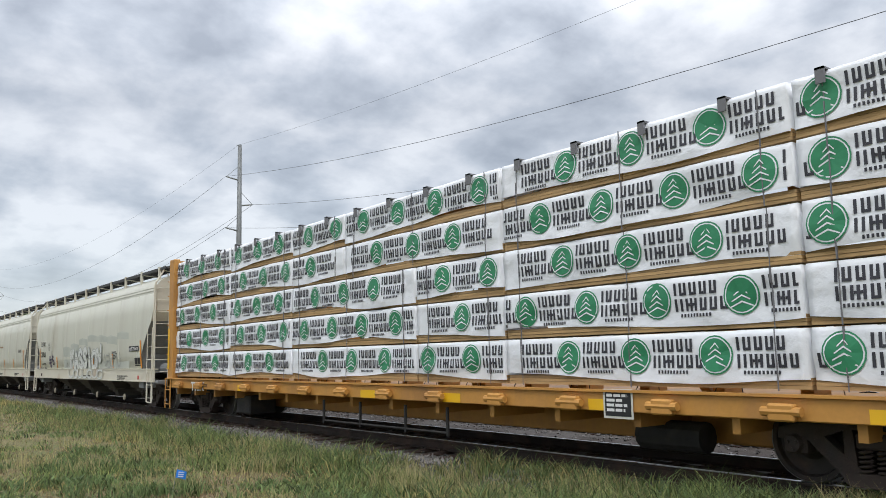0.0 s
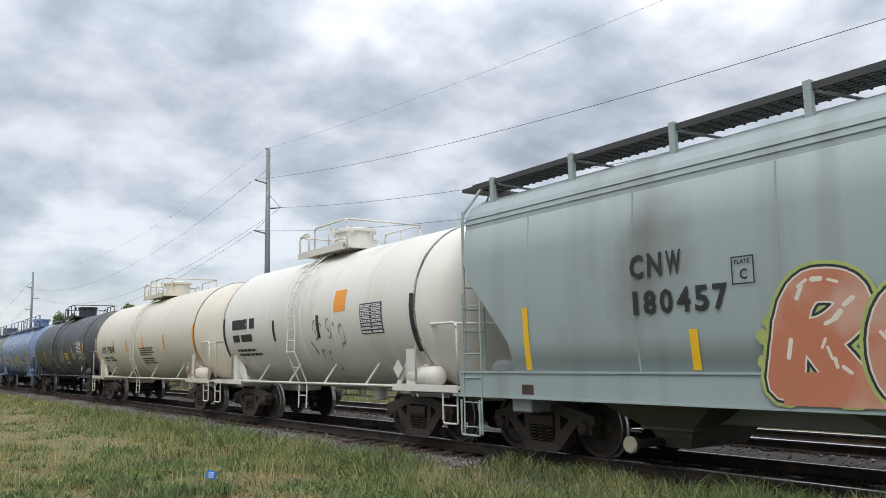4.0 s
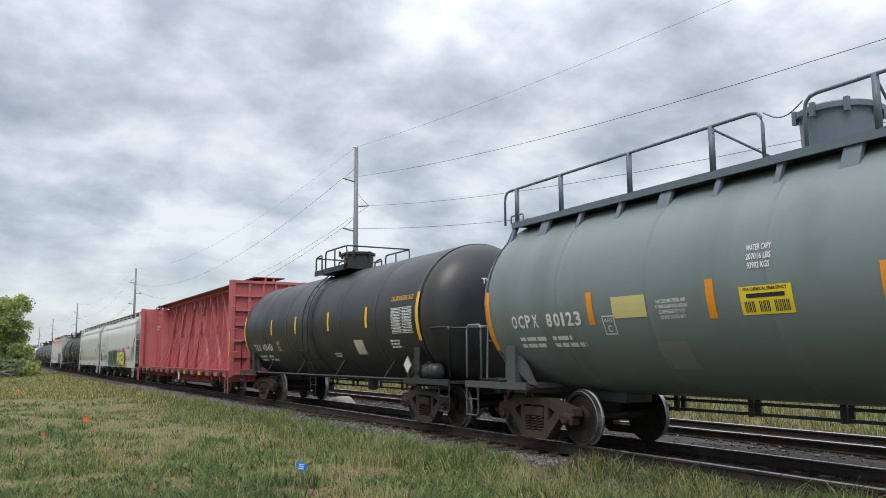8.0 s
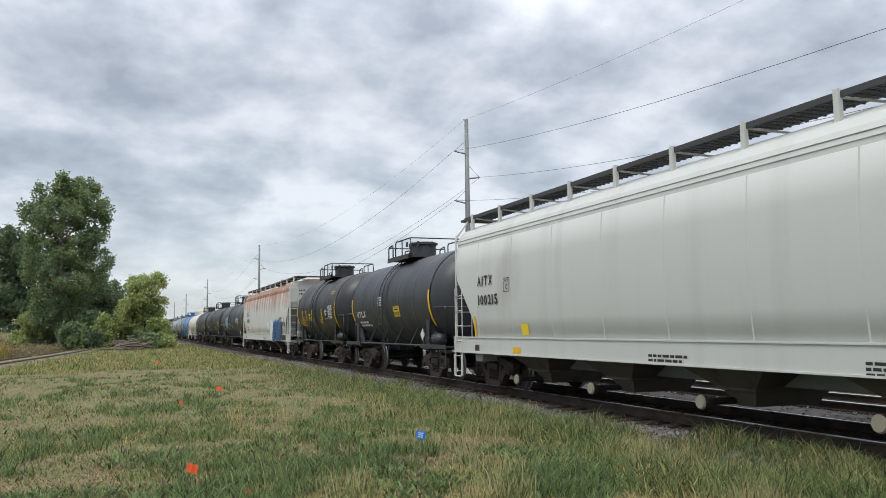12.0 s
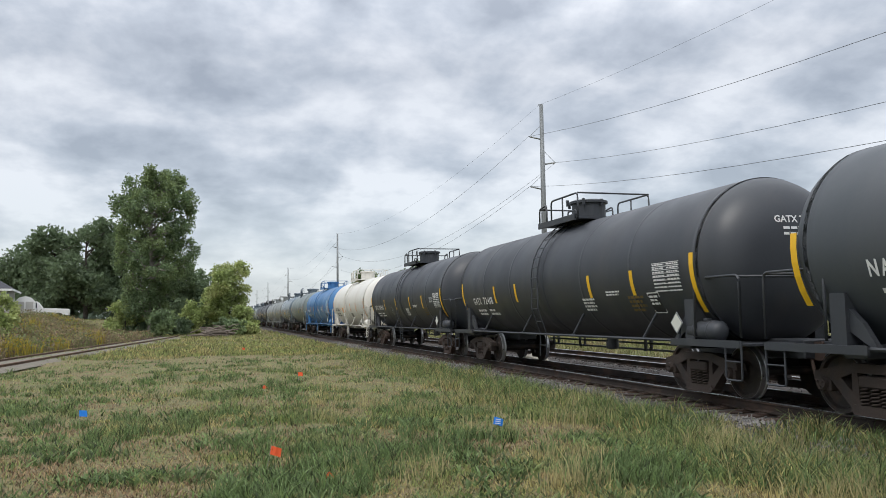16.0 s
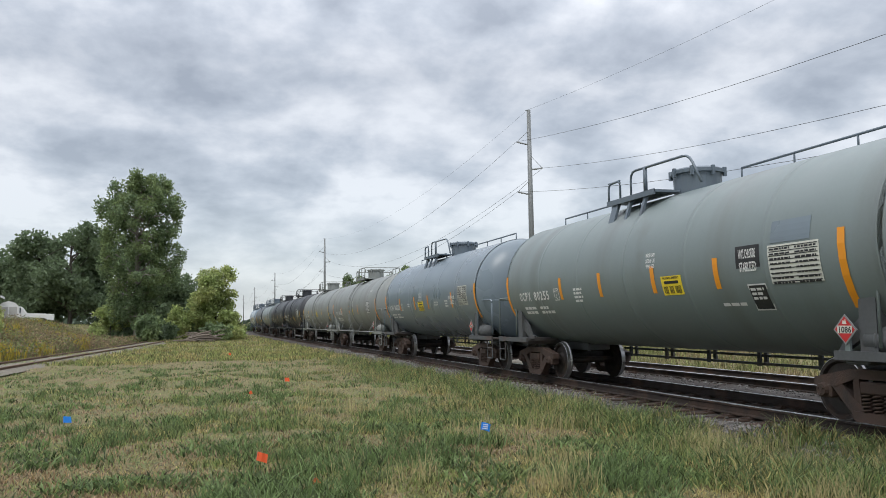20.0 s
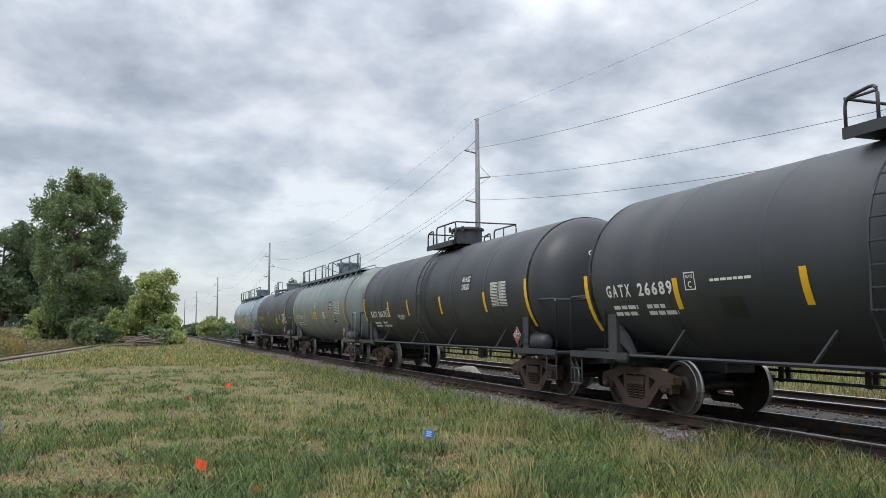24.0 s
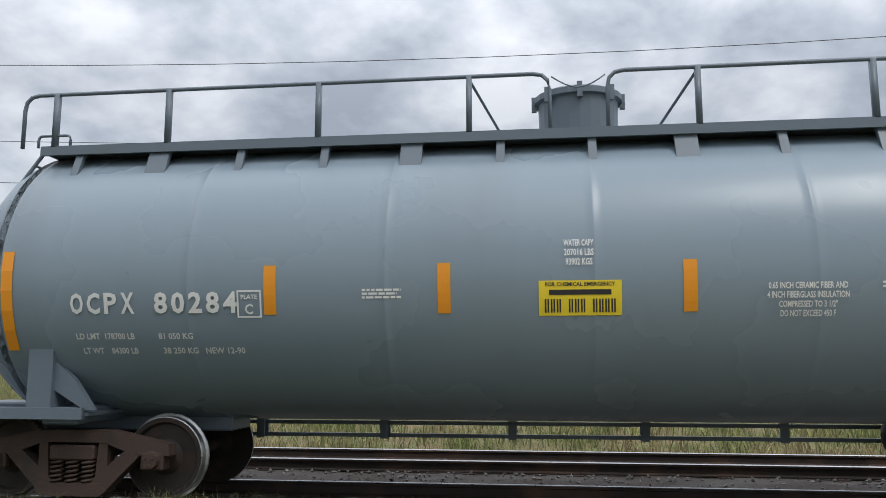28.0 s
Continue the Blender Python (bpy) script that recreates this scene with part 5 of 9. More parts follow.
            for q, yy in enumerate((mid, head)):
                bm = bmesh.new()
                tube(bm, [(-0.22, yy + s * 0.1, 2.9), (-0.9, yy + s * 0.8, 1.20)], 0.006, 4)
                part("tie_chain", bm, steel_dark, car)
                bm = bmesh.new()
                tube(bm, [(-0.22, yy - s * 0.1, 2.9), (-0.9, yy - s * 0.8, 1.20)], 0.006, 4)
                part("tie_chain", bm, steel_dark, car)
    bm = bmesh.new()
    lathe(bm, [(-1.0, 0.05), (-0.98, 0.19), (0.0, 0.19), (0.02, 0.05)], "Y", 12, (-0.8, -half + 3.2, 0.66))
    part("air_reservoir", bm, steel_dark, car)
    bm = bmesh.new()
    box(bm, -1.2, -0.5, half - 3.2, half - 2.4, 0.42, 0.85, 0.03)
    part("brake_valve", bm, steel_dark, car)
    bm = bmesh.new()
    for y in (-2.4, -1.2, 0.3, 1.7):
        box(bm, -1.46, -1.42, y - 0.02, y + 0.02, 0.45, 0.9)
    tube(bm, [(-1.44, -2.4, 0.5), (-1.44, 1.7, 0.5)], 0.02)
    part("brake_rod", bm, steel_dark, car)
    add_couplers(car, half + 2.38)
    add_trucks(car, half, "dark")
    return car, half, L, rng


# ================= the train =================
grey_green = mat("tank paint grey green", (0.178, 0.214, 0.212), 0.42, 0, 0.10, 0.8, 20, 0, GRIME, 0.12, (GRIME, 0.35, 1.1))
grey_slate = mat("tank paint slate", (0.205, 0.26, 0.305), 0.28, 0, 0.05, 0.5, 20, 0, None, 0.0, (GRIME, 0.15, 0.8))
grey_lead = mat("tank paint lead", (0.16, 0.20, 0.23), 0.30, 0, 0.05, 0.5, 20, 0, None, 0.0, (GRIME, 0.15, 0.8))
undergear = mat("grimy undergear", (0.085, 0.09, 0.092), 0.7, 0, 0.2, 2.0, 20, 0.1, (0.09, 0.055, 0.04), 0.25)
walk_slate = mat("walkway slate", (0.115, 0.145, 0.175), 0.45, 0, 0.08, 1.0, 20, 0, GRIME, 0.08)
grey_dusty = mat("tank paint dusty grey", (0.22, 0.235, 0.225), 0.45, 0, 0.12, 0.8, 20, 0, GRIME, 0.2, ((0.10, 0.07, 0.05), 0.4, 0.9))
tank_black = mat("tank paint black", (0.026, 0.028, 0.030), 0.42, 0, 0.2, 0.8, 20, 0, (0.07, 0.055, 0.04), 0.15, ((0.08, 0.06, 0.045), 0.3, 1.0))
tank_char = mat("tank paint charcoal", (0.036, 0.040, 0.047), 0.48, 0, 0.15, 0.8, 20, 0, (0.075, 0.07, 0.065), 0.15, ((0.085, 0.08, 0.075), 0.3, 1.0))
tank_smoke = mat("tank paint smoke grey", (0.058, 0.066, 0.074), 0.5, 0, 0.12, 0.8, 20, 0, (0.095, 0.09, 0.085), 0.12, ((0.10, 0.098, 0.095), 0.3, 1.0))
tank_white = mat("tank paint white", (0.66, 0.64, 0.58), 0.45, 0, 0.08, 0.8, 20, 0, (0.33, 0.24, 0.17), 0.12, ((0.40, 0.33, 0.25), 0.3, 1.0))
tank_cream = mat("tank paint cream", (0.62, 0.58, 0.49), 0.45, 0, 0.08, 0.8, 20, 0, (0.33, 0.25, 0.18), 0.12, ((0.42, 0.34, 0.25), 0.25, 1.0))
tank_peri = mat("tank paint faded blue", (0.155, 0.215, 0.345), 0.3, 0, 0.08, 0.8, 20, 0, GRIME, 0.08, ((0.12, 0.13, 0.18), 0.25, 1.0))
tank_blue = mat("tank paint sky blue", (0.05, 0.165, 0.35), 0.4, 0, 0.08, 0.8, 20, 0, GRIME, 0.08, ((0.10, 0.12, 0.15), 0.3, 1.0))
faded_ink = mat("faded yellow lettering", (0.22, 0.15, 0.05), 0.7, 0, 0.25, 3, 40)
tank_ghost = mat("faded grey spray", (0.115, 0.12, 0.12), 0.6, 0, 0.2, 3, 40)
hop_cream = mat("hopper paint ivory", (0.56, 0.56, 0.48), 0.5, 0, 0.07, 0.6, 18, 0, (0.40, 0.36, 0.27), 0.1, ((0.36, 0.33, 0.27), 0.3, 2.0))
hop_sill = mat("hopper sill cream", (0.62, 0.59, 0.49), 0.5, 0, 0.08, 1.2, 18, 0, (0.33, 0.19, 0.10), 0.12)
hop_grey = mat("hopper paint grey", (0.305, 0.36, 0.355), 0.5, 0, 0.09, 0.6, 18, 0, GRIME, 0.1, (GRIME, 0.25, 2.0))
hop_white = mat("hopper paint pale grey", (0.55, 0.565, 0.53), 0.48, 0, 0.06, 0.6, 18, 0, (0.36, 0.34, 0.30), 0.08, ((0.36, 0.35, 0.32), 0.25, 2.0))
hop_end = mat("hopper end mid grey", (0.25, 0.26, 0.26), 0.6, 0, 0.12, 1.0, 18, 0, GRIME, 0.15)
red_paint = mat("centrebeam red", (0.46, 0.105, 0.115), 0.6, 0, 0.15, 1.5, 18, 0.1, (0.27, 0.07, 0.065), 0.25, ((0.56, 0.24, 0.23), 0.6, 3.0))
red_rust = mat("rusty chord", (0.17, 0.07, 0.045), 0.75, 0, 0.2, 2.0, 18, 0.2, (0.30, 0.08, 0.06), 0.3)
ttx_yellow = mat("centrebeam yellow", (0.55, 0.27, 0.06), 0.55, 0, 0.15, 1.5, 18, 0.1, (0.25, 0.12, 0.05), 0.25, ((0.30, 0.15, 0.07), 0.4, 2.5))
spray = {k: mat("spray " + k, c, 0.5, 0, 0.12, 2.5, 30) for k, c in {
    "black": (0.02, 0.02, 0.025), "teal": (0.045, 0.12, 0.14), "mint": (0.24, 0.42, 0.36), "lime": (0.60, 0.66, 0.06), "red": (0.55, 0.03, 0.05), "pink": (0.55, 0.06, 0.24),
    "plum": (0.22, 0.03, 0.12), "orange": (0.60, 0.22, 0.09), "cyan": (0.12, 0.40, 0.60), "blue": (0.03, 0.10, 0.32), "white": (0.72, 0.75, 0.76), "sky": (0.42, 0.52, 0.60),
    "green": (0.14, 0.26, 0.13), "grey": (0.40, 0.43, 0.42)}.items()}


def rusted_hopper_paint():
    """White paint with rust running down from the roof edge."""
    m = mat("hopper paint rust-streaked", (0.60, 0.60, 0.56), 0.55, 0, 0.07, 0.6, 18)
    nt = m.node_tree
    bs = nt.nodes["Principled BSDF"]
    old = bs.inputs["Base Color"].links[0].from_socket
    tc = nt.nodes.new("ShaderNodeTexCoord")
    sep = nt.nodes.new("ShaderNodeSeparateXYZ")
    nt.links.new(tc.outputs["Object"], sep.inputs[0])
    mp = nt.nodes.new("ShaderNodeMapping")
    mp.inputs["Scale"].default_value = (0.1, 4.2, 0.14)
    nt.links.new(tc.outputs["Object"], mp.inputs[0])
    nz = nt.nodes.new("ShaderNodeTexNoise")
    nz.inputs["Scale"].default_value, nz.inputs["Detail"].default_value = 1.0, 6
    nt.links.new(mp.outputs[0], nz.inputs["Vector"])
    high = nt.nodes.new("ShaderNodeMapRange")
    for i, v in enumerate((2.0, 4.3, -0.24, 0.48)):
        high.inputs[i + 1].default_value = v
    nt.links.new(sep.outputs["Z"], high.inputs[0])
    add = nt.nodes.new("ShaderNodeMath")
    nt.links.new(nz.outputs[0], add.inputs[0])
    nt.links.new(high.outputs[0], add.inputs[1])
    fac = nt.nodes.new("ShaderNodeMapRange")
    for i, v in enumerate((0.47, 0.80, 0.0, 0.92)):
        fac.inputs[i + 1].default_value = v
    nt.links.new(add.outputs[0], fac.inputs[0])
    mx = nt.nodes.new("ShaderNodeMix")
    mx.data_type = "RGBA"
    nt.links.new(fac.outputs[0], mx.inputs[0])
    nt.links.new(old, mx.inputs[6])
    mx.inputs[7].default_value = (0.28, 0.11, 0.047, 1)
    nt.links.new(mx.outputs[2], bs.inputs["Base Color"])
    return m


hop_rust = rusted_hopper_paint()
WHITE_PLACARD = panel_white

# car by car, from the first to the last; numbers are the truck centres along the train
lumber_car, lumber_half, lumber_L, rg = centerbeam_car(3.85, 21.95, ttx_yellow, "yellow centrebeam flat car stacked with wrapped lumber", ttx_yellow, True, 3)
letters(lumber_car, "TTZX", lumber_L - 2.0, 0.94, 0.22, white_ink, lambda z: -1.52, 0.95, "reporting_mark", 0.006)
plate(lumber_car, "sill_label", -5.82, 0.48, 0.90, 0.36, panel_white, lambda z: -1.53, 0.006)
plate(lumber_car, "sill_label_field", -5.85, 0.42, 0.93, 0.30, black_ink, lambda z: -1.53, 0.010)
small_print(lumber_car, -5.88, 1.20, [0.34, 0.26, 0.34, 0.3], 0.035, white_ink, lambda z: -1.53, rg, off=0.014)
plate(lumber_car, "reflective_bar", lumber_L - 0.05, 0.14, 1.5, 1.15, yellow, lambda z: -1.52, 0.012)
letters(lumber_car, "ADJ BLOCK", lumber_L - 2.6, 1.04, 0.09, black_ink, lambda z: -1.52, 0.6, "lettering", 0.006)

settle_body(lumber_car, 1.024, -0.28)
h, sf, half, L, rg = hopper_car(26.49, 41.36, hop_cream, "ivory covered hopper car with faint outlined graffiti", hop_sill, hop_end, None, "dark", orange, "DOWX", "21960", None, seed=11, bar_at=[(0.083, 0.95), (0.27, 0.5), (0.43, 0.5), (0.60, 0.5), (0.74, 0.5), (0.915, 0.9)], ink_size=0.23, mark_y=7.36, mark_z=2.48, weights=("LD LMT  221700", "LT WT    64300"), fine_print=False)
small_print(h, -4.34, 2.06, [0.5, 0.6, 0.45, 0.55, 0.4], 0.035, black_ink, sf, rg, off=0.02)
violet = mat("spray violet black", (0.05, 0.03, 0.09), 0.5, 0, 0.15, 3, 30)
for w, y, z, wd in (("#", 5.70, 1.58, 0.48), ("S", 5.06, 1.56, 0.30), ("I", 5.16, 1.80, 0.10)):
    piece(h, w, y, wd, z, 0.52, 0.036, [(violet, 0.0)], sf, rg, None, None, -0.25, 1, None, 0.018, 0.1, "sprayed_tag")
white_ghost = mat("spray faded white", (0.66, 0.68, 0.65), 0.5, 0, 0.1, 2.5, 30)
pale_smoke = mat("spray pale smoke", (0.36, 0.38, 0.36), 0.5, 0, 0.2, 2.5, 30, alt=(0.52, 0.54, 0.50), alt_scale=1.4)
smoke = mat("spray smoke", (0.13, 0.135, 0.13), 0.5, 0, 0.25, 2.5, 30, alt=(0.40, 0.41, 0.38), alt_scale=1.6)
overpaint = mat("rolled-on grey overpaint", (0.44, 0.465, 0.415), 0.55, 0, 0.08, 1.2, 20, alt=(0.50, 0.52, 0.46), alt_scale=0.7)
# rolled-on patches with uneven tops hide older paint
for j in range(7):
    ya = 3.0 - 1.33 * j
    zt = (2.35, 2.45, 2.62, 2.72, 2.66, 2.60, 2.70)[j]
    ink(h, "overpaint_patch", [[(ya, 1.46), (ya, zt), (ya - 0.5, zt + 0.05), (ya - 1.32, zt - 0.03), (ya - 1.32, 1.46)]], overpaint, sf, 0.012)
blotches(h, 0.4, 3.0, 1.55, 0.55, 46, 0.12, smoke, sf, rg, 0.015)
blotches(h, 1.6, 4.6, 1.48, 0.6, 50, 0.16, pale_smoke, sf, rg, 0.014)
piece(h, "MASSION", 1.75, 4.75, 1.44, 0.86, 0.10, [(pale_smoke, 0.035), (white_ghost, 0.0)], sf, rg, white_ghost, pale_smoke, 0.05, 1, None, 0.020, 0.10)
piece(h, "KELOU", -3.05, 2.3, 1.48, 0.55, 0.022, [(pale_smoke, 0.0)], sf, rg, None, None, 0.0, 2, None, 0.018, 0.06)
piece(h, "UCUUCUO", 1.80, 5.1, 1.08, 0.36, 0.03, [(pale_smoke, 0.012), (white_ghost, 0.0)], lambda z: -1.585, rg, None, None, 0.0, 2, None, 0.004, 0.05)
piece(h, "COTE", 2.55, 0.75, 1.55, 0.28, 0.012, [(pale_smoke, 0.0)], sf, rg, None, None, 0.0, 1, None, 0.018, 0.1, "sprayed_tag")
plate(h, "commodity_panel", -6.38, 1.03, 2.03, 0.17, black_ink, sf, 0.018)
letters(h, "PLASTIC GRANULES", -6.42, 2.06, 0.105, white_ink, sf, 0.95, "lettering", 0.024)
for y, w in ((-6.95, 0.27), (-7.25, 0.29)):
    plate(h, "test_stencil", y, w, 1.60, 0.21, black_ink, sf, 0.018)
plate(h, "test_stencil", -6.97, 0.57, 1.54, 0.04, black_ink, sf, 0.018)

settle_body(h, 0.975, -0.15)
h, sf, half, L, rg = hopper_car(45.58, 60.43, hop_cream, "ivory covered hopper car with rust-coloured lettering stains", hop_sill, hop_end, None, "dark", orange, "DOWX", "22376", None, seed=12, weights=("LD LMT  220000", "LT WT    66000"))
low = lambda z: min(sf(z), -1.585) - 0.002
pale_blue = mat("spray pale blue", (0.36, 0.45, 0.52), 0.5, 0, 0.12, 2.0, 30, alt=(0.47, 0.52, 0.55), alt_scale=1.2)
piece(h, "RIC", 4.88, 1.75, 1.08, 1.04, 0.175, [(mat("spray dark slate", (0.035, 0.045, 0.055), 0.5, 0, 0.15, 3, 30), 0.045), (pale_blue, 0.0)], low, rg, None, None, 0.0, 2, None, 0.004, 0.04)
rust_run = mat("rusty lettering ghost", (0.36, 0.20, 0.10), 0.7, 0, 0.25, 3, 30)
for z, w in ((2.72, 4.2), (2.32, 3.2)):
    small_print(h, L * 0.30, z, [w, w * 0.5], 0.07, rust_run, sf, rg, "rust_stain", 0.018)

settle_body(h, 0.975, -0.15)
h, sf, half, L, rg = hopper_car(64.33, 79.30, hop_grey, "grey covered hopper car with orange and pink graffiti", hop_grey, hop_end, None, "dark", yellow, "CNW", "180457", None, seed=13, ink_size=0.30, mark_y=5.15, mark_z=2.68, fine_print=False)
amber = mat("spray amber", (0.50, 0.20, 0.10), 0.5, 0, 0.15, 3, 30, alt=(0.50, 0.33, 0.24), alt_scale=1.5)
salmon = mat("spray salmon", (0.48, 0.17, 0.09), 0.5, 0, 0.12, 2.5, 30, alt=(0.52, 0.30, 0.22), alt_scale=1.2)
umber = mat("spray umber", (0.085, 0.05, 0.04), 0.5, 0, 0.2, 3, 30, alt=(0.20, 0.12, 0.10), alt_scale=2.0)
acid = mat("spray yellow green", (0.40, 0.46, 0.14), 0.5, 0, 0.2, 3, 30)
sage = mat("spray sage green", (0.16, 0.30, 0.22), 0.5, 0, 0.2, 2, 30, alt=(0.26, 0.36, 0.32), alt_scale=1.0)
cream_line = mat("spray cream", (0.66, 0.60, 0.50), 0.5, 0, 0.1, 3, 30)
wine = mat("spray magenta", (0.36, 0.035, 0.15), 0.5, 0, 0.12, 2.5, 30, alt=(0.26, 0.022, 0.09), alt_scale=0.8)
low = lambda z: min(sf(z), -1.58) - 0.002
blotches(h, 3.3, 8.2, 1.2, 0.9, 90, 0.22, sage, low, rg)
blotches(h, 3.35, 0.5, 1.15, 0.9, 12, 0.12, acid, low, rg, 0.005)
plate(h, "spray_band", 3.12, 4.05, 1.09, 0.36, salmon, lambda z: -1.586, 0.006)
piece(h, "RCKO", 3.20, 4.15, 1.10, 1.38, 0.19, [(acid, 0.09), (spray["black"], 0.05), (cream_line, 0.02), (salmon, 0.0)], low, rg, None, cream_line, 0.12, 2, None, 0.008, 0.06)
piece(h, "SOAOKE", -0.62, 4.15, 1.08, 1.28, 0.15, [(acid, 0.09), (spray["black"], 0.045), (umber, 0.0)], low, rg, amber, cream_line, 0.0, 2, None, 0.018, 0.08)
piece(h, "OSUOCSOU", -0.95, 3.8, 1.07, 0.62, 0.075, [(spray["black"], 0.03), (umber, 0.0)], low, rg, amber, cream_line, 0.2, 2, None, 0.034, 0.1)
piece(h, "CNOX", -4.22, 2.68, 1.22, 1.06, 0.20, [(cream_line, 0.035), (wine, 0.0)], low, rg, None, None, -0.22, 2, None, 0.054, 0.03)
for w, y, wd, z in (("NAK", 0.05, 0.42, 2.42), ("HUB", 0.02, 0.45, 2.25), ("SOUR", -1.55, 0.85, 2.42), ("KEDO", -3.75, 0.75, 2.38)):
    piece(h, w, y, wd, z, 0.17, 0.014, [(spray["black"], 0.0)], sf, rg, None, None, -0.2, 1, None, 0.02, 0.1, "sprayed_tag")
SH = [(0.30, 0.78), (0.34, 0.52), (0.30, 0.2), (0.17, 0.05), (0.0, 0.0), (-0.17, 0.05), (-0.30, 0.2), (-0.34, 0.52), (-0.30, 0.78), (0.0, 0.86)]
ys, zs = -3.86, 2.68
ink(h, "shield_emblem", [[(ys + a * 1.02, zs - 0.05 + b * 0.98) for a, b in SH]], spray["white"], sf, 0.018)
ink(h, "shield_field", [[(ys + 0.27, zs + 0.46), (ys + 0.25, zs + 0.66), (ys, zs + 0.73), (ys - 0.25, zs + 0.66), (ys - 0.27, zs + 0.46)]], spray["blue"], sf, 0.022)
ink(h, "shield_stripe", [[(ys + a + 0.028, zs + 0.07 + abs(a) * 0.4), (ys + a + 0.028, zs + 0.42), (ys + a - 0.028, zs + 0.42), (ys + a - 0.028, zs + 0.07 + abs(a) * 0.4)] for a in (-0.24, -0.12, 0, 0.12, 0.24)], red_ink, sf, 0.022)
letters(h, "BUILDING", ys - 0.52, zs + 0.46, 0.15, black_ink, sf, 0.85, "lettering", 0.02)
letters(h, "AMERICA", ys - 0.55, zs + 0.2, 0.15, black_ink, sf, 0.80, "lettering", 0.02)
plate(h, "paper_notice", -6.76, 0.32, 1.90, 0.34, panel_white, sf, 0.018)
small_print(h, -6.80, 2.20, [0.24, 0.2, 0.24, 0.22, 0.24, 0.18], 0.018, red_ink, sf, rg, off=0.021)
tape = mat("tan packing tape", (0.36, 0.27, 0.18), 0.5, 0, 0.1, 4, 30)
for z in (2.22, 1.83):
    plate(h, "packing_tape", -6.66, 0.50, z, 0.075, tape, sf, 0.023)
plate(h, "green_sticker", -6.94, 0.18, 1.62, 0.15, mat("green sticker", (0.12, 0.50, 0.20), 0.5, 0, 0.05), sf, 0.018)
plate(h, "data_box", -4.56, 0.46, 1.60, 0.32, panel_white, low, 0.078)
for y, w in ((-4.585, 0.18), (-4.78, 0.21)):
    plate(h, "data_field", y, w, 1.66, 0.235, black_ink, low, 0.082)

settle_body(h, 0.965, -0.14)
t = tank_car(82.7, 90.9, tank_white, "white insulated tank car with rust-stained dome", 1.60, 2.38, "dome", None, "dark", black_ink, [(0.0, 1.0), (0.35, 0.5), (0.6, 0.5), (1.0, 1.0)], "", black_ink,
             True, None, (0.80, 0.85, 0.6), [("paint", 0.68, 0.05, 0.5, 0.45, orange)], ("", WHITE_PLACARD), tank_white, panel_mat=tank_char, seed=21)
small_print(t[0], t[4] - 0.6, t[3] + 0.15, [1.5], 0.26, black_ink, t[1], t[6], "emblem_bar")
small_print(t[0], t[4] - 0.6, t[3] - 0.25, [1.3], 0.18, black_ink, t[1], t[6], "emblem_bar")
scribble(t[0], t[4] - 5.2, 1.5, t[3] - 0.9, 0.7, 10, spray["green"], t[1], t[6], 0.04)
tank_car(94.9, 106.32, tank_cream, "cream tank car with a white side ladder", 1.56, 2.36, "dome", None, "rusty", orange, None, "DOWX 73848", black_ink, True, None, None,
         [("bars", 0.52, -0.35, 4, 1.7, 0.045, black_ink), ("bars", 0.52, -0.72, 3, 1.5, 0.045, black_ink)], ("1247", red_ink), tank_cream, seed=22, plate_c=False, mark_h=0.26)
t = tank_car(110.17, 121.98, tank_smoke, "dark grey tank car tagged with pale graffiti", 1.58, 2.36, "dome", None, "dark", yellow, [(-0.01, 1.0), (0.227, 0.62), (0.396, 0.62), (0.607, 0.62), (0.801, 0.62), (0.99, 1.0)], "UTLX 903057", faded_ink, True, (0.657, 0.70, sign_yellow, -0.66), (0.879, 1.05, 0.56, -0.38),
             [("text", 0.831, 0.03, "SR-4811", 0.13, 0.46, yellow_ink), ("square", 0.822, -0.78), ("bars", 0.879, 0.26, 1, 0.45, 0.03, yellow_ink), ("bars", 0.66, -0.72, 3, 0.65, 0.03)], ("1247", red_ink), tank_char, panel_mat=tank_smoke, seed=23, plate_c=False, bar_dz=-0.17, mark_dz=-0.12, mark_f=0.062)
for f, w, dz, hh, n, tone in ((0.381, 0.55, -1.18, 0.72, 9, "white"), (0.40, 0.5, -1.10, 0.5, 8, "grey"), (0.522, 0.75, -0.95, 0.56, 11, "white"), (0.545, 0.8, -1.20, 0.5, 9, "grey"), (0.60, 0.4, -0.75, 0.28, 7, "white"), (0.895, 0.95, -0.70, 0.26, 11, "white"), (0.865, 0.5, -0.98, 0.3, 12, "green")):
    scribble(t[0], t[4] - f * t[5], w, t[3] + dz, hh, n, spray[tone], t[1], t[6], 0.030)
graffiti_word(t[0], "RAILRUNG", t[4] - 0.625 * t[5], 2.3, t[3] - 1.12, 0.42, [tank_ghost], tank_char, t[1], t[6])
OC = [("text", 0.505, 0.18, "WATER CAPY|207016 LBS|93902 KGS", 0.075, 0.42), ("text", 0.675, -0.16, "0.65 INCH CERAMIC FIBER AND|4 INCH FIBERGLASS INSULATION|COMPRESSED TO 3 1/2\"|DO NOT EXCEED 450 F", 0.075, 1.05),
      ("bars", 0.33, -0.24, 2, 0.45, 0.03)]
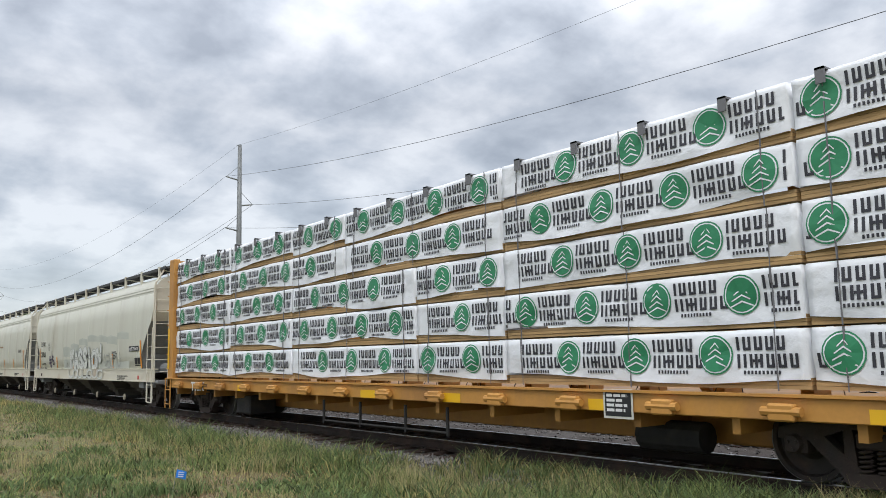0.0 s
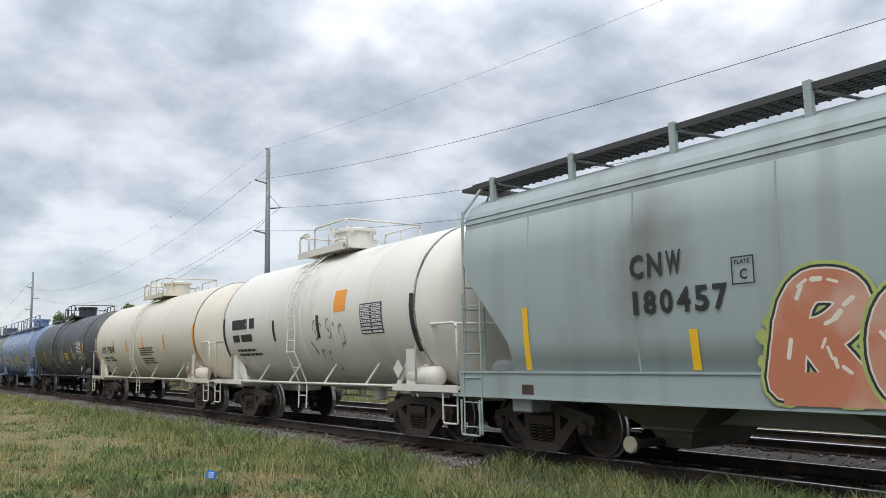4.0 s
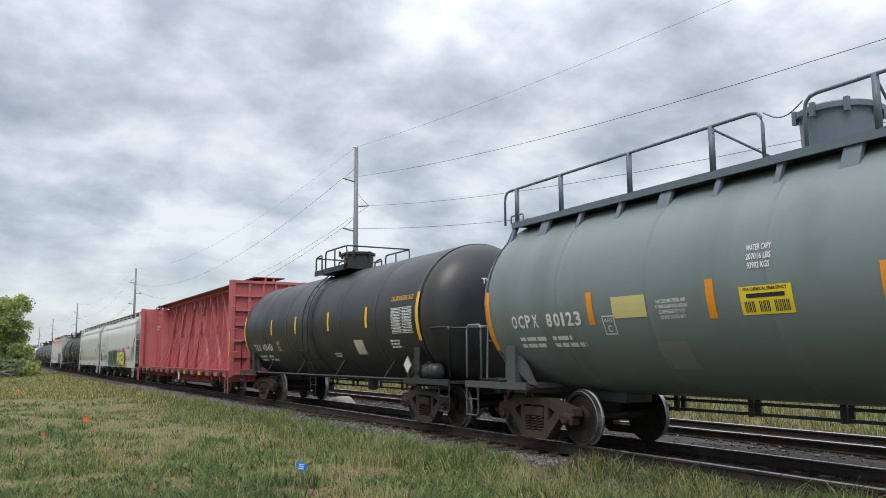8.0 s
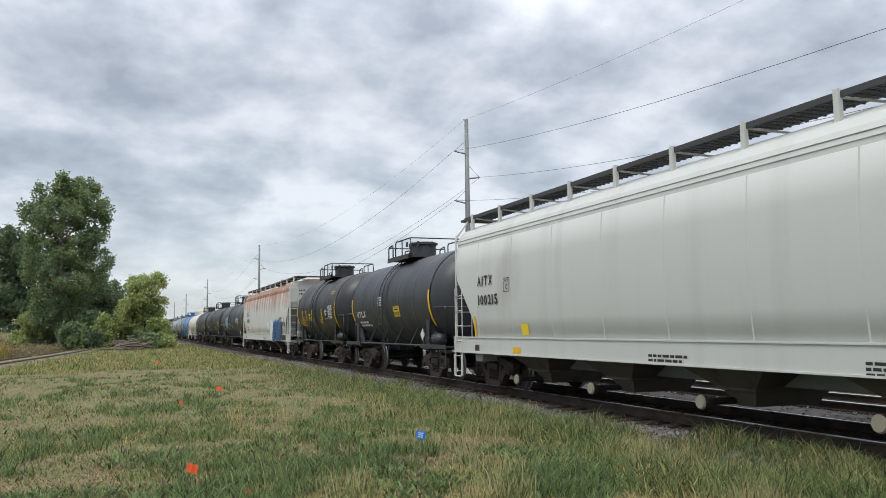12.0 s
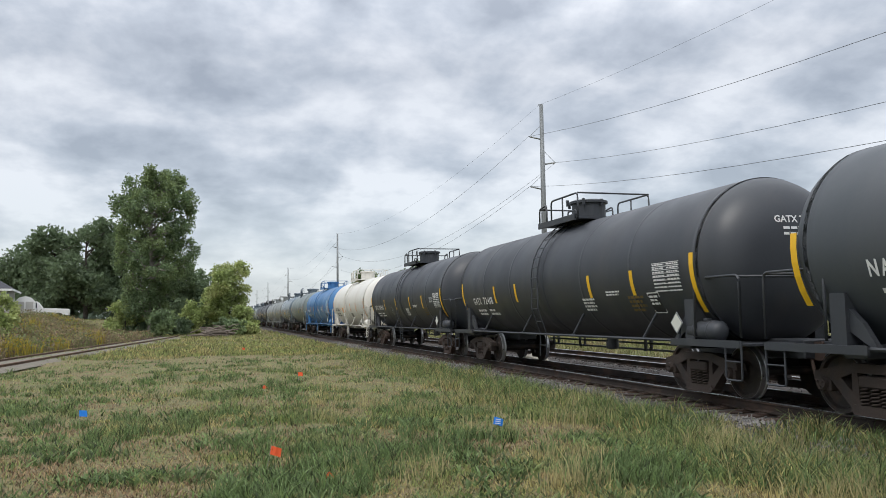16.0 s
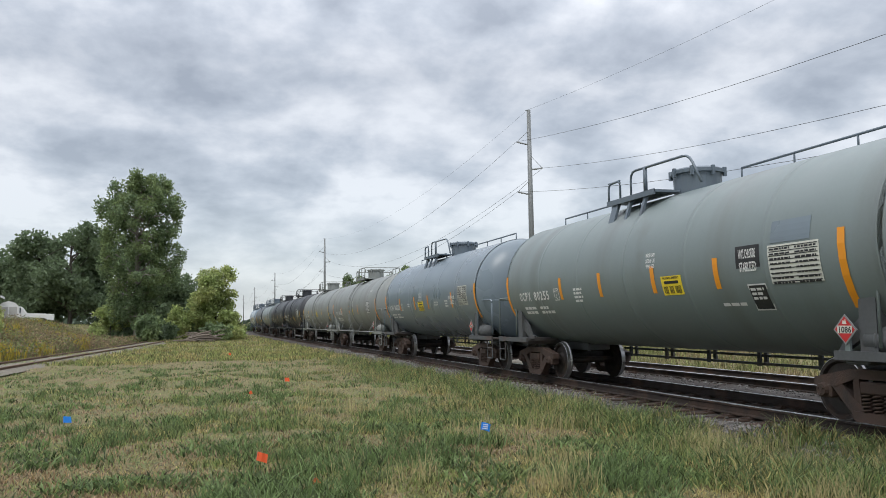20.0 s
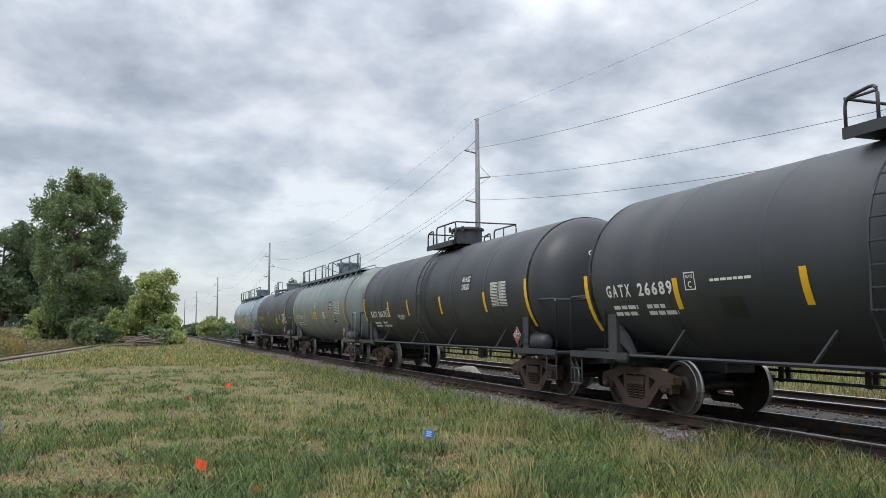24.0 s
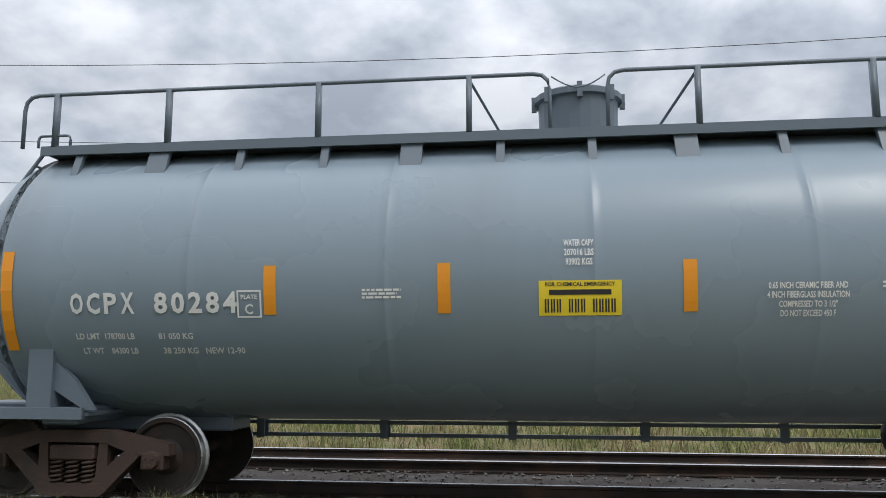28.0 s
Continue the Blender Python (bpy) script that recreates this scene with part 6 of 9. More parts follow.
tank_car(125.85, 136.82, tank_peri, "faded blue pressure tank car with a full-length walkway", 1.60, 2.40, "walkway", None, "dark", orange, [(-0.005, 1.0), (0.247, 0.62), (0.424, 0.62), (0.715, 0.62), (1.0, 1.0)], "OCPX 80270", None, True, (0.573, 0.78, sign_yellow, -0.66), (0.90, 0.95, 0.62),
         [("text", 0.588, 0.03, "WATER CAPY|207340 LB|94048 KG", 0.075, 0.36), ("text", 0.706, -0.75, "0.65\" CERAMIC FIBER AND|4\" FIBERGLASS INSULATION|COMPRESSED TO 3 1/2\"|DO NOT EXCEED 450 F", 0.07, 0.80), ("black", 0.775, -0.76, "VINYL CHLORIDE|STABILIZED", 0.86, 0.40)], ("1086", red_ink), seed=24, rail=False, bar_dz=-0.18, mark_w=0.90, mark_f=0.074, plate_f=0.262)
t = tank_car(140.87, 151.74, grey_green, "grey-green pressure tank car with a full-length walkway", 1.60, 2.40, "walkway", None, "rusty", orange, [(-0.005, 1.0), (0.231, 0.62), (0.427, 0.62), (0.62, 0.62), (0.80, 0.62), (0.99, 1.0)], "OCPX 80123", None, True, (0.465, 0.74, sign_yellow, -0.49), (0.86, 0.95, 0.62),
             [("text", 0.476, 0.28, "WATER CAPY|207016 LBS|93902 KGS", 0.075, 0.36), ("text", 0.346, -0.26, "0.65\" CERAMIC FIBER AND|4\" FIBERGLASS INSULATION|COMPRESSED TO 3 1/2\"|DO NOT EXCEED 450 F", 0.05, 0.58), ("paint", 0.330, -1.16, 0.56, 0.38, zinc), ("square", 0.82, -0.6)], ("", WHITE_PLACARD), seed=25, rail=False, bar_dz=-0.04, mark_w=1.06, mark_f=0.055, mark_dz=-0.03, plate_f=0.258, plate_dz=-0.16)
plate(t[0], "chemical_emergency_sign", t[4] - 0.272 * t[5], 0.70, t[3] - 0.43, 0.31, mat("faded yellow sign", (0.62, 0.55, 0.22), 0.5, 0, 0.1, 6, 40), t[1], 0.006)
tank_car(155.86, 167.85, tank_black, "black tank car with yellow stencil panel", 1.58, 2.36, "dome", None, "dark", yellow, [(-0.012, 1.0), (0.222, 0.62), (0.40, 0.62), (0.603, 0.62), (0.795, 0.62), (1.0, 1.0)], "TILX 401451", None, True, None, (0.90, 1.1, 0.62, -0.43),
         [("paint", 0.724, -0.87, 0.55, 0.36, tank_cream), ("text", 0.90, 0.32, "CHLOROSULFONIC ACID", 0.11, 1.1, yellow_ink), ("bars", 0.885, -0.55, 3, 0.5, 0.04), ("bars", 0.60, -0.82, 2, 0.5, 0.04)], ("", WHITE_PLACARD), panel_mat=tank_black, seed=26, bar_dz=0.24, mark_dz=-0.25, mark_f=0.060, plate_f=0.258, plate_dz=-0.22)
red_car, rhalf, rL, rg = centerbeam_car(172.82, 190.41, red_paint, "empty faded red centrebeam flat car", red_rust, False, 5)
plate(red_car, "mark_field", 8.2, 1.78, 1.02, 0.22, black_ink, lambda z: -1.52, 0.005)
letters(red_car, "WRWK", 8.12, 1.05, 0.17, white_ink, lambda z: -1.52, 0.72, "reporting_mark", 0.010)
letters(red_car, "10621", 7.25, 1.05, 0.17, white_ink, lambda z: -1.52, 0.78, "car_number", 0.010)
plate(red_car, "reflective_bar", -rL + 0.16, 0.12, 1.75, 0.95, yellow, lambda z: -1.52, 0.012)
plate(red_car, "sill_label", -1.2, 0.36, 0.70, 0.36, panel_white, lambda z: -1.52, 0.006)

settle_body(red_car, 1.024, -0.28)
h, sf, half, L, rg = hopper_car(195.41, 210.64, hop_white, "pale grey covered hopper car with teal and lime graffiti", hop_white, hop_end, None, "dark", yellow, "UTCX", "1715", None, seed=14, ink_size=0.24, mark_y=6.96, mark_z=2.60, weights=("LD LMT 196900 LB", "LT WT    66100 LB"))
low = lambda z: min(sf(z), -1.585) - 0.002
slate = mat("spray slate", (0.028, 0.040, 0.048), 0.5, 0, 0.2, 2, 30, alt=(0.055, 0.075, 0.085), alt_scale=2.2)
rim = mat("spray light teal", (0.19, 0.36, 0.35), 0.5, 0, 0.15, 2, 30)
piece(h, "STAYER", 3.32, 4.62, 1.10, 1.10, 0.165, [(spray["black"], 0.075), (rim, 0.05), (slate, 0.0)], low, rg, None, None, 0.0, 1, True, 0.004, 0.04)
blotches(h, -1.30, 4.0, 1.12, 0.95, 70, 0.17, spray["red"], low, rg, 0.003)
blotches(h, -1.35, 3.6, 2.02, 0.28, 60, 0.06, spray["red"], low, rg, 0.004)
piece(h, "PH", -1.42, 1.38, 1.14, 1.02, 0.135, [(spray["black"], 0.045), (spray["lime"], 0.0)], low, rg, None, None, 0.0, 1, None, 0.020, 0.03)
piece(h, "E", -3.36, 0.80, 1.14, 1.04, 0.135, [(spray["black"], 0.045), (spray["lime"], 0.0)], low, rg, None, None, 0.0, 1, None, 0.026, 0.03)
piece(h, "S", -4.20, 0.80, 1.14, 0.98, 0.14, [(spray["black"], 0.045), (spray["lime"], 0.0)], low, rg, None, spray["sky"], 0.0, 2, None, 0.028, 0.03)
face = [(math.cos(2 * math.pi * k / 20), math.sin(2 * math.pi * k / 20)) for k in range(20)]
fy, fz = -3.09, 1.68
for k, (nm, m) in enumerate((("paint_outline", spray["black"]), ("paint_fill", spray["white"]))):
    stacked_ink(h, nm, [[(fy + (0.36 - 0.05 * k) * a * (1 if b > 0 else 0.75), fz + (0.50 - 0.05 * k) * b) for a, b in face]], m, low, 0.016 + 0.004 * k)
# dark glasses with pale glints, mouth line
for e in (1, -1):
    stacked_ink(h, "sprayed_lens", [[(fy + e * (0.14 + 0.12 * a), fz + 0.12 + 0.10 * b) for a, b in face]], slate, low, 0.026)
    stacked_ink(h, "spray_highlight", [[(fy + e * 0.14 + 0.07, fz + 0.10), (fy + e * 0.14 + 0.03, fz + 0.19), (fy + e * 0.14, fz + 0.19), (fy + e * 0.14 + 0.04, fz + 0.10)]], spray["sky"], low, 0.029)
stacked_ink(h, "spray_outline", [stroke_shape((fy + 0.10, fz - 0.28), (fy - 0.10, fz - 0.26), 0.012), stroke_shape((fy + 0.26, fz + 0.17), (fy - 0.26, fz + 0.17), 0.018)], spray["black"], low, 0.027)
for w, y, wd, z, hh, t, paint in (("PHOBIA", 3.90, 0.68, 1.98, 0.17, 0.017, "black"), ("WX", 6.0, 0.9, 1.58, 0.34, 0.024, "black"), ("AR", 5.25, 0.55, 1.66, 0.32, 0.024, "black"), ("C", 5.72, 0.2, 1.86, 0.2, 0.022, "black"),
                                  ("KNOT", -1.2, 0.45, 1.95, 0.26, 0.018, "red"), ("EAST", -4.05, 0.75, 2.22, 0.16, 0.018, "red"), ("WORK", -4.05, 0.8, 1.98, 0.16, 0.018, "red"), ("ROB", -1.02, 0.4, 1.55, 0.2, 0.016, "black")):
    piece(h, w, y, wd, z, hh, t, [(spray[paint], 0.0)], sf, rg, None, None, -0.25, 1, None, 0.02, 0.1, "sprayed_tag")
piece(h, "BITTX", 5.02, 1.0, 1.16, 0.26, 0.02, [(spray["black"], 0.0)], sill_x, rg, None, None, -0.2, 1, None, 0.006, 0.08, "sprayed_tag")
settle_body(h, 0.965, -0.14)
h, sf, half, L, rg = hopper_car(214.9, 228.3, hop_white, "pale grey covered hopper car with yellow reflectors", hop_white, hop_end, None, "dark", yellow, "AITX", "100215", None, seed=15, ink_size=0.24,
                                bar_at=[(0.10, 0.5), (0.92, 0.6)])
plate(h, "sill_label", L * 0.55, 0.4, 1.08, 0.14, yellow, sill_x, 0.005)
plate(h, "hazard_notice", L * 0.5, 0.34, 1.5, 0.26, sign_yellow, sf, 0.018)
settle_body(h, 0.965, -0.14)
tank_car(232.4, 239.8, tank_char, "short dark grey tank car", 1.51, 2.33, "dome", None, "dark", yellow, [(0.0, 1.0), (0.5, 0.6), (1.0, 1.0)], "UTLX", white_ink, True, (0.6, 0.6, sign_yellow), None, [("bars", 0.4, 0.2, 4, 0.5)], ("", WHITE_PLACARD), seed=27, plate_c=False)
tank_car(243.9, 250.6, tank_black, "short black tank car with yellow lettering", 1.54, 2.34, "dome", None, "rusty", yellow, [(-0.02, 1.0), (0.14, 0.55), (0.25, 0.55), (0.42, 0.62), (0.68, 0.62), (1.0, 1.0)], "UTLX 631221", yellow_ink, False, (0.33, 0.55, sign_yellow),
         (0.84, 0.8, 0.6), [("text", 0.85, 0.62, "SODIUM", 0.15, 0.6, yellow_ink), ("square", 0.76, -0.45), ("bars", 0.06, -0.5, 3, 1.2, 0.05, yellow_ink), ("bars", 0.62, -0.45, 3, 0.5, 0.04, yellow_ink)], None, panel_mat=tank_black, seed=28, plate_c=False, mark_h=0.17)
h, sf, half, L, rg = hopper_car(254.95, 271.42, hop_rust, "white covered hopper car heavily streaked with rust", hop_white, hop_end, None, "dark", orange, "ECUX", "880681", None, seed=16, ink_size=0.26, mark_y=7.3, weights=("LD LMT 218000 LB", "LT WT   67000 LB"))
plate(h, "primer_patch", -2.08, 0.75, 1.72, 0.5, spray["white"], sf, 0.018)
plate(h, "primer_patch", -3.17, 1.1, 1.10, 1.2, spray["white"], lambda z: min(sf(z), -1.56), 0.012)
strong_blue = mat("spray strong blue", (0.05, 0.15, 0.42), 0.5, 0, 0.2, 3, 30, alt=(0.07, 0.20, 0.48), alt_scale=1.6)
navy = mat("spray navy", (0.03, 0.045, 0.08), 0.5, 0, 0.2, 3, 30)
piece(h, "EMRS", -4.36, 2.98, 1.06, 1.18, 0.12, [(strong_blue, 0.06), (navy, 0.0)], lambda z: min(sf(z), -1.585) - 0.012, rg, strong_blue, None, 0.15, 1, True, 0.004, 0.10)
piece(h, "KBT", -7.37, 0.5, 1.92, 0.26, 0.02, [(spray["black"], 0.0)], sf, rg, None, None, -0.1, 1, None, 0.02, 0.08, "sprayed_tag")
piece(h, "MOX", -7.95, 0.42, 1.90, 0.26, 0.02, [(spray["black"], 0.0)], sf, rg, None, None, -0.1, 1, None, 0.02, 0.08, "sprayed_tag")
plate(h, "paint_patch", -7.38, 1.15, 1.08, 0.30, black_ink, sill_x, 0.005)

settle_body(h, 0.965, -0.14)
t = tank_car(275.16, 288.80, tank_smoke, "smoke grey tank car with pale blue graffiti", 1.51, 2.33, "dome", None, "dark", yellow, [(-0.02, 1.0), (0.40, 0.6), (0.62, 0.6), (1.0, 1.0)], "NATX 252453", white_ink, True, (0.44, 0.65, sign_yellow), (0.79, 1.0, 0.55),
             [("square", 0.74, -0.4), ("bars", 0.52, -0.05, 2, 0.4), ("bars", 0.52, -0.45, 3, 0.5)], ("", WHITE_PLACARD), tank_char, panel_mat=tank_char, seed=29)
piece(t[0], "CMS", t[4] - 0.24 * t[5], 1.9, t[3] - 0.75, 1.05, 0.13, [(spray["white"], 0.08), (spray["blue"], 0.045), (spray["cyan"], 0.0)], lambda z: t[1](z) - 0.004, t[6], spray["sky"], spray["white"], 0.0, 2, None, 0.004, 0.06)
tank_car(292.84, 305.39, tank_char, "charcoal tank car with yellow reflectors", 1.51, 2.33, "dome", None, "dark", yellow, [(0.005, 1.0), (0.234, 0.62), (0.362, 0.62), (0.495, 0.62), (0.697, 0.62), (0.838, 0.62), (0.995, 1.0)], "GATX 72418", white_ink, True, None, (0.897, 0.98, 0.58, -0.51),
         [("bars", 0.66, -0.55, 4, 0.6, 0.045), ("bars", 0.75, -0.42, 2, 0.6, 0.035), ("bars", 0.815, -0.55, 4, 0.6, 0.05, faded_ink), ("square", 0.872, -0.90)], ("", WHITE_PLACARD), panel_mat=tank_char, seed=30, plate_c=False, bar_dz=-0.07, mark_dz=-0.09, mark_f=0.082, mark_w=0.9)
t = tank_car(309.4, 321.8, tank_char, "charcoal tank car with pale chalk marks", 1.51, 2.33, "dome", None, "rusty", yellow, [(-0.01, 1.0), (0.23, 0.62), (0.418, 0.62), (0.623, 0.62), (0.785, 0.62), (1.0, 1.0)], "GATX 204508", white_ink, True, None, (0.917, 0.92, 0.54, -0.54), [("bars", 0.55, -0.55, 4, 0.55, 0.05), ("bars", 0.66, -0.42, 2, 0.7, 0.035), ("bars", 0.785, -0.55, 4, 0.52, 0.05, faded_ink), ("paint", 0.874, -0.36, 0.46, 0.19, spray["grey"]), ("text", 0.878, -0.32, "SR 8734", 0.11, 0.40, black_ink)], ("", WHITE_PLACARD), panel_mat=tank_char, seed=31, plate_c=False, bar_dz=-0.10, mark_dz=-0.08, mark_f=0.053)
scribble(t[0], t[4] - 0.32 * t[5], 0.6, t[3] - 0.8, 0.3, 7, spray["grey"], t[1], t[6], 0.02)
tank_car(325.86, 336.74, tank_white, "white tank car with a white side ladder", 1.50, 2.32, "dome", None, "dark", orange, [(0.0, 1.0), (0.255, 0.62), (0.418, 0.62), (0.601, 0.62), (0.769, 0.62), (1.0, 1.0)], "DOWX 80119", black_ink, True, None, (0.885, 0.94, 0.56, -0.60),
         [("paint", 0.319, -0.60, 0.52, 0.34, orange), ("bars", 0.585, -0.66, 4, 0.7, 0.035, black_ink), ("bars", 0.86, -0.72, 3, 0.6, 0.035, black_ink)], ("", WHITE_PLACARD), panel_mat=tank_white, seed=32, plate_c=False, bar_dz=-0.08, mark_f=0.086, mark_w=0.9)
t = tank_car(340.8, 354.43, tank_blue, "sky blue tank car with peeling grey patches", 1.52, 2.34, "dome", None, "dark", orange, [(0.0, 0.62), (0.214, 0.62), (0.362, 0.62), (0.558, 0.62), (0.775, 0.62), (1.0, 1.0)], "CCBX 400120", white_ink, True, None, (0.915, 1.1, 0.56, -0.55),
             [("paint", 0.705, -0.44, 0.66, 0.38, panel_white), ("bars", 0.712, -0.12, 4, 0.54, 0.05, dark_ink), ("paint", 0.582, -0.57, 0.62, 0.33, spray["sky"]), ("square", 0.862, -0.82), ("paint", 0.911, 0.0, 0.56, 0.38, spray["sky"])], ("", WHITE_PLACARD), tank_blue, panel_mat=tank_blue, seed=33, plate_c=False, bar_dz=0.03, mark_dz=0.05, mark_f=0.055, mark_w=0.78)
# a peeled grey-green area with a ragged upper edge, scratched through to the blue
rp = random.Random(5)
edge = [(t[4] - (0.196 + 0.193 * k / 30) * t[5], t[3] - 0.50 - 0.10 * (k % 3) / 2 - rp.uniform(0, 0.16)) for k in range(31)]
low_z = t[3] - 0.98
stacked_ink(t[0], "peeled_paint", [[(ya, low_z - 0.06 * rp.random()), (ya, za), (yb, zb), (yb, low_z)] for (ya, za), (yb, zb) in zip(edge, edge[1:])], mat("peeled grey green paint", (0.26, 0.36, 0.36), 0.6, 0, 0.25, 3, 30), t[1], 0.005)
scribble(t[0], t[4] - 0.862 * t[5], 0.42, t[3] - 0.52, 0.34, 8, spray["sky"], t[1], t[6], 0.03)
tank_car(358.5, 369.72, grey_green, "grey-green pressure tank car with a short top platform", 1.575, 2.375, "stub", None, "rusty", orange, [(-0.005, 1.0), (0.262, 0.62), (0.417, 0.62), (0.585, 0.62), (0.739, 0.62), (0.957, 1.0)], "OCPX 80255", None, True, (0.607, 0.64, sign_yellow, -0.54), (0.842, 1.03, 0.56, -0.47),
         [("text", 0.57, 0.18, "WATER CAPY|207016 LBS|93902 KGS", 0.07, 0.32), ("bars", 0.315, -0.26, 4, 0.42, 0.05), ("bars", 0.735, -0.72, 1, 0.6, 0.05), ("square", 0.796, -0.85), ("paint", 0.847, 0.12, 0.80, 0.32, grey_lead), ("black", 0.782, -0.12, "VINYL CHLORIDE|STABILIZED", 0.56, 0.34)], ("1086", red_ink), seed=34, rail=False, bar_dz=-0.02, mark_f=0.060, plate_f=0.238)
tank_car(373.8, 384.87, grey_lead, "slate grey pressure tank car with a short top platform", 1.575, 2.375, "stub", None, "rusty", orange, [(-0.01, 1.0), (0.205, 0.62), (0.401, 0.62), (0.56, 0.62), (0.80, 0.62), (1.0, 1.0)], "OCPX 80232", None, True, (0.444, 0.76, sign_yellow, -0.54), (0.86, 0.95, 0.62),
         [("text", 0.46, 0.04, "WATER CAPY|207016 LBS|93902 KGS", 0.07, 0.34), ("bars", 0.308, -0.24, 2, 0.36, 0.045), ("bars", 0.628, -0.26, 2, 0.5, 0.05), ("bars", 0.736, -0.24, 3, 0.34, 0.05), ("text", 0.779, -0.22, "VINYL CHLORIDE|STABILIZED", 0.11, 0.66)], ("1086", red_ink), seed=35, rail=False, bar_dz=-0.03, mark_f=0.048, plate_f=0.226)
tank_car(388.93, 400.58, grey_dusty, "dusty grey tank car with brown-stained end", 1.51, 2.33, "dome", None, "rusty", orange, [(-0.02, 1.0), (0.22, 0.5), (0.43, 0.55), (0.63, 0.55), (1.0, 1.0)], "OCPX 80361", None, True, (0.47, 0.62, sign_yellow), (0.82, 0.8, 0.6),
         OC[:1] + [("text", 0.86, 0.62, "VINYL CHLORIDE", 0.09, 0.55), ("bars", 0.19, -0.12, 4, 0.4, 0.04)], ("1086", red_ink), panel_mat=tank_char, seed=36)
tank_car(404.37, 416.5, grey_dusty, "light grey tank car with a side ladder", 1.51, 2.33, "dome", None, "dark", yellow, None, "TILX 402020", white_ink, True, (0.55, 0.6, sign_yellow), None, [("bars", 0.44, -0.3, 4, 0.6)], ("1086", red_ink), seed=37)
t = tank_car(420.53, 432.54, tank_char, "charcoal tank car lettered in white", 1.57, 2.37, "dome", None, "rusty", yellow, [(-0.019, 1.0), (0.186, 0.62), (0.388, 0.62), (0.60, 0.62), (0.83, 0.62), (1.0, 1.0)], "GATX 26689", white_ink, True, None, (0.86, 0.95, 0.62),
             [("paint", 0.258, -0.80, 0.50, 0.30, tank_black), ("bars", 0.25, -0.22, 1, 0.9, 0.04), ("black", 0.785, 0.02, "VINYL CHLORIDE|STABILIZED", 0.8, 0.42), ("square", 0.83, -0.5), ("bars", 0.62, -0.45, 4, 0.6, 0.05, yellow_ink)], ("1086", red_ink), panel_mat=tank_char, seed=38, mark_w=1.0, mark_f=0.033, bar_dz=-0.19, mark_dz=0.06, plate_f=0.211, plate_dz=0.13)
t = tank_car(436.6, 449.22, tank_char, "charcoal tank car with a black touched-up patch", 1.57, 2.37, "dome", None, "rusty", yellow, [(0.0, 1.0), (0.225, 0.62), (0.381, 0.62), (0.60, 0.62), (0.83, 0.62), (1.0, 1.0)], "GATX 26679", white_ink, True, None, (0.86, 0.95, 0.62),
             [("paint", 0.205, -1.10, 0.85, 0.50, tank_black), ("text", 0.292, -0.58, "CONSULT OWNER BEFORE|REPAIRING TANK", 0.06, 0.80), ("black", 0.72, 0.1, "VINYL CHLORIDE|STABILIZED", 0.7, 0.42), ("paint", 0.55, -0.75, 0.7, 0.7, tank_black)], ("1086", red_ink), panel_mat=tank_char, seed=39, mark_w=0.95, mark_f=0.060, bar_dz=-0.09, mark_dz=-0.11, plate_f=0.212, plate_dz=-0.06)
tank_car(453.52, 464.46, grey_green, "grey-green pressure tank car with rust-edged walkway", 1.60, 2.40, "walkway", None, "rusty", orange, [(0.005, 1.0), (0.261, 0.62), (0.42, 0.62), (0.70, 0.62), (0.98, 1.0)], "OCPX 80140", None, True, (0.45, 0.66, sign_yellow, -0.54), (0.83, 1.0, 0.58, -0.42),
         [("text", 0.476, 0.16, "WATER CAPY|207016 LBS|93902 KGS", 0.07, 0.34), ("bars", 0.62, -0.24, 4, 0.6, 0.05), ("square", 0.80, -0.80), ("black", 0.745, -0.12, "VINYL CHLORIDE|STABILIZED", 0.62, 0.40)], ("1086", red_ink), seed=40, rail=False, bar_dz=-0.06, mark_f=0.067, mark_dz=-0.04, plate_f=0.240, plate_dz=-0.14)
tank_car(468.72, 479.88, tank_smoke, "smoke grey pressure tank car with a short top platform", 1.575, 2.375, "stub", None, "dark", yellow, [(0.005, 1.0), (0.255, 0.62), (0.48, 0.62), (0.725, 0.62), (1.0, 1.0)], "UTLX 903807", yellow_ink, False, (0.675, 0.66, sign_yellow, -0.73), (0.905, 1.0, 0.50, -0.58),
         [("text", 0.084, -0.56, "THE TANK CAR PEOPLE", 0.085, 0.98, yellow_ink), ("bars", 0.086, -0.68, 2, 1.4, 0.07, yellow_ink), ("black", 0.796, -0.33, "VINYL CHLORIDE|STABILIZED", 0.72, 0.36), ("paint", 0.877, -0.70, 0.30, 0.22, panel_white)], ("1086", red_ink), panel_mat=tank_smoke, seed=41, plate_c=False, mark_h=0.24, mark_w=1.0, mark_f=0.079, bar_dz=0.08, mark_dz=0.05)
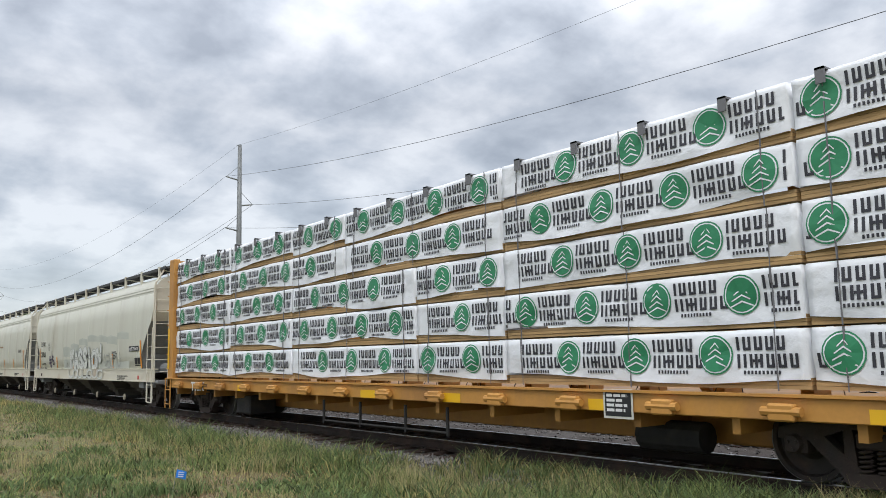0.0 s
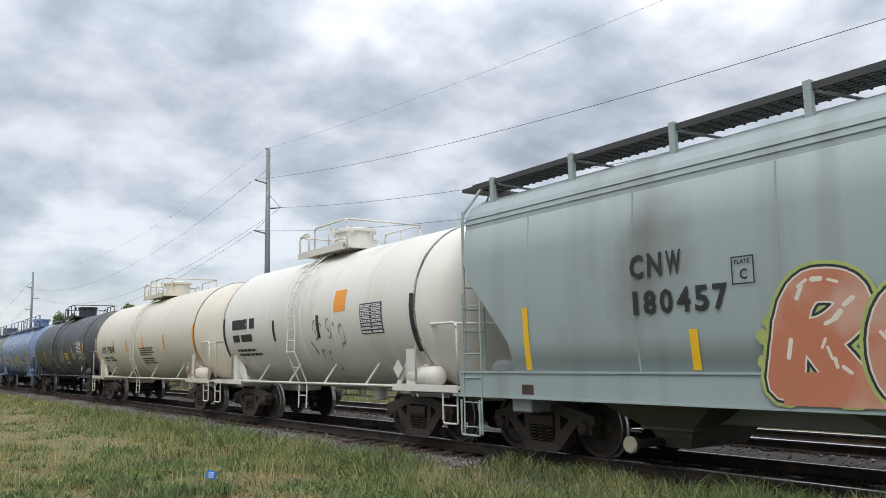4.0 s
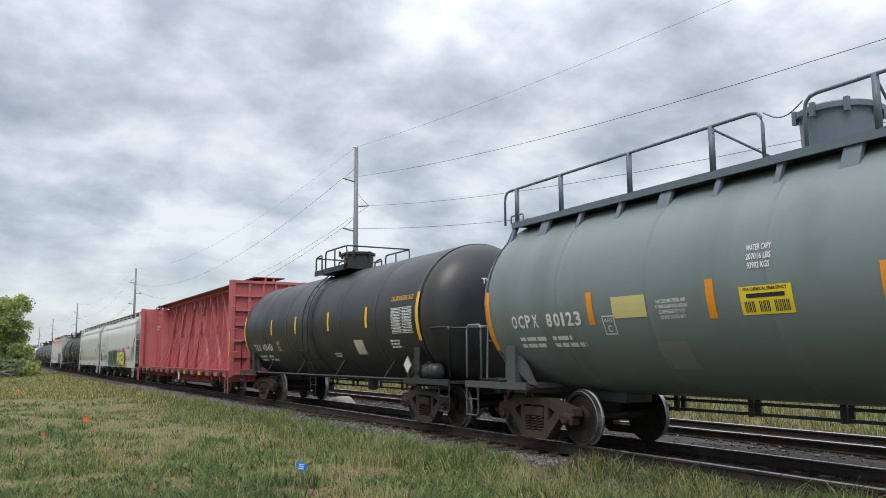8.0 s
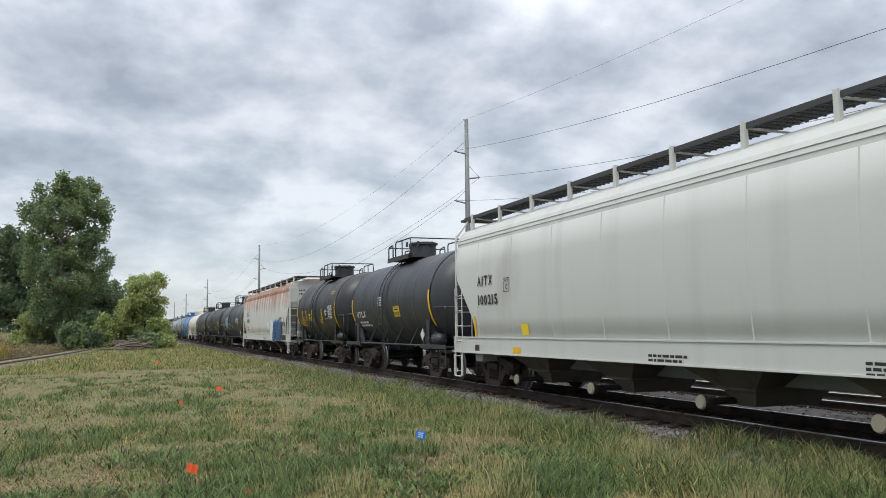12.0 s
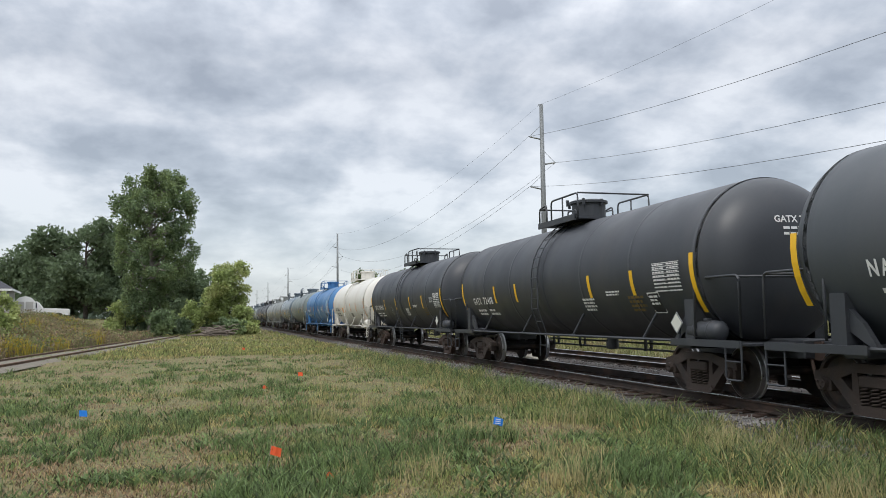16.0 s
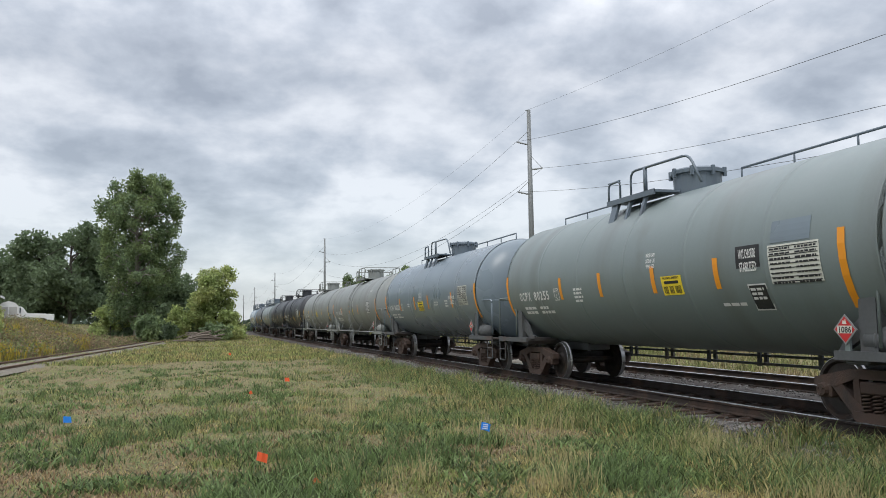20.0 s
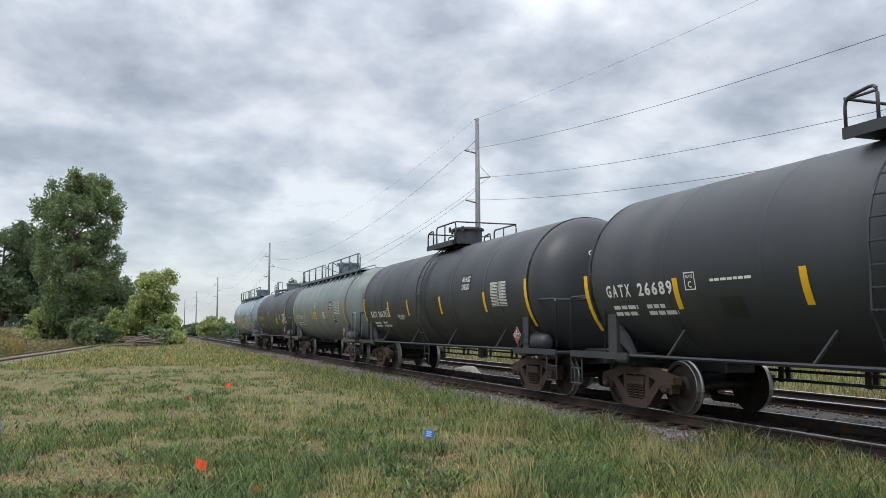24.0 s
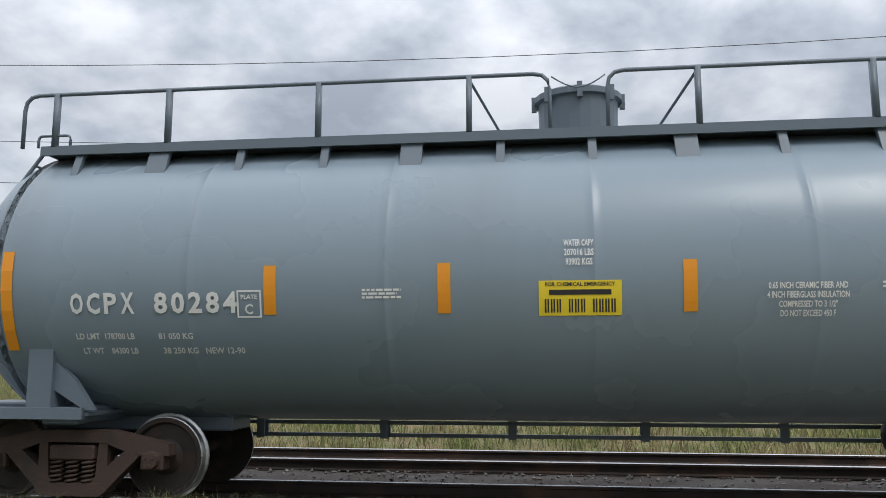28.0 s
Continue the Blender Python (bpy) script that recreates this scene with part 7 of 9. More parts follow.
last = tank_car(483.85, 495.15, grey_slate, "slate grey pressure tank car, the last of the train", 1.62, 2.40, "walkway", None, "rusty", orange, [(0.004, 1.0), (0.237, 0.62), (0.381, 0.62), (0.572, 0.62), (0.757, 0.62), (0.986, 1.0)], "OCPX 80284", None, False, (0.456, 0.80, sign_yellow), (0.855, 1.07, 0.52),
                [("text", 0.476, 0.18, "WATER CAPY|207016 LBS|93902 KGS", 0.065, 0.29), ("text", 0.628, -0.26, "0.65 INCH CERAMIC FIBER AND|4 INCH FIBERGLASS INSULATION|COMPRESSED TO 3 1/2\"|DO NOT EXCEED 450 F", 0.06, 0.74), ("bars", 0.314, -0.22, 3, 0.40, 0.022), ("bars", 0.711, -0.20, 2, 0.50, 0.022), ("text", 0.064, -0.71, "LD LMT  178700 LB", 0.062, 0.66), ("text", 0.068, -0.86, "LT WT    84300 LB", 0.062, 0.62), ("text", 0.138, -0.71, "81 050 KG", 0.062, 0.38), ("text", 0.140, -0.86, "38 250 KG   NEW 12-90", 0.062, 0.90),
                      ("text", 0.765, 0.08, "VINYL CHLORIDE|STABILIZED", 0.12, 0.72), ("paint", 0.893, -1.00, 0.36, 0.20, zinc), ("black", 0.808, -0.76, "", 0.46, 0.085)], ("1086", red_ink), seed=42, rail=False, mark_w=1.0, mark_f=0.062, trim=walk_slate, mark_dz=0.02, plate_f=0.2154)

# ---- wrapped lumber on the yellow car ----
wrap_mat = mat("white lumber wrap", (0.78, 0.80, 0.83), 0.4, 0, 0.06, 1.5, 9, 0.7, (0.50, 0.52, 0.54), 0.12)
board_mat = mat("sawn lumber", (0.48, 0.31, 0.14), 0.7, 0, 0.15, 2.0, 25, 0.2, island=0.25, stretch=(1, 0.15, 1))
print_green = mat("green print", (0.03, 0.24, 0.11), 0.5, 0, 0.15, 2.5, 20)
print_black = mat("charcoal print", (0.035, 0.035, 0.045), 0.5, 0, 0.15, 2.5, 20)
strap_mat = mat("grey strap", (0.16, 0.16, 0.17), 0.6)
BUNDLES = []


def lumber_bundle(y0, length, z0, height, phase, rng):
    """One pack of boards under a printed plastic wrap that hangs loose at the bottom edge."""
    ob = tagged(new("lumber_bundle"), "pack of sawn lumber in printed white wrap", "lumber pack", "lumber packs on the flat car")
    x0, x1 = -1.40, -0.58
    bm = bmesh.new()
    for k in range(3):
        z = z0 + 0.015 + k * 0.042
        for j in range(max(2, int(length / 2.4))):
            n = max(2, int(length / 2.4))
            ya, yb = y0 + length * j / n, y0 + length * (j + 1) / n
            box(bm, x0 + rng.uniform(0, 0.012), x1, ya + 0.004, yb - 0.004, z, z + 0.038)
    part("boards", bm, board_mat, ob, "bare sawn boards below the wrap")
    n, m = int(length / 0.09), 12
    gx, gy, gz = [], [], []
    verts, faces = [], []
    edge = [z0 + 0.10 + 0.06 * noise.noise((0.7 * (y0 + length * i / n), phase, 1.3)) + 0.05 * math.sin(1.1 * (y0 + length * i / n) + phase) for i in range(n + 1)]
    def sx(y, z):
        k = noise.noise((y * 1.3, z * 2.1, phase)) * 0.035 + noise.noise((y * 3.2 + z * 3.5, z * 4.0, phase + 5)) * 0.022 + noise.noise((y * 8.0 - z * 5, z * 7.0, phase + 9)) * 0.008
        return x0 - 0.025 - k
    for i in range(n + 1):
        y = y0 + 0.01 + (length - 0.02) * i / n
        for j in range(m + 1):
            z = edge[i] + (z0 + height - edge[i]) * j / m
            verts.append((sx(y, z) + (0.02 if j == m else 0), y, z))
        verts.append((x1, y, z0 + height + 0.012 * noise.noise((y * 2, 0, phase))))
    w = m + 2
    for i in range(n):
        for j in range(m + 1):
            a = i * w + j
            faces.append((a, a + w, a + w + 1, a + 1))
    a = len(verts)
    for i, y in ((0, y0 + 0.01), (n, y0 + length - 0.01)):
        verts.append((x1, y, z0 + 0.1))
    faces.append(tuple([j for j in range(w)] + [a]))
    faces.append(tuple([a + 1] + [n * w + j for j in range(w - 1, -1, -1)]))
    link_mesh("wrap", verts, faces, wrap_mat, ob, "crumpled white plastic wrap", True)
    # print: green rounds, each followed by two rows of thin dark bars and a fine line, repeated along the wrap
    rounds, gap, inner, cuts, blocks, fine = [], [], [], [], [], []
    pitch = 1.16
    y = y0 + length + 1.2 - (phase * 0.37) % 1.16
    zm = z0 + 0.12 + (height - 0.12) * 0.50
    disc = np.arange(0, 6.28, 0.31416)
    def wedge(cy, r):
        return [[(cy, zm), (cy + r * math.cos(t0), zm + r * math.sin(t0)), (cy + r * math.cos(t0 + 0.3142), zm + r * math.sin(t0 + 0.3142))] for t0 in disc]
    def bar(out, ya, w, za, zb):
        if ya - w > y0 + 0.03 and ya < y0 + length - 0.03:
            out.append([(ya, za), (ya, zb), (ya - w, zb), (ya - w, za)])
    while y > y0 + 0.1:
        cy = y - 0.26
        if cy - 0.225 > y0 + 0.03 and cy + 0.225 < y0 + length - 0.03:
            rounds += wedge(cy, 0.225)
            gap += wedge(cy, 0.207)
            inner += wedge(cy, 0.192)
            for k in range(4):
                zz = zm - 0.10 + k * 0.070
                wd = 0.15 - k * 0.03
                cuts.append([(cy + wd, zz - 0.05), (cy + wd, zz - 0.034), (cy - 0.01, zz + 0.034), (cy - 0.01, zz + 0.014)])
                cuts.append([(cy - 0.01, zz + 0.014), (cy - 0.01, zz + 0.034), (cy - wd * 0.9, zz - 0.02), (cy - wd * 0.9, zz - 0.036)])
        # stems: one to three to a block
        for za, stems in ((zm + 0.045, (1, 2, 2, 2, 2)), (zm - 0.145, (1, 1, 3, 2, 2, 2))):
            yy = y - 0.53
            for n_s in stems:
                for q in range(n_s):
                    bar(blocks, yy - q * 0.062, 0.034, za, za + 0.150)
                    if q:
                        bar(blocks, yy - q * 0.062 + 0.028, 0.028, za + (0.0 if n_s == 2 else 0.06), za + (0.032 if n_s == 2 else 0.092))
                yy -= 0.062 * (n_s - 1) + 0.034 + 0.040
        for k in range(10):
            bar(fine, y - 0.60 - 0.045 * k, 0.026, zm - 0.215, zm - 0.175)
        y -= pitch
    def lay(name, fs, material, off):
        vs, out = [], []
        for f in fs:
            out.append(tuple(range(len(vs), len(vs) + len(f))))
            vs += [(sx(a, b) - off, a, b) for a, b in f]
        if vs:
            link_mesh(name, vs, out, material, ob)
    lay("printed_round", rounds, print_green, 0.010)
    lay("printed_ring_gap", gap, wrap_mat, 0.013)
    lay("printed_disc", inner, print_green, 0.016)
    lay("printed_branch", cuts, wrap_mat, 0.019)
    lay("printed_block", blocks, print_black, 0.010)
    lay("printed_bar", fine, print_black, 0.010)
    bm = bmesh.new()
    for k in range(max(2, int(length / 1.3))):
        yy = y0 + 0.35 + (length - 0.7) * k / max(1, int(length / 1.3) - 1)
        pts = [sx(yy, z0 + height * f) - 0.012 for f in (0.0, 0.25, 0.5, 0.75, 1.0)]
        for f, xa, xb in zip((0, 0.25, 0.5, 0.75), pts, pts[1:]):
            box(bm, min(xa, xb) - 0.002, max(xa, xb), yy - 0.006, yy + 0.006, z0 + height * f, z0 + height * (f + 0.25))
    part("strap", bm, strap_mat, ob)
    BUNDLES.append(ob)


rb = random.Random(77)
deck_z, tier = 1.03, 0.664
for t in range(5):
    y = -lumber_L + 0.42
    for l in ([2.02, 4.71, 2.31, 4.70, 3.44, 3.98] if t < 3 else [2.02, 4.71, 4.71, 2.30, 3.44, 3.98]):
        lumber_bundle(y + 0.02, l - 0.04, deck_z + t * tier, tier - 0.01, rb.uniform(0, 20), rb)
        y += l
# black edge guards under the straps along the top
for k in range(18):
    bm = bmesh.new()
    yy = -lumber_L + 0.9 + k * 1.16
    zt = deck_z + 5 * tier
    box(bm, -1.50, -1.30, yy - 0.05, yy + 0.05, zt - 0.01, zt + 0.015)
    box(bm, -1.50, -1.475, yy - 0.05, yy + 0.05, zt - 0.16, zt + 0.015)
    part("edge_guard", bm, strap_mat, lumber_car, "black strap edge guard")


# ================= the place =================
def smooth01(v):
    v = np.clip(v, 0, 1)
    return v * v * (3 - 2 * v)


def ground_z(x, y):
    """Height of the land: flat grass, a dip under the track bed, a bank behind the far track, rising weeds on the left."""
    x, y = np.asarray(x, float), np.asarray(y, float)
    z = 0.05 * np.sin(x * 0.9 + 1.3) * np.sin(y * 0.55) + 0.03 * np.sin(x * 2.3) * np.sin(y * 1.9 + 0.7)
    bed = smooth01((x - 6.6) / 1.0) * (1 - smooth01((x - 16.2) / 1.5))
    z = z * (1 - bed) - 0.22 * bed
    far = smooth01((x - 15.5) / 9.0)
    rise = smooth01((y - 34) / 22) * (1 - smooth01((x / np.maximum(y, 1.0) - 0.35) / 0.07))
    z = z + far * (0.25 + 2.3 * rise) + 0.9 * smooth01((x - 25) / 30) * (1 - rise)
    left = smooth01((-x - 9.0) / 5.0) * smooth01((y - 12) / 25)
    z = z + left * 0.95 + 0.85 * smooth01((-x - 9.5) / 5.0) * smooth01((y - 60) / 13)
    return z


BED = [(C1 - 2.75, -0.30), (C1 - 2.25, -0.10), (C1 - 1.6, 0.0), (C1 + 1.4, 0.045), ((C1 + C2) / 2, -0.03), (C2 - 1.4, 0.045), (C2 + 1.6, 0.045), (C2 + 2.3, -0.1), (C2 + 3.1, -0.32)]


def top_z(x, y):
    """The ground or the track bed, whichever lies higher."""
    return np.maximum(ground_z(x, y), np.interp(x, [p[0] for p in BED], [p[1] for p in BED], left=-9, right=-9))


def build_ground():
    def axis(marks):
        out = []
        for a, b, n in marks:
            out += list(np.linspace(a, b, n, endpoint=False))
        return np.array(out + [marks[-1][1]])
    xs = axis([(-2500, -300, 6), (-300, -60, 8), (-60, -16, 16), (-16, 30, 92), (30, 80, 16), (80, 300, 8), (300, 2500, 6)])
    ys = axis([(-2500, -300, 6), (-300, -30, 8), (-30, 0, 16), (0, 60, 110), (60, 130, 40), (130, 400, 14), (400, 3000, 8)])
    X, Y = np.meshgrid(xs, ys, indexing="ij")
    Z = ground_z(X, Y)
    v = np.stack([X, Y, Z], -1).reshape(-1, 3)
    ny = len(ys)
    i, j = np.meshgrid(np.arange(len(xs) - 1), np.arange(ny - 1), indexing="ij")
    a = (i * ny + j).ravel()
    f = np.stack([a, a + ny, a + ny + 1, a + 1], 1)
    ob = link_mesh("ground", v.tolist(), f.tolist(), ground_mat, None, "", True)
    tagged(ob, "rough mown meadow of green and straw-coloured grass", "ground", kind="structure")


build_ground()

# ---- track bed ----
def build_bed():
    prof = BED
    ys = np.concatenate([np.linspace(-120, -12, 20, endpoint=False), np.linspace(-12, 60, 200, endpoint=False), np.linspace(60, 700, 60)])
    rng = np.random.default_rng(5)
    fine = []
    for (xa, za), (xb, zb) in zip(prof, prof[1:]):
        n = max(1, int((xb - xa) / 0.3))
        fine += [(xa + (xb - xa) * k / n, za + (zb - za) * k / n) for k in range(n)]
    fine.append(prof[-1])
    v, f = [], []
    for y in ys:
        for k, (x, z) in enumerate(fine):
            v.append((x + rng.uniform(-0.06, 0.06), y, z + (rng.uniform(-0.02, 0.012) if 0 < k < len(fine) - 1 else 0)))
    n = len(fine)
    for i in range(len(ys) - 1):
        for k in range(n - 1):
            a = i * n + k
            f.append((a, a + 1, a + n + 1, a + n))
    tagged(link_mesh("ballast_bed", v, f, ballast_mat), "grey crushed-stone ballast bed under two tracks", "ballast", kind="structure")


build_bed()


def build_stones():
    """Loose ballast: thousands of small angular stones along the near shoulder and between the rails."""
    rng = np.random.default_rng(8)
    base = np.array([(1, 0, 0), (-0.8, 0.3, 0.1), (0, 1, 0.1), (0.1, -1, 0), (0, 0.1, 0.8), (0, 0, -0.7)], float)
    tris = np.array([(0, 2, 4), (2, 1, 4), (1, 3, 4), (3, 0, 4), (2, 0, 5), (1, 2, 5), (3, 1, 5), (0, 3, 5)])
    n1, n2 = 9000, 6000
    y = np.concatenate([6 + 50 * rng.random(n1) ** 1.3, -6 + 40 * rng.random(n2)])
    # a pale uneven strip outside the tie ends
    x = np.concatenate([C1 - 1.72 + 0.25 * np.sin(y[:n1] * 0.8) + 0.26 * rng.normal(size=n1), C1 + 0.8 + (C2 + 1.8 - C1 - 0.8) * rng.random(n2)])
    z = top_z(x, y)
    size = 0.016 + 0.024 * rng.random(len(x))
    P = base[None] * (0.6 + 0.8 * rng.random((len(x), 6, 1))) * size[:, None, None]
    ang = rng.random(len(x)) * 6.28
    c, s = np.cos(ang)[:, None], np.sin(ang)[:, None]
    V = np.stack([P[..., 0] * c - P[..., 1] * s + x[:, None], P[..., 0] * s + P[..., 1] * c + y[:, None], P[..., 2] + z[:, None] + 0.012], -1).reshape(-1, 3)
    F = (tris[None] + (np.arange(len(x)) * 6)[:, None, None]).reshape(-1, 3)
    ob = link_mesh("ballast_stones", V.tolist(), F.tolist(), stone_mat)
    tagged(ob, "loose grey and tan ballast stones", "ballast", kind="stuff")


build_stones()

RAILP = [(-0.075, 0.0), (-0.075, 0.012), (-0.012, 0.035), (-0.010, 0.125), (-0.036, 0.138), (-0.036, 0.168), (-0.028, 0.176),
         (0.028, 0.176), (0.036, 0.168), (0.036, 0.138), (0.010, 0.125), (0.012, 0.035), (0.075, 0.012), (0.075, 0.0)]


def rail_along(pts, z_top, parent, rusty=False):
    v, f = [], []
    n = len(RAILP)
    for i, (x, y) in enumerate(pts):
        xa, ya = pts[max(i - 1, 0)]
        xb, yb = pts[min(i + 1, len(pts) - 1)]
        d = math.hypot(xb - xa, yb - ya)
        nx, ny = (yb - ya) / d, -(xb - xa) / d
        v += [(x + nx * u, y + ny * u, z_top - 0.176 + w) for u, w in RAILP]
    for i in range(len(pts) - 1):
        for k in range(n - 1):
            a = i * n + k
            f.append((a, a + 1, a + n + 1, a + n))
    ob = link_mesh("rail", v, f, siding_rail if rusty else rail_web, parent)
    if not rusty:
        ob.data.materials.append(rail_top)
        for p in ob.data.polygons:
            p.material_index = 1 if p.index % (n - 1) in (5, 6, 7) else 0
    return ob


TIE = None


def tie_mesh():
    bm = bmesh.new()
    box(bm, -1.28, 1.28, -0.115, 0.115, -0.14, 0.0, 0.012)
    return mesh_only("tie", bm, [tie_mat])


PLATE_BM = bmesh.new()
for px in (-0.752, 0.752):
    box(PLATE_BM, px - 0.17, px + 0.17, -0.10, 0.10, 0.0, 0.022)
    for qx in (-0.10, 0.10):
        for qy in (-0.06, 0.06):
            box(PLATE_BM, px + qx - 0.012, px + qx + 0.012, qy - 0.012, qy + 0.012, 0.02, 0.05)
PLATE_ME = mesh_only("tie_plate", PLATE_BM, [steel_rusty])
TRACKS = []
for c, nm in ((C1, "near"), (C2, "far")):
    tr = tagged(new("railway_track"), "main line track with dark rails on worn wooden ties", "railway track", "railway tracks", "structure")
    TRACKS.append(tr)
    for s in (-1, 1):
        rail_along([(c + s * 0.752, y) for y in (-120, 0, 60, 150, 700)], RAIL, tr)

# a rusty siding that bends away under the weeds on the left
SID = [(-8.9, 8), (-8.8, 16), (-8.55, 24), (-8.1, 31), (-7.5, 39), (-6.7, 49), (-5.75, 59), (-4.9, 69), (-4.2, 80)]
siding = tagged(new("siding_track"), "rusty disused siding sunk in gravel and weeds", "railway track", "railway tracks", "structure")
for s in (-0.72, 0.72):
    rail_along([(x + s, y) for x, y in SID], 0.22, siding, True)


def build_siding_bed():
    v, f = [], []
    for x, y in SID:
        for dx, dz in ((-1.5, 0.0), (-0.9, 0.12), (0.0, 0.13), (0.9, 0.12), (1.35, 0.02)):
            v.append((x + dx, y, dz))
    for i in range(len(SID) - 1):
        for k in range(4):
            a = i * 5 + k
            f.append((a, a + 1, a + 6, a + 5))
    gravel = mat("pale siding gravel", (0.205, 0.18, 0.14), 0.95, 0, 0.25, 3, 30, 0.8, (0.12, 0.13, 0.06), 0.3)
    tagged(link_mesh("siding_bed", v, f, gravel), "pale gravel strip between the rusty rails", "gravel", kind="structure")


build_siding_bed()

# pale sack lying between the tracks
bm = bmesh.new()
bmesh.ops.create_icosphere(bm, subdivisions=3, radius=0.5)
for v in bm.verts:
    k = 1 + 0.25 * noise.noise(v.co * 3)
    v.co = Vector((v.co.x * 0.9 * k, v.co.y * 1.5 * k, max(-0.05, v.co.z * 0.5 * k)))
sack_mat = mat("pale sack", (0.52, 0.47, 0.38), 0.9, 0, 0.2, 4, 30, 0.4, (0.25, 0.2, 0.15), 0.3)
me = mesh_only("dumped_sack", bm, [sack_mat], True)
sack = new("dumped_sack", me)
sack.matrix_basis = pose(11.5, 28.2, 0.02)
tagged(sack, "pale torn sack dumped between the tracks", "sack")

# ---- power line ----
POLES = [(27.8, -71.4, 20.4), (27.8, 65.4, 20.4), (26.2, 181.0, 20.6), (26.6, 318.0, 21.2), (26.5, 445.0, 21.0), (26.5, 570.0, 21.0)]


def power_pole(x, y, h):
    z0 = float(ground_z(x, y)) - 0.1
    top = EYE + h - 1.65
    ob = tagged(new("power_pole"), "grey tapered power pole with braced side arms", "power pole", "power line poles")
    ob.matrix_basis = pose(x, y, 0)
    bm = bmesh.new()
    tube(bm, [(0, 0, z0), (0, 0, (z0 + top) / 2), (0, 0, top)], 0.30, 12, 0.17)
    part("mast", bm, pole_mat, ob, smooth=True)
    ends = [(-0.15, top - 0.03)]
    for dx, dz in ((-1, 3.2), (1, 5.45), (-1, 7.7)):
        bm = bmesh.new()
        z = top - dz
        tube(bm, [(0, 0, z), (dx * 1.25, 0, z + 0.22)], 0.075, 8, 0.05)
        tube(bm, [(dx * 1.2, 0, z + 0.22), (0, 0, z + 1.35)], 0.022, 6)
        arm = part("arm", bm, pole_mat, ob)
        bm = bmesh.new()
        lathe(bm, [(0.55 + 0.1 * k, 0.085 if k % 2 else 0.05) for k in range(7)], "X", 10)
        bm2 = bm
        for v in bm2.verts:
            v.co = Vector((v.co.x * dx, v.co.y, v.co.z + z + 0.22 * abs(v.co.x) / 1.25))
        part("insulator", bm2, zinc, arm)
        ends.append((dx * 1.28, z + 0.22))
    bm = bmesh.new()
    tube(bm, [(-0.3, 0, top - 0.05), (0.1, 0, top - 0.05)], 0.04, 6)
    part("cap_bracket", bm, pole_mat, ob)
    return ends


ENDS = [power_pole(*p) for p in POLES]
for k in range(4):
    bm = bmesh.new()
    pts = []
    for (p, e), (p2, e2) in zip(zip(POLES, ENDS), list(zip(POLES, ENDS))[1:]):
        a, b = Vector((p[0] + e[k][0], p[1], e[k][1])), Vector((p2[0] + e2[k][0], p2[1], e2[k][1]))
        sag = (3.75 if k == 0 else 5.3) if p is POLES[0] else (2.9 if k == 0 else 4.1)
        for i in range(28):
            f = i / 28
            q = a.lerp(b, f)
            q.z -= sag * 4 * f * (1 - f)
            pts.append(q)
    pts.append(b)
    tube(bm, pts, 0.013 if k else 0.007, 5)
    me = mesh_only("power_line", bm, [wire_mat])
    tagged(new("power_line", me), "thin sagging overhead wire", "wire", "overhead wires")


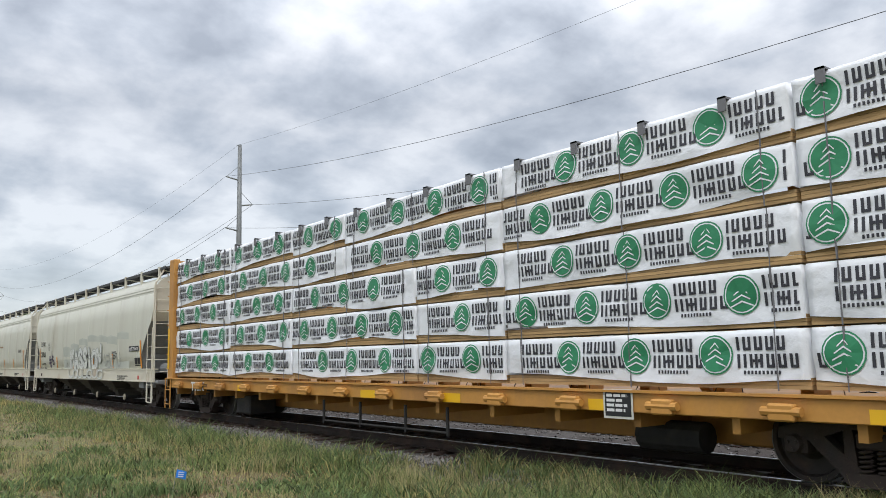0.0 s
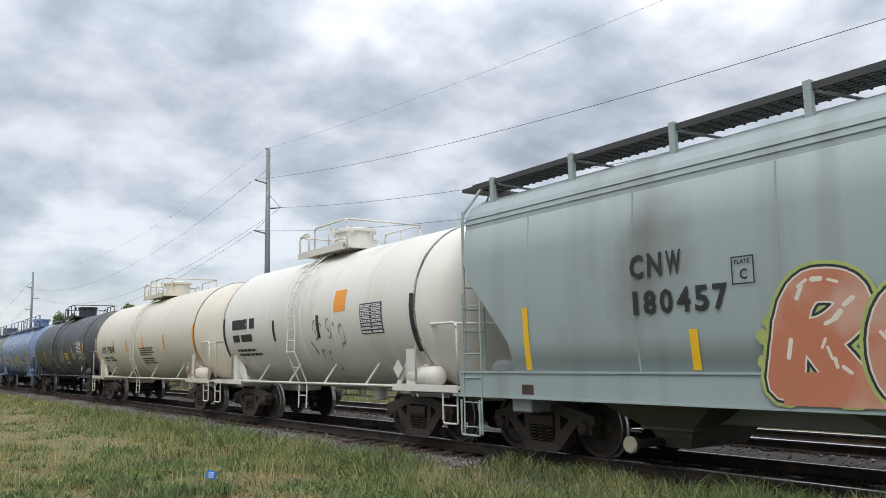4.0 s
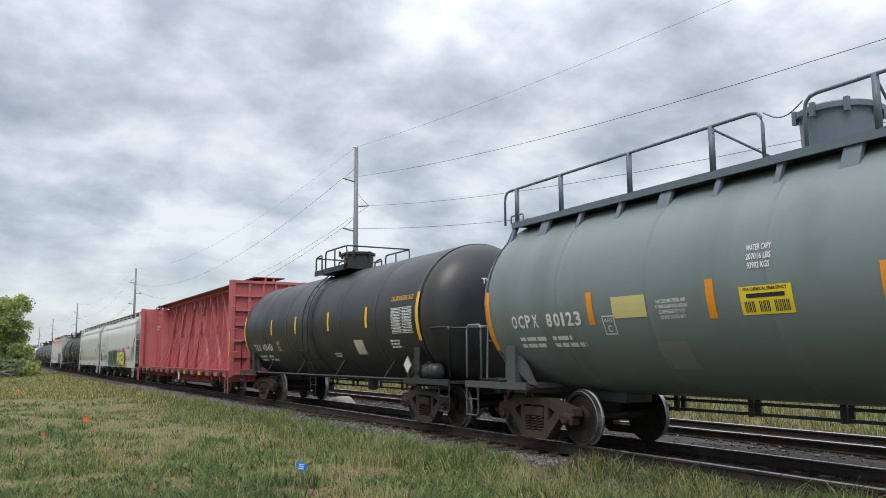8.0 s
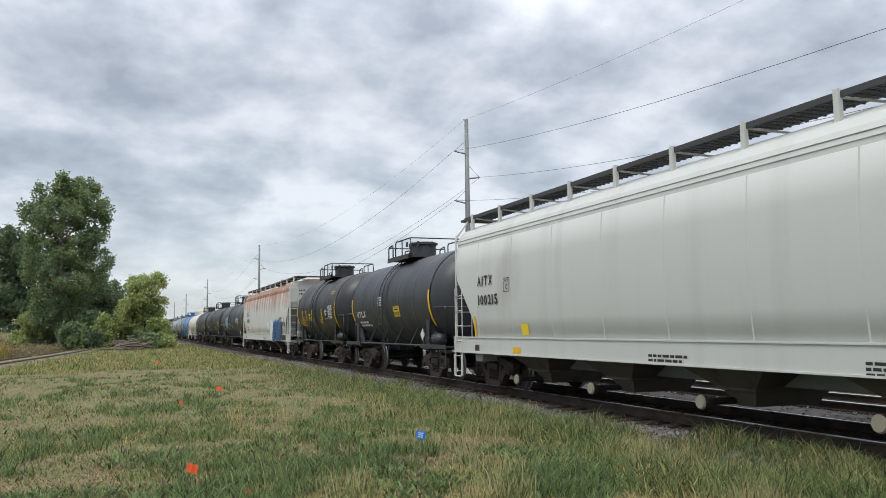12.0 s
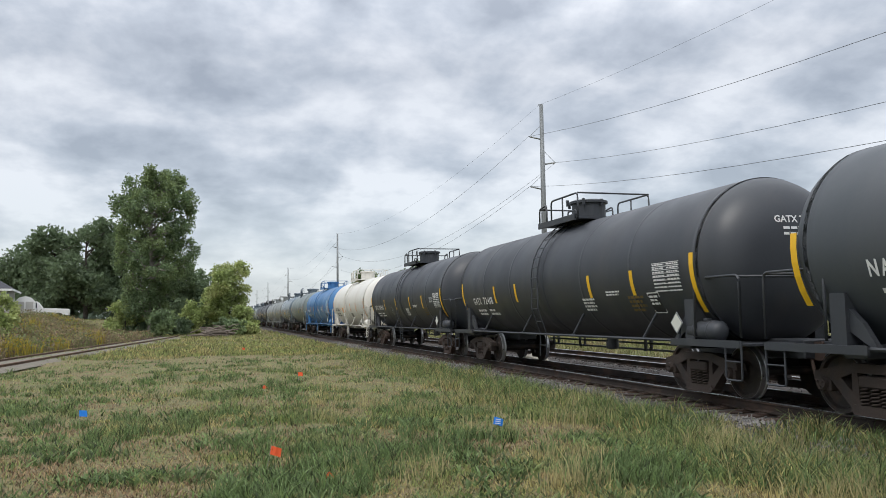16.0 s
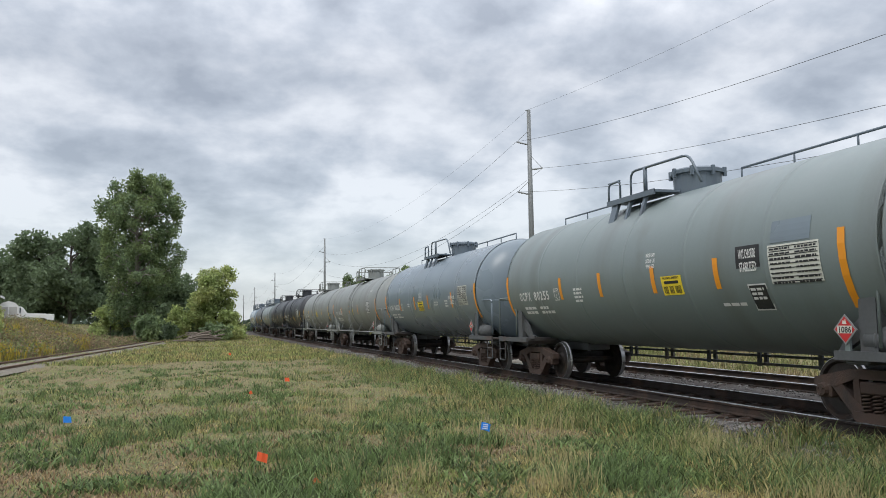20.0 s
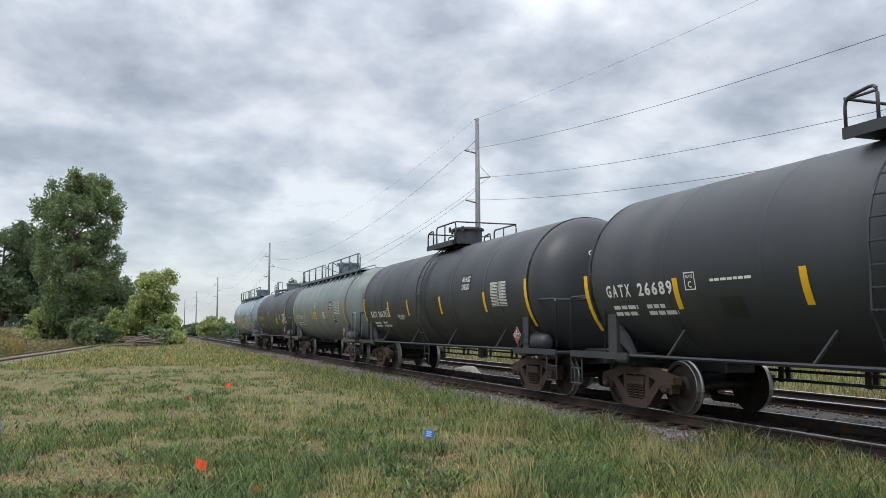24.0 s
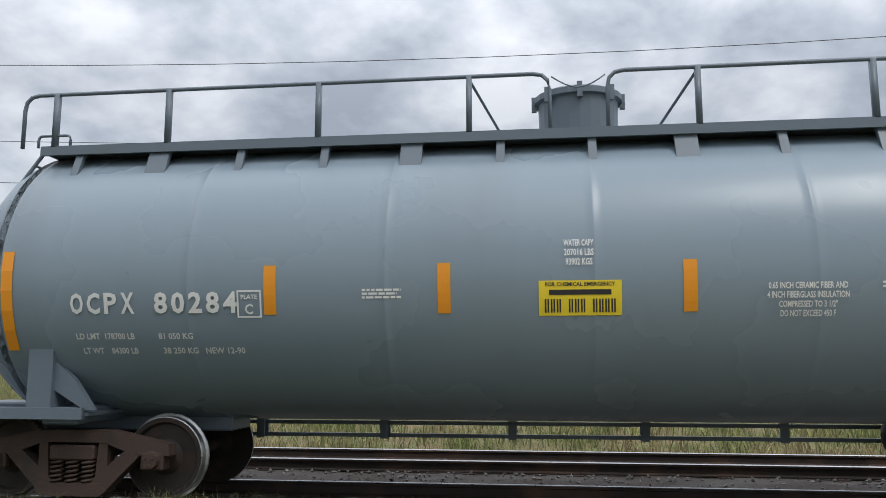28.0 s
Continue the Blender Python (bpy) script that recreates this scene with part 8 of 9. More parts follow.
# ---- trees and shrubs ----
def tree(x, y, height, lumps, leafm, n_leaf, leaf, seed, label, trunk_r=0.25, name="tree", bare=0.12, barkm=None):
    """A trunk with limbs, and a crown of small leaf clumps thrown round a set of lobes: (dx, dy, z, radius xy, radius z)."""
    rng = np.random.default_rng(seed)
    z0 = float(ground_z(x, y)) - 0.1
    ob = tagged(new(name), label, "tree" if name == "tree" else "shrub", "trees round the meadow")
    ob.matrix_basis = pose(x, y, z0)
    bm = bmesh.new()
    trunk = [(0, 0, 0), (0.1, 0.05, height * 0.3), (-0.1, 0.1, height * 0.6), (0, 0, height * 0.92)]
    tube(bm, trunk, trunk_r, 8, trunk_r * 0.15)
    for dx, dy, z, r, rz in lumps:
        st = Vector((0, 0, max(height * bare, z - rz * 1.2)))
        en = Vector((dx, dy, z))
        tube(bm, [st, st.lerp(en, 0.5) + Vector((0, 0, -0.2)), en], trunk_r * 0.4, 5, trunk_r * 0.08)
        for _ in range(3):
            d = rng.normal(size=3)
            d /= np.linalg.norm(d)
            tube(bm, [en, en + Vector((d[0] * r * 0.8, d[1] * r * 0.8, d[2] * rz * 0.8))], trunk_r * 0.1, 4, trunk_r * 0.03)
    part("trunk", bm, barkm or bark, ob)
    vol = np.array([l[3] ** 2 * l[4] for l in lumps]) ** 0.75
    pick = rng.choice(len(lumps), n_leaf, p=vol / vol.sum())
    L = np.array(lumps)[pick]
    d = rng.normal(size=(n_leaf, 3))
    d /= np.linalg.norm(d, axis=1)[:, None]
    # uneven, gappy shells: sub-clumps hung on each lobe
    sub = rng.normal(size=(len(lumps), 14, 3))
    sub /= np.linalg.norm(sub, axis=2)[..., None]
    hub = sub[pick, rng.integers(0, 14, n_leaf)]
    rad = 0.55 + 0.45 * rng.random((n_leaf, 1)) ** 0.6
    pos = hub * rad * 0.82 + d * 0.44 * rng.random((n_leaf, 1)) ** 0.4
    P = np.stack([L[:, 0] + pos[:, 0] * L[:, 3], L[:, 1] + pos[:, 1] * L[:, 3], L[:, 2] + pos[:, 2] * L[:, 4]], 1)
    P[:, 2] = np.maximum(P[:, 2], 0.1)
    a = rng.normal(size=(n_leaf, 3))
    a /= np.linalg.norm(a, axis=1)[:, None]
    b = np.cross(a, rng.normal(size=(n_leaf, 3)))
    b /= np.linalg.norm(b, axis=1)[:, None]
    s = leaf * (0.6 + 0.8 * rng.random((n_leaf, 1)))
    V = np.stack([P + a * s, P + b * s * 0.6, P - a * s, P - b * s * 0.6], 1).reshape(-1, 3)
    F = (np.arange(n_leaf)[:, None] * 4 + np.arange(4)[None]).tolist()
    link_mesh("crown", V.tolist(), F, leafm, ob)
    return ob


def lobes(rng, n, w, z0, z1, r, top_narrow=0.5):
    out = []
    for _ in range(n):
        f = rng.random()
        k = w * (1 - top_narrow * f) * math.sqrt(rng.random())
        a = rng.uniform(0, 6.283)
        out.append((k * math.cos(a), k * math.sin(a), z0 + (z1 - z0) * f, r * rng.uniform(0.7, 1.2), r * rng.uniform(0.7, 1.15)))
    return out


def at_angle(az, dist):
    return -dist * math.sin(radians(az)), dist * math.cos(radians(az))


rt = random.Random(9)
# the tall cottonwood
x, y = at_angle(4.3, 86)
egg = []
for k in range(74):
    f = (k + 0.5) / 74
    w = 4.5 * (0.42 + 0.58 * min(1.0, f / 0.34)) * (1 - 0.66 * max(0.0, (f - 0.66) / 0.34) ** 1.5)
    a, q = k * 2.399963, w * math.sqrt(0.12 + 0.88 * rt.random()) * 0.84
    egg.append((q * math.cos(a) + 0.5 * f, q * math.sin(a), 2.2 + 14.1 * f, rt.uniform(0.65, 1.55), rt.uniform(0.7, 1.6)))
# leading shoots that break up the top
egg += [(-2.1, 0.3, 15.4, 0.9, 1.4), (-0.2, -0.4, 16.3, 1.0, 1.3), (2.3, 0.5, 15.9, 0.9, 1.3), (-3.4, 0.0, 13.4, 1.0, 1.3), (3.7, 0.2, 13.8, 1.1, 1.3)]
tree(x, y, 17.6, egg, leaf_a, 56000, 0.115, 1, "tall green cottonwood tree with an uneven crown", 0.30, barkm=pale_bark)
# the dark group behind it
for az, dist, h, w, sd in ((8.3, 112, 13.2, 4.4, 2), (10.2, 116, 12.4, 4.2, 3), (11.9, 122, 9.8, 3.6, 4), (6.6, 118, 12.5, 4.0, 5), (3.2, 122, 11.5, 3.6, 6), (1.6, 126, 9.0, 3.4, 7), (15.2, 130, 9.6, 3.2, 8)):
    x, y = at_angle(az, dist)
    tree(x, y, h, lobes(rt, 24, w, 1.6, h - 1.4, 2.0, 0.35), leaf_b, 11000, 0.24, 10 + sd, "dark green broad-crowned tree", 0.3)
# bright young tree and the shrubs about the brush pile
x, y = at_angle(-0.75, 97)
tree(x, y, 8.6, lobes(rt, 26, 2.6, 1.6, 7.6, 1.2, 0.40), leaf_c, 13000, 0.15, 21, "bright green young tree", 0.14)
for az, dist, h, w, m, sd in ((1.4, 96, 3.6, 1.8, leaf_c, 22), (-1.6, 94, 3.2, 1.6, leaf_c, 23), (0.3, 99, 4.6, 2.0, leaf_a, 24), (2.6, 92, 1.8, 1.2, leaf_b, 25), (4.9, 88, 1.6, 1.2, leaf_b, 26), (3.6, 80, 2.8, 0.9, leaf_a, 27),
                              (-1.0, 86, 1.7, 1.3, leaf_a, 28), (-1.9, 88, 1.3, 1.2, leaf_c, 29), (5.9, 88, 4.4, 1.7, leaf_c, 31)):
    x, y = at_angle(az, dist)
    tree(x, y, h, lobes(rt, 12, w, 0.5, h - 0.5, 0.9, 0.3), m, 4000, 0.15, sd, "leafy green shrub at the meadow's edge", 0.06, "shrub", 0.05)
# a thin sapling in the weeds before the house
x, y = at_angle(13.04, 52)
tree(x, y, 3.1, lobes(rt, 11, 1.0, 0.8, 2.7, 0.42, 0.35), leaf_c, 1500, 0.10, 30, "thin young sapling with airy leaves", 0.035)
# trees and bushes beyond the far track
for az, dist, h, w, m, n, sd in ((-10.2, 150, 8.2, 2.6, leaf_a, 5000, 41), (-11.4, 152, 6.4, 1.6, leaf_a, 3000, 42), (-13.4, 146, 8.6, 2.0, leaf_a, 3600, 43), (-14.6, 148, 9.6, 2.5, leaf_a, 5000, 44), (-17.0, 150, 8.4, 1.8, leaf_a, 3600, 45),
                                 (-15.6, 150, 4.5, 2.4, leaf_a, 3000, 46), (-4.6, 150, 4.2, 3.0, leaf_c, 4000, 47), (-5.9, 140, 3.0, 2.4, leaf_a, 3000, 48), (-7.3, 210, 5.0, 3.0, leaf_b, 4000, 49), (-8.9, 220, 4.0, 3.4, leaf_b, 3500, 50),
                                 (-3.6, 170, 3.2, 2.4, leaf_b, 3000, 51), (-12.4, 200, 3.6, 3.0, leaf_b, 3000, 52)):
    x, y = at_angle(az, dist)
    tree(x, y, h, lobes(rt, 26, w, 0.9, h - 0.9, 1.0, 0.35), m, int(n * 2.2), 0.16, sd, "green tree on the bank beyond the tracks", 0.16)
x, y = at_angle(-18.0, 58)
tree(x, y, 3.9, lobes(rt, 14, 1.7, 0.6, 3.3, 0.8, 0.3), leaf_c, 6500, 0.10, 60, "round bright green tree beyond the tracks", 0.1)
for az, dist, h, sd in ((-13.3, 80, 1.3, 61), (-14.2, 76, 1.5, 62), (-15.3, 74, 1.1, 63), (-7.2, 110, 2.2, 64), (-8.3, 105, 1.8, 65), (-5.0, 120, 2.6, 66)):
    x, y = at_angle(az, dist)
    tree(x, y, h, lobes(rt, 7, h * 0.5, 0.3, h - 0.3, 0.5, 0.3), leaf_b, 1600, 0.10, sd, "small dark shrub on the grassy bank", 0.04, "shrub", 0.05)
x, y = at_angle(-36.9, 112)
tree(x, y, 9.6, lobes(rt, 26, 4.0, 1.4, 8.4, 1.7, 0.35), leaf_c, 9000, 0.2, 69, "broad yellow-green tree in the field", 0.25)
x, y = at_angle(-25.9, 110)
tree(x, y, 11.0, lobes(rt, 26, 2.7, 1.6, 9.8, 1.3, 0.40), leaf_a, 12000, 0.15, 68, "rounded green tree standing in the field", 0.2)
x, y = at_angle(-23.9, 150)
tree(x, y, 10.6, lobes(rt, 22, 2.4, 1.6, 9.4, 1.3, 0.45), leaf_b, 8000, 0.18, 67, "slender green tree beyond the field", 0.2)
for az, h, sd in ((-21.4, 7.4, 90), (-22.3, 5.0, 91), (-30.7, 7.6, 92), (-27.4, 5.2, 93)):
    x, y = at_angle(az, 155)
    tree(x, y, h, lobes(rt, 16, h * 0.42, 0.8, h - 0.9, 1.3, 0.3), leaf_b, 5000, 0.2, sd, "dark broad tree beyond the field", 0.18)
for k, (az, h) in enumerate(((-33.0, 5.0), (-39.3, 4.6), (-43.2, 7.6), (-45.8, 6.2), (-50.0, 7.8), (-51.6, 8.2), (-55.5, 5.5), (-60.0, 6.5), (-66.0, 5.0), (-71.0, 6.0), (-28.5, 5.5), (-78.0, 5.0))):
    x, y = at_angle(az, 190 + rt.uniform(-10, 20))
    tree(x, y, h, lobes(rt, 9, h * 0.34, 1.0, h - 1.0, 1.3, 0.3), leaf_b if k % 3 else leaf_a, 2200, 0.26, 70 + k, "distant green tree beyond the field", 0.2)
for k in range(26):
    az = 17 + k * 9
    x, y = at_angle(az, 170 + rt.uniform(-20, 40))
    h = rt.uniform(7, 12)
    tree(x, y, h, lobes(rt, 8, h * 0.34, 1.0, h - 1.2, 1.9, 0.3), leaf_b, 1200, 0.4, 120 + k, "distant dark green tree on the skyline", 0.25)


def far_woods():
    """A low wooded skyline all round, one sheet of leaf clumps."""
    rng = np.random.default_rng(4)
    n = 26000
    az = rng.random(n) * 2 * np.pi
    dist = 420 + 160 * rng.random(n)
    top = 5 + 3.5 * np.sin(az * 9) + 2.5 * np.sin(az * 23 + 1) + 2 * np.sin(az * 51)
    z = rng.random(n) ** 0.7 * np.maximum(top, 1.5) + 0.5
    P = np.stack([-dist * np.sin(az), dist * np.cos(az), z], 1)
    a = rng.normal(size=(n, 3))
    a /= np.linalg.norm(a, axis=1)[:, None]
    b = np.cross(a, rng.normal(size=(n, 3)))
    b /= np.linalg.norm(b, axis=1)[:, None]
    s = 1.5 * (0.6 + 0.8 * rng.random((n, 1)))
    V = np.stack([P + a * s, P + b * s, P - a * s, P - b * s], 1).reshape(-1, 3)
    F = (np.arange(n)[:, None] * 4 + np.arange(4)[None]).tolist()
    hazy = mat("distant woods", (0.055, 0.080, 0.050), 0.9, 0, 0.2, 0.05, 1, island=0.3)
    tagged(link_mesh("distant_woods", V.tolist(), F, hazy), "low line of distant woods on the horizon", "woods", kind="stuff")


far_woods()


# ---- grass ----
def blades(name, pts, height, width, material, label, seed, lean=0.5, per=6, spread=0.05):
    """Tufts of bent blades: each blade three triangles."""
    rng = np.random.default_rng(seed)
    base = np.repeat(pts, per, 0)
    hh = np.repeat(height, per) * (0.55 + 0.6 * rng.random(len(base)))
    n = len(base)
    base = base + np.stack([rng.normal(0, spread, n), rng.normal(0, spread, n), np.zeros(n)], 1)
    base[:, 2] = top_z(base[:, 0], base[:, 1]) - 0.01
    a = rng.random(n) * 2 * np.pi
    side = np.stack([np.cos(a), np.sin(a), np.zeros(n)], 1) * (width * (0.6 + 0.8 * rng.random((n, 1))))
    b = rng.random(n) * 2 * np.pi
    tip = np.stack([np.cos(b), np.sin(b), np.zeros(n)], 1) * (hh * lean * (0.3 + rng.random(n)))[:, None]
    up = np.zeros((n, 3))
    up[:, 2] = hh
    mid = base + up * 0.62 + tip * 0.35
    V = np.stack([base - side, base + side, mid + side * 0.8, mid - side * 0.8, base + up + tip], 1).reshape(-1, 3)
    k = np.arange(n)[:, None] * 5
    F = (k + np.array([[0, 1, 2, 3]])).tolist() + (k + np.array([[3, 2, 4]])).tolist()
    ob = link_mesh(name, V.tolist(), F, material)
    return tagged(ob, label, "grass", kind="stuff")


def clump_noise(x, y, sc, off):
    return np.array([noise.noise((a * sc + off, b * sc, off)) for a, b in zip(x, y)])


def grow_grass():
    rng = np.random.default_rng(15)
    n = 60000
    # density falls off with distance from the standing point
    r = 5.2 * (46 / 5.2) ** rng.random(n)
    az = np.radians(rng.uniform(-78, 28, n))
    x, y = -r * np.sin(az) * 1.0, r * np.cos(az)
    keep = (x < C1 - 2.0 + 0.18 * np.sin(y * 1.7) + 0.16 * np.sin(y * 0.6) + 0.25 * np.clip((13 - y) / 4, 0, 1) + 0.70 * np.clip((10.7 - y) / 1.2, 0, 1)) & (x > -16)
    x, y, r = x[keep], y[keep], r[keep]
    c = clump_noise(x, y, 1.0, 3.1)
    c2 = clump_noise(x, y, 0.16, 8.7)
    edge = np.clip((x - (C1 - 5.2)) / 1.6, 0, 1) * (y < 45)
    k = 0.9 * c + 0.5 * c2 + 0.5 * edge + 0.25 * clump_noise(x, y, 1.6, 12.0) - 0.12 * np.clip((6 - x) / 6, 0, 1) * (r < 13)
    k = k + rng.normal(0, 0.12, len(x)) + 0.30 * clump_noise(x, y, 4.5, 41.0)     # ragged edges between the patches
    z = np.zeros_like(x)
    P = np.stack([x, y, z], 1)
    far = np.clip(r / 12, 1, 3)
    bare = clump_noise(x, y, 0.33, 71.0) + 0.6 * clump_noise(x, y, 1.1, 5.0) + 0.3 * clump_noise(x, y, 4.0, 6.0) - 0.30 * np.clip((x - 1.5) / 3, -0.9, 1) > 0.10
    green = (k > 0.12) & ~(bare & (rng.random(len(x)) < 0.6))
    H = (0.03 + 0.15 * np.clip(k, 0, 0.8) * (0.4 + 1.1 * rng.random(len(x)))) * (1 + 0.8 * edge)
    blades("grass", P[green], H[green], 0.0065, grass_mat, "uneven green grass tufts", 1, 0.75, 6, 0.08)
    dry = (k < 0.10) & (rng.random(len(x)) < 0.26)
    blades("dry_grass", P[dry], 0.05 + 0.05 * rng.random(dry.sum()), 0.005, straw_mat, "short dry straw-coloured grass", 2, 0.9, 5, 0.09)
    lush = ((k > 0.34) & ~bare) | (edge > 0.75)
    blades("lush_grass", P[lush], H[lush] * 1.15, 0.007, lush_mat, "lush green grass along the track bed", 3, 0.9, 5, 0.10)
    # broad-leaved weeds low in the turf
    c3 = clump_noise(x, y, 0.9, 21.0)
    leafy = (c3 + rng.normal(0, 0.16, len(x)) > 0.30) & (x < C1 - 2.6)
    blades("broadleaf_weeds", P[leafy], 0.06 + 0.08 * rng.random(leafy.sum()), 0.014, lush_mat, "low broad-leaved weeds in the turf", 9, 1.1, 5, 0.08)
    seedy = (c3 < -0.18) & (k > 0.05) & (x > 1.5)
    blades("seed_stalks", P[seedy], 0.25 + 0.15 * rng.random(seedy.sum()), 0.0035, seed_mat, "thin pale seed stalks", 10, 0.5, 3, 0.10)
    # short turf between the tufts: green and yellowish, brown where the ground lies bare
    near = rng.random(len(x)) < np.clip(1.25 - r / 22, 0.25, 1)
    for nm, pick, m, lab, sd, hh in (("short_turf", near & ~bare, grass_mat, "short green and yellow turf", 13, 0.045), ("brown_turf", near & bare, brown_mat, "short brown dried-out turf", 14, 0.045)):
        blades(nm, P[pick] + np.array([0.07, 0.04, 0]), hh * (0.7 + 0.9 * rng.random(pick.sum())), 0.006, m, lab, sd, 1.1, 5, 0.13)
    # standing tufts, each a fountain of longer blades
    m = 13000
    r = 5.5 * (34 / 5.5) ** rng.random(m)
    az = np.radians(rng.uniform(-60, 28, m))
    tx, ty = -r * np.sin(az), r * np.cos(az)
    ok = (tx < C1 - 2.3 + 0.8 * np.clip((10.5 - ty) / 1.2, 0, 1)) & (tx > -12) & (clump_noise(tx, ty, 0.45, 31.0) + 0.7 * clump_noise(tx, ty, 2.4, 9.0) > 0.20)
    T = np.stack([tx, ty, 0 * tx], 1)[ok]
    blades("grass_tufts", T, 0.07 + 0.20 * rng.random(len(T)) ** 2, 0.0065, lush_mat, "standing tufts of long green grass", 12, 0.9, 20, 0.08)
    # farther out: broader, sparser tufts
    m = 16000
    r = 38 * (120 / 38) ** rng.random(m)
    az = np.radians(rng.uniform(-20, 22, m))
    x, y = -r * np.sin(az), r * np.cos(az)
    keep = (x < C1 - 2.6) & (x > -14 - 0.1 * y)
    P = np.stack([x, y, 0 * x], 1)[keep]
    blades("meadow_grass", P, np.full(len(P), 0.20), 0.016, grass_mat, "mixed meadow grass farther off", 4, 0.6, 5, 0.16)
    # beyond the far track
    m = 12000
    x = C2 + 2.6 + 30 * rng.random(m) ** 1.6
    y = -14 + 110 * rng.random(m)
    P = np.stack([x, y, 0 * x], 1)
    blades("bank_grass", P, 0.25 + 0.25 * rng.random(m), 0.014, weed_mat, "tall tawny grass beyond the far track", 5, 0.6, 6, 0.16)
    blades("bank_green", P[::2] + np.array([0.2, 0.1, 0]), 0.2 + 0.25 * rng.random(len(P[::2])), 0.014, grass_mat, "green grass beyond the far track", 6, 0.6, 5, 0.16)
    # weeds on the left
    m = 9000
    t = rng.random(m)
    y = 30 + 56 * t
    x = np.interp(y, [p[1] for p in SID], [p[0] for p in SID]) - 1.7 - 11 * rng.random(m) ** 1.3
    P = np.stack([x, y, 0 * x], 1)
    low = 1.25 * np.clip(1.15 - (y - 52) / 45, 0.45, 1.0) * (0.75 + 0.5 * clump_noise(x, y, 0.25, 44.0))
    # leafy undergrowth: small leaves through the whole depth of the weeds, in green and in brown
    for nm, lm, lab, sd, cut in (("weed_leaves", undergrowth_mat, "leafy green undergrowth along the siding", 51, -9), ("seeding_weed_leaves", mat("brown seed heads", (0.22, 0.155, 0.10), 0.85, 0, 0.2, 0.3, 6, island=0.4), "brown seeding undergrowth along the siding", 52, 0.0)):
        g2 = np.random.default_rng(sd)
        pick = g2.integers(0, m, 34000)
        keep = clump_noise(x[pick[::20]], y[pick[::20]], 0.5, 61.0) > cut
        pick = pick.reshape(-1, 20)[keep].ravel()
        k2 = len(pick)
        px2, py2 = x[pick] + g2.normal(0, 0.35, k2), y[pick] + g2.normal(0, 0.35, k2)
        C = np.stack([px2, py2, top_z(px2, py2) + g2.random(k2) ** 0.7 * 1.05 * low[pick]], 1)
        A = g2.normal(size=(k2, 3))
        A /= np.linalg.norm(A, axis=1)[:, None]
        B = np.cross(A, g2.normal(size=(k2, 3)))
        B /= np.linalg.norm(B, axis=1)[:, None]
        sz = 0.06 * (0.5 + g2.random((k2, 1)))
        V = np.stack([C + A * sz, C + B * sz * 0.6, C - A * sz, C - B * sz * 0.6], 1).reshape(-1, 3)
        F = (np.arange(k2)[:, None] * 4 + np.arange(4)[None]).tolist()
        tagged(link_mesh(nm, V.tolist(), F, lm), lab, "weeds", kind="stuff")
    blades("tall_weeds", P[::2], (0.45 + 0.55 * rng.random(len(P[::2]))) * low[::2], 0.012, weed_mat, "tall tangled weeds along the siding", 7, 0.5, 6, 0.22)
    brown = clump_noise(x, y, 0.4, 15.5) > 0.08
    blades("brown_weeds", P[brown][::2], (0.5 + 0.5 * rng.random(len(P[brown][::2]))) * low[brown][::2], 0.012, mat("brown seeding weeds", (0.20, 0.135, 0.095), 0.85, 0, 0.2, 0.3, 6, island=0.4), "brown seeding weeds along the siding", 11, 0.6, 6, 0.25)
    gold = clump_noise(x, y, 0.35, 5.5) > 0.30
    blades("goldenrod", P[gold], (0.85 + 0.35 * rng.random(gold.sum())) * low[gold], 0.022, golden_mat, "yellow flowering goldenrod", 8, 0.35, 5, 0.2)


grow_grass()

# brush pile of dead branches beside the young tree
pile = tagged(new("brush_pile"), "heap of grey dead branches and logs", "brush pile")
px, py = at_angle(0.4, 82)
pile.matrix_basis = pose(px, py, 0)
for k in range(46):
    bm = bmesh.new()
    a = rt.gauss(0, 0.5)
    ln = rt.uniform(1.0, 2.3)
    c = Vector((rt.gauss(0.4, 0.7), rt.gauss(0, 0.7), 0.1 + abs(rt.gauss(0, 0.45))))
    d = Vector((math.cos(a), math.sin(a) * 0.6, rt.uniform(-0.25, 0.35))) * ln / 2
    c.z = max(c.z, abs(d.z) * 0.7)
    r = rt.uniform(0.04, 0.13)
    tube(bm, [c - d, c + Vector((0, 0, 0.06)), c + d], r, 6, r * 0.6)
    part("branch", bm, log_mat, pile)

# ---- house, shed and pickup on the left ----
siding_mat = mat("grey vinyl siding", (0.44, 0.43, 0.40), 0.6, 0, 0.06, 1.5, 20)
trim_mat = mat("white trim", (0.72, 0.72, 0.70), 0.5, 0, 0.05, 1.5, 20)
roof_mat = mat("dark shingle roof", (0.055, 0.055, 0.065), 0.85, 0, 0.2, 2.5, 20, 0.4)
glass_mat = mat("window glass", (0.03, 0.035, 0.04), 0.08, 0, 0.05)


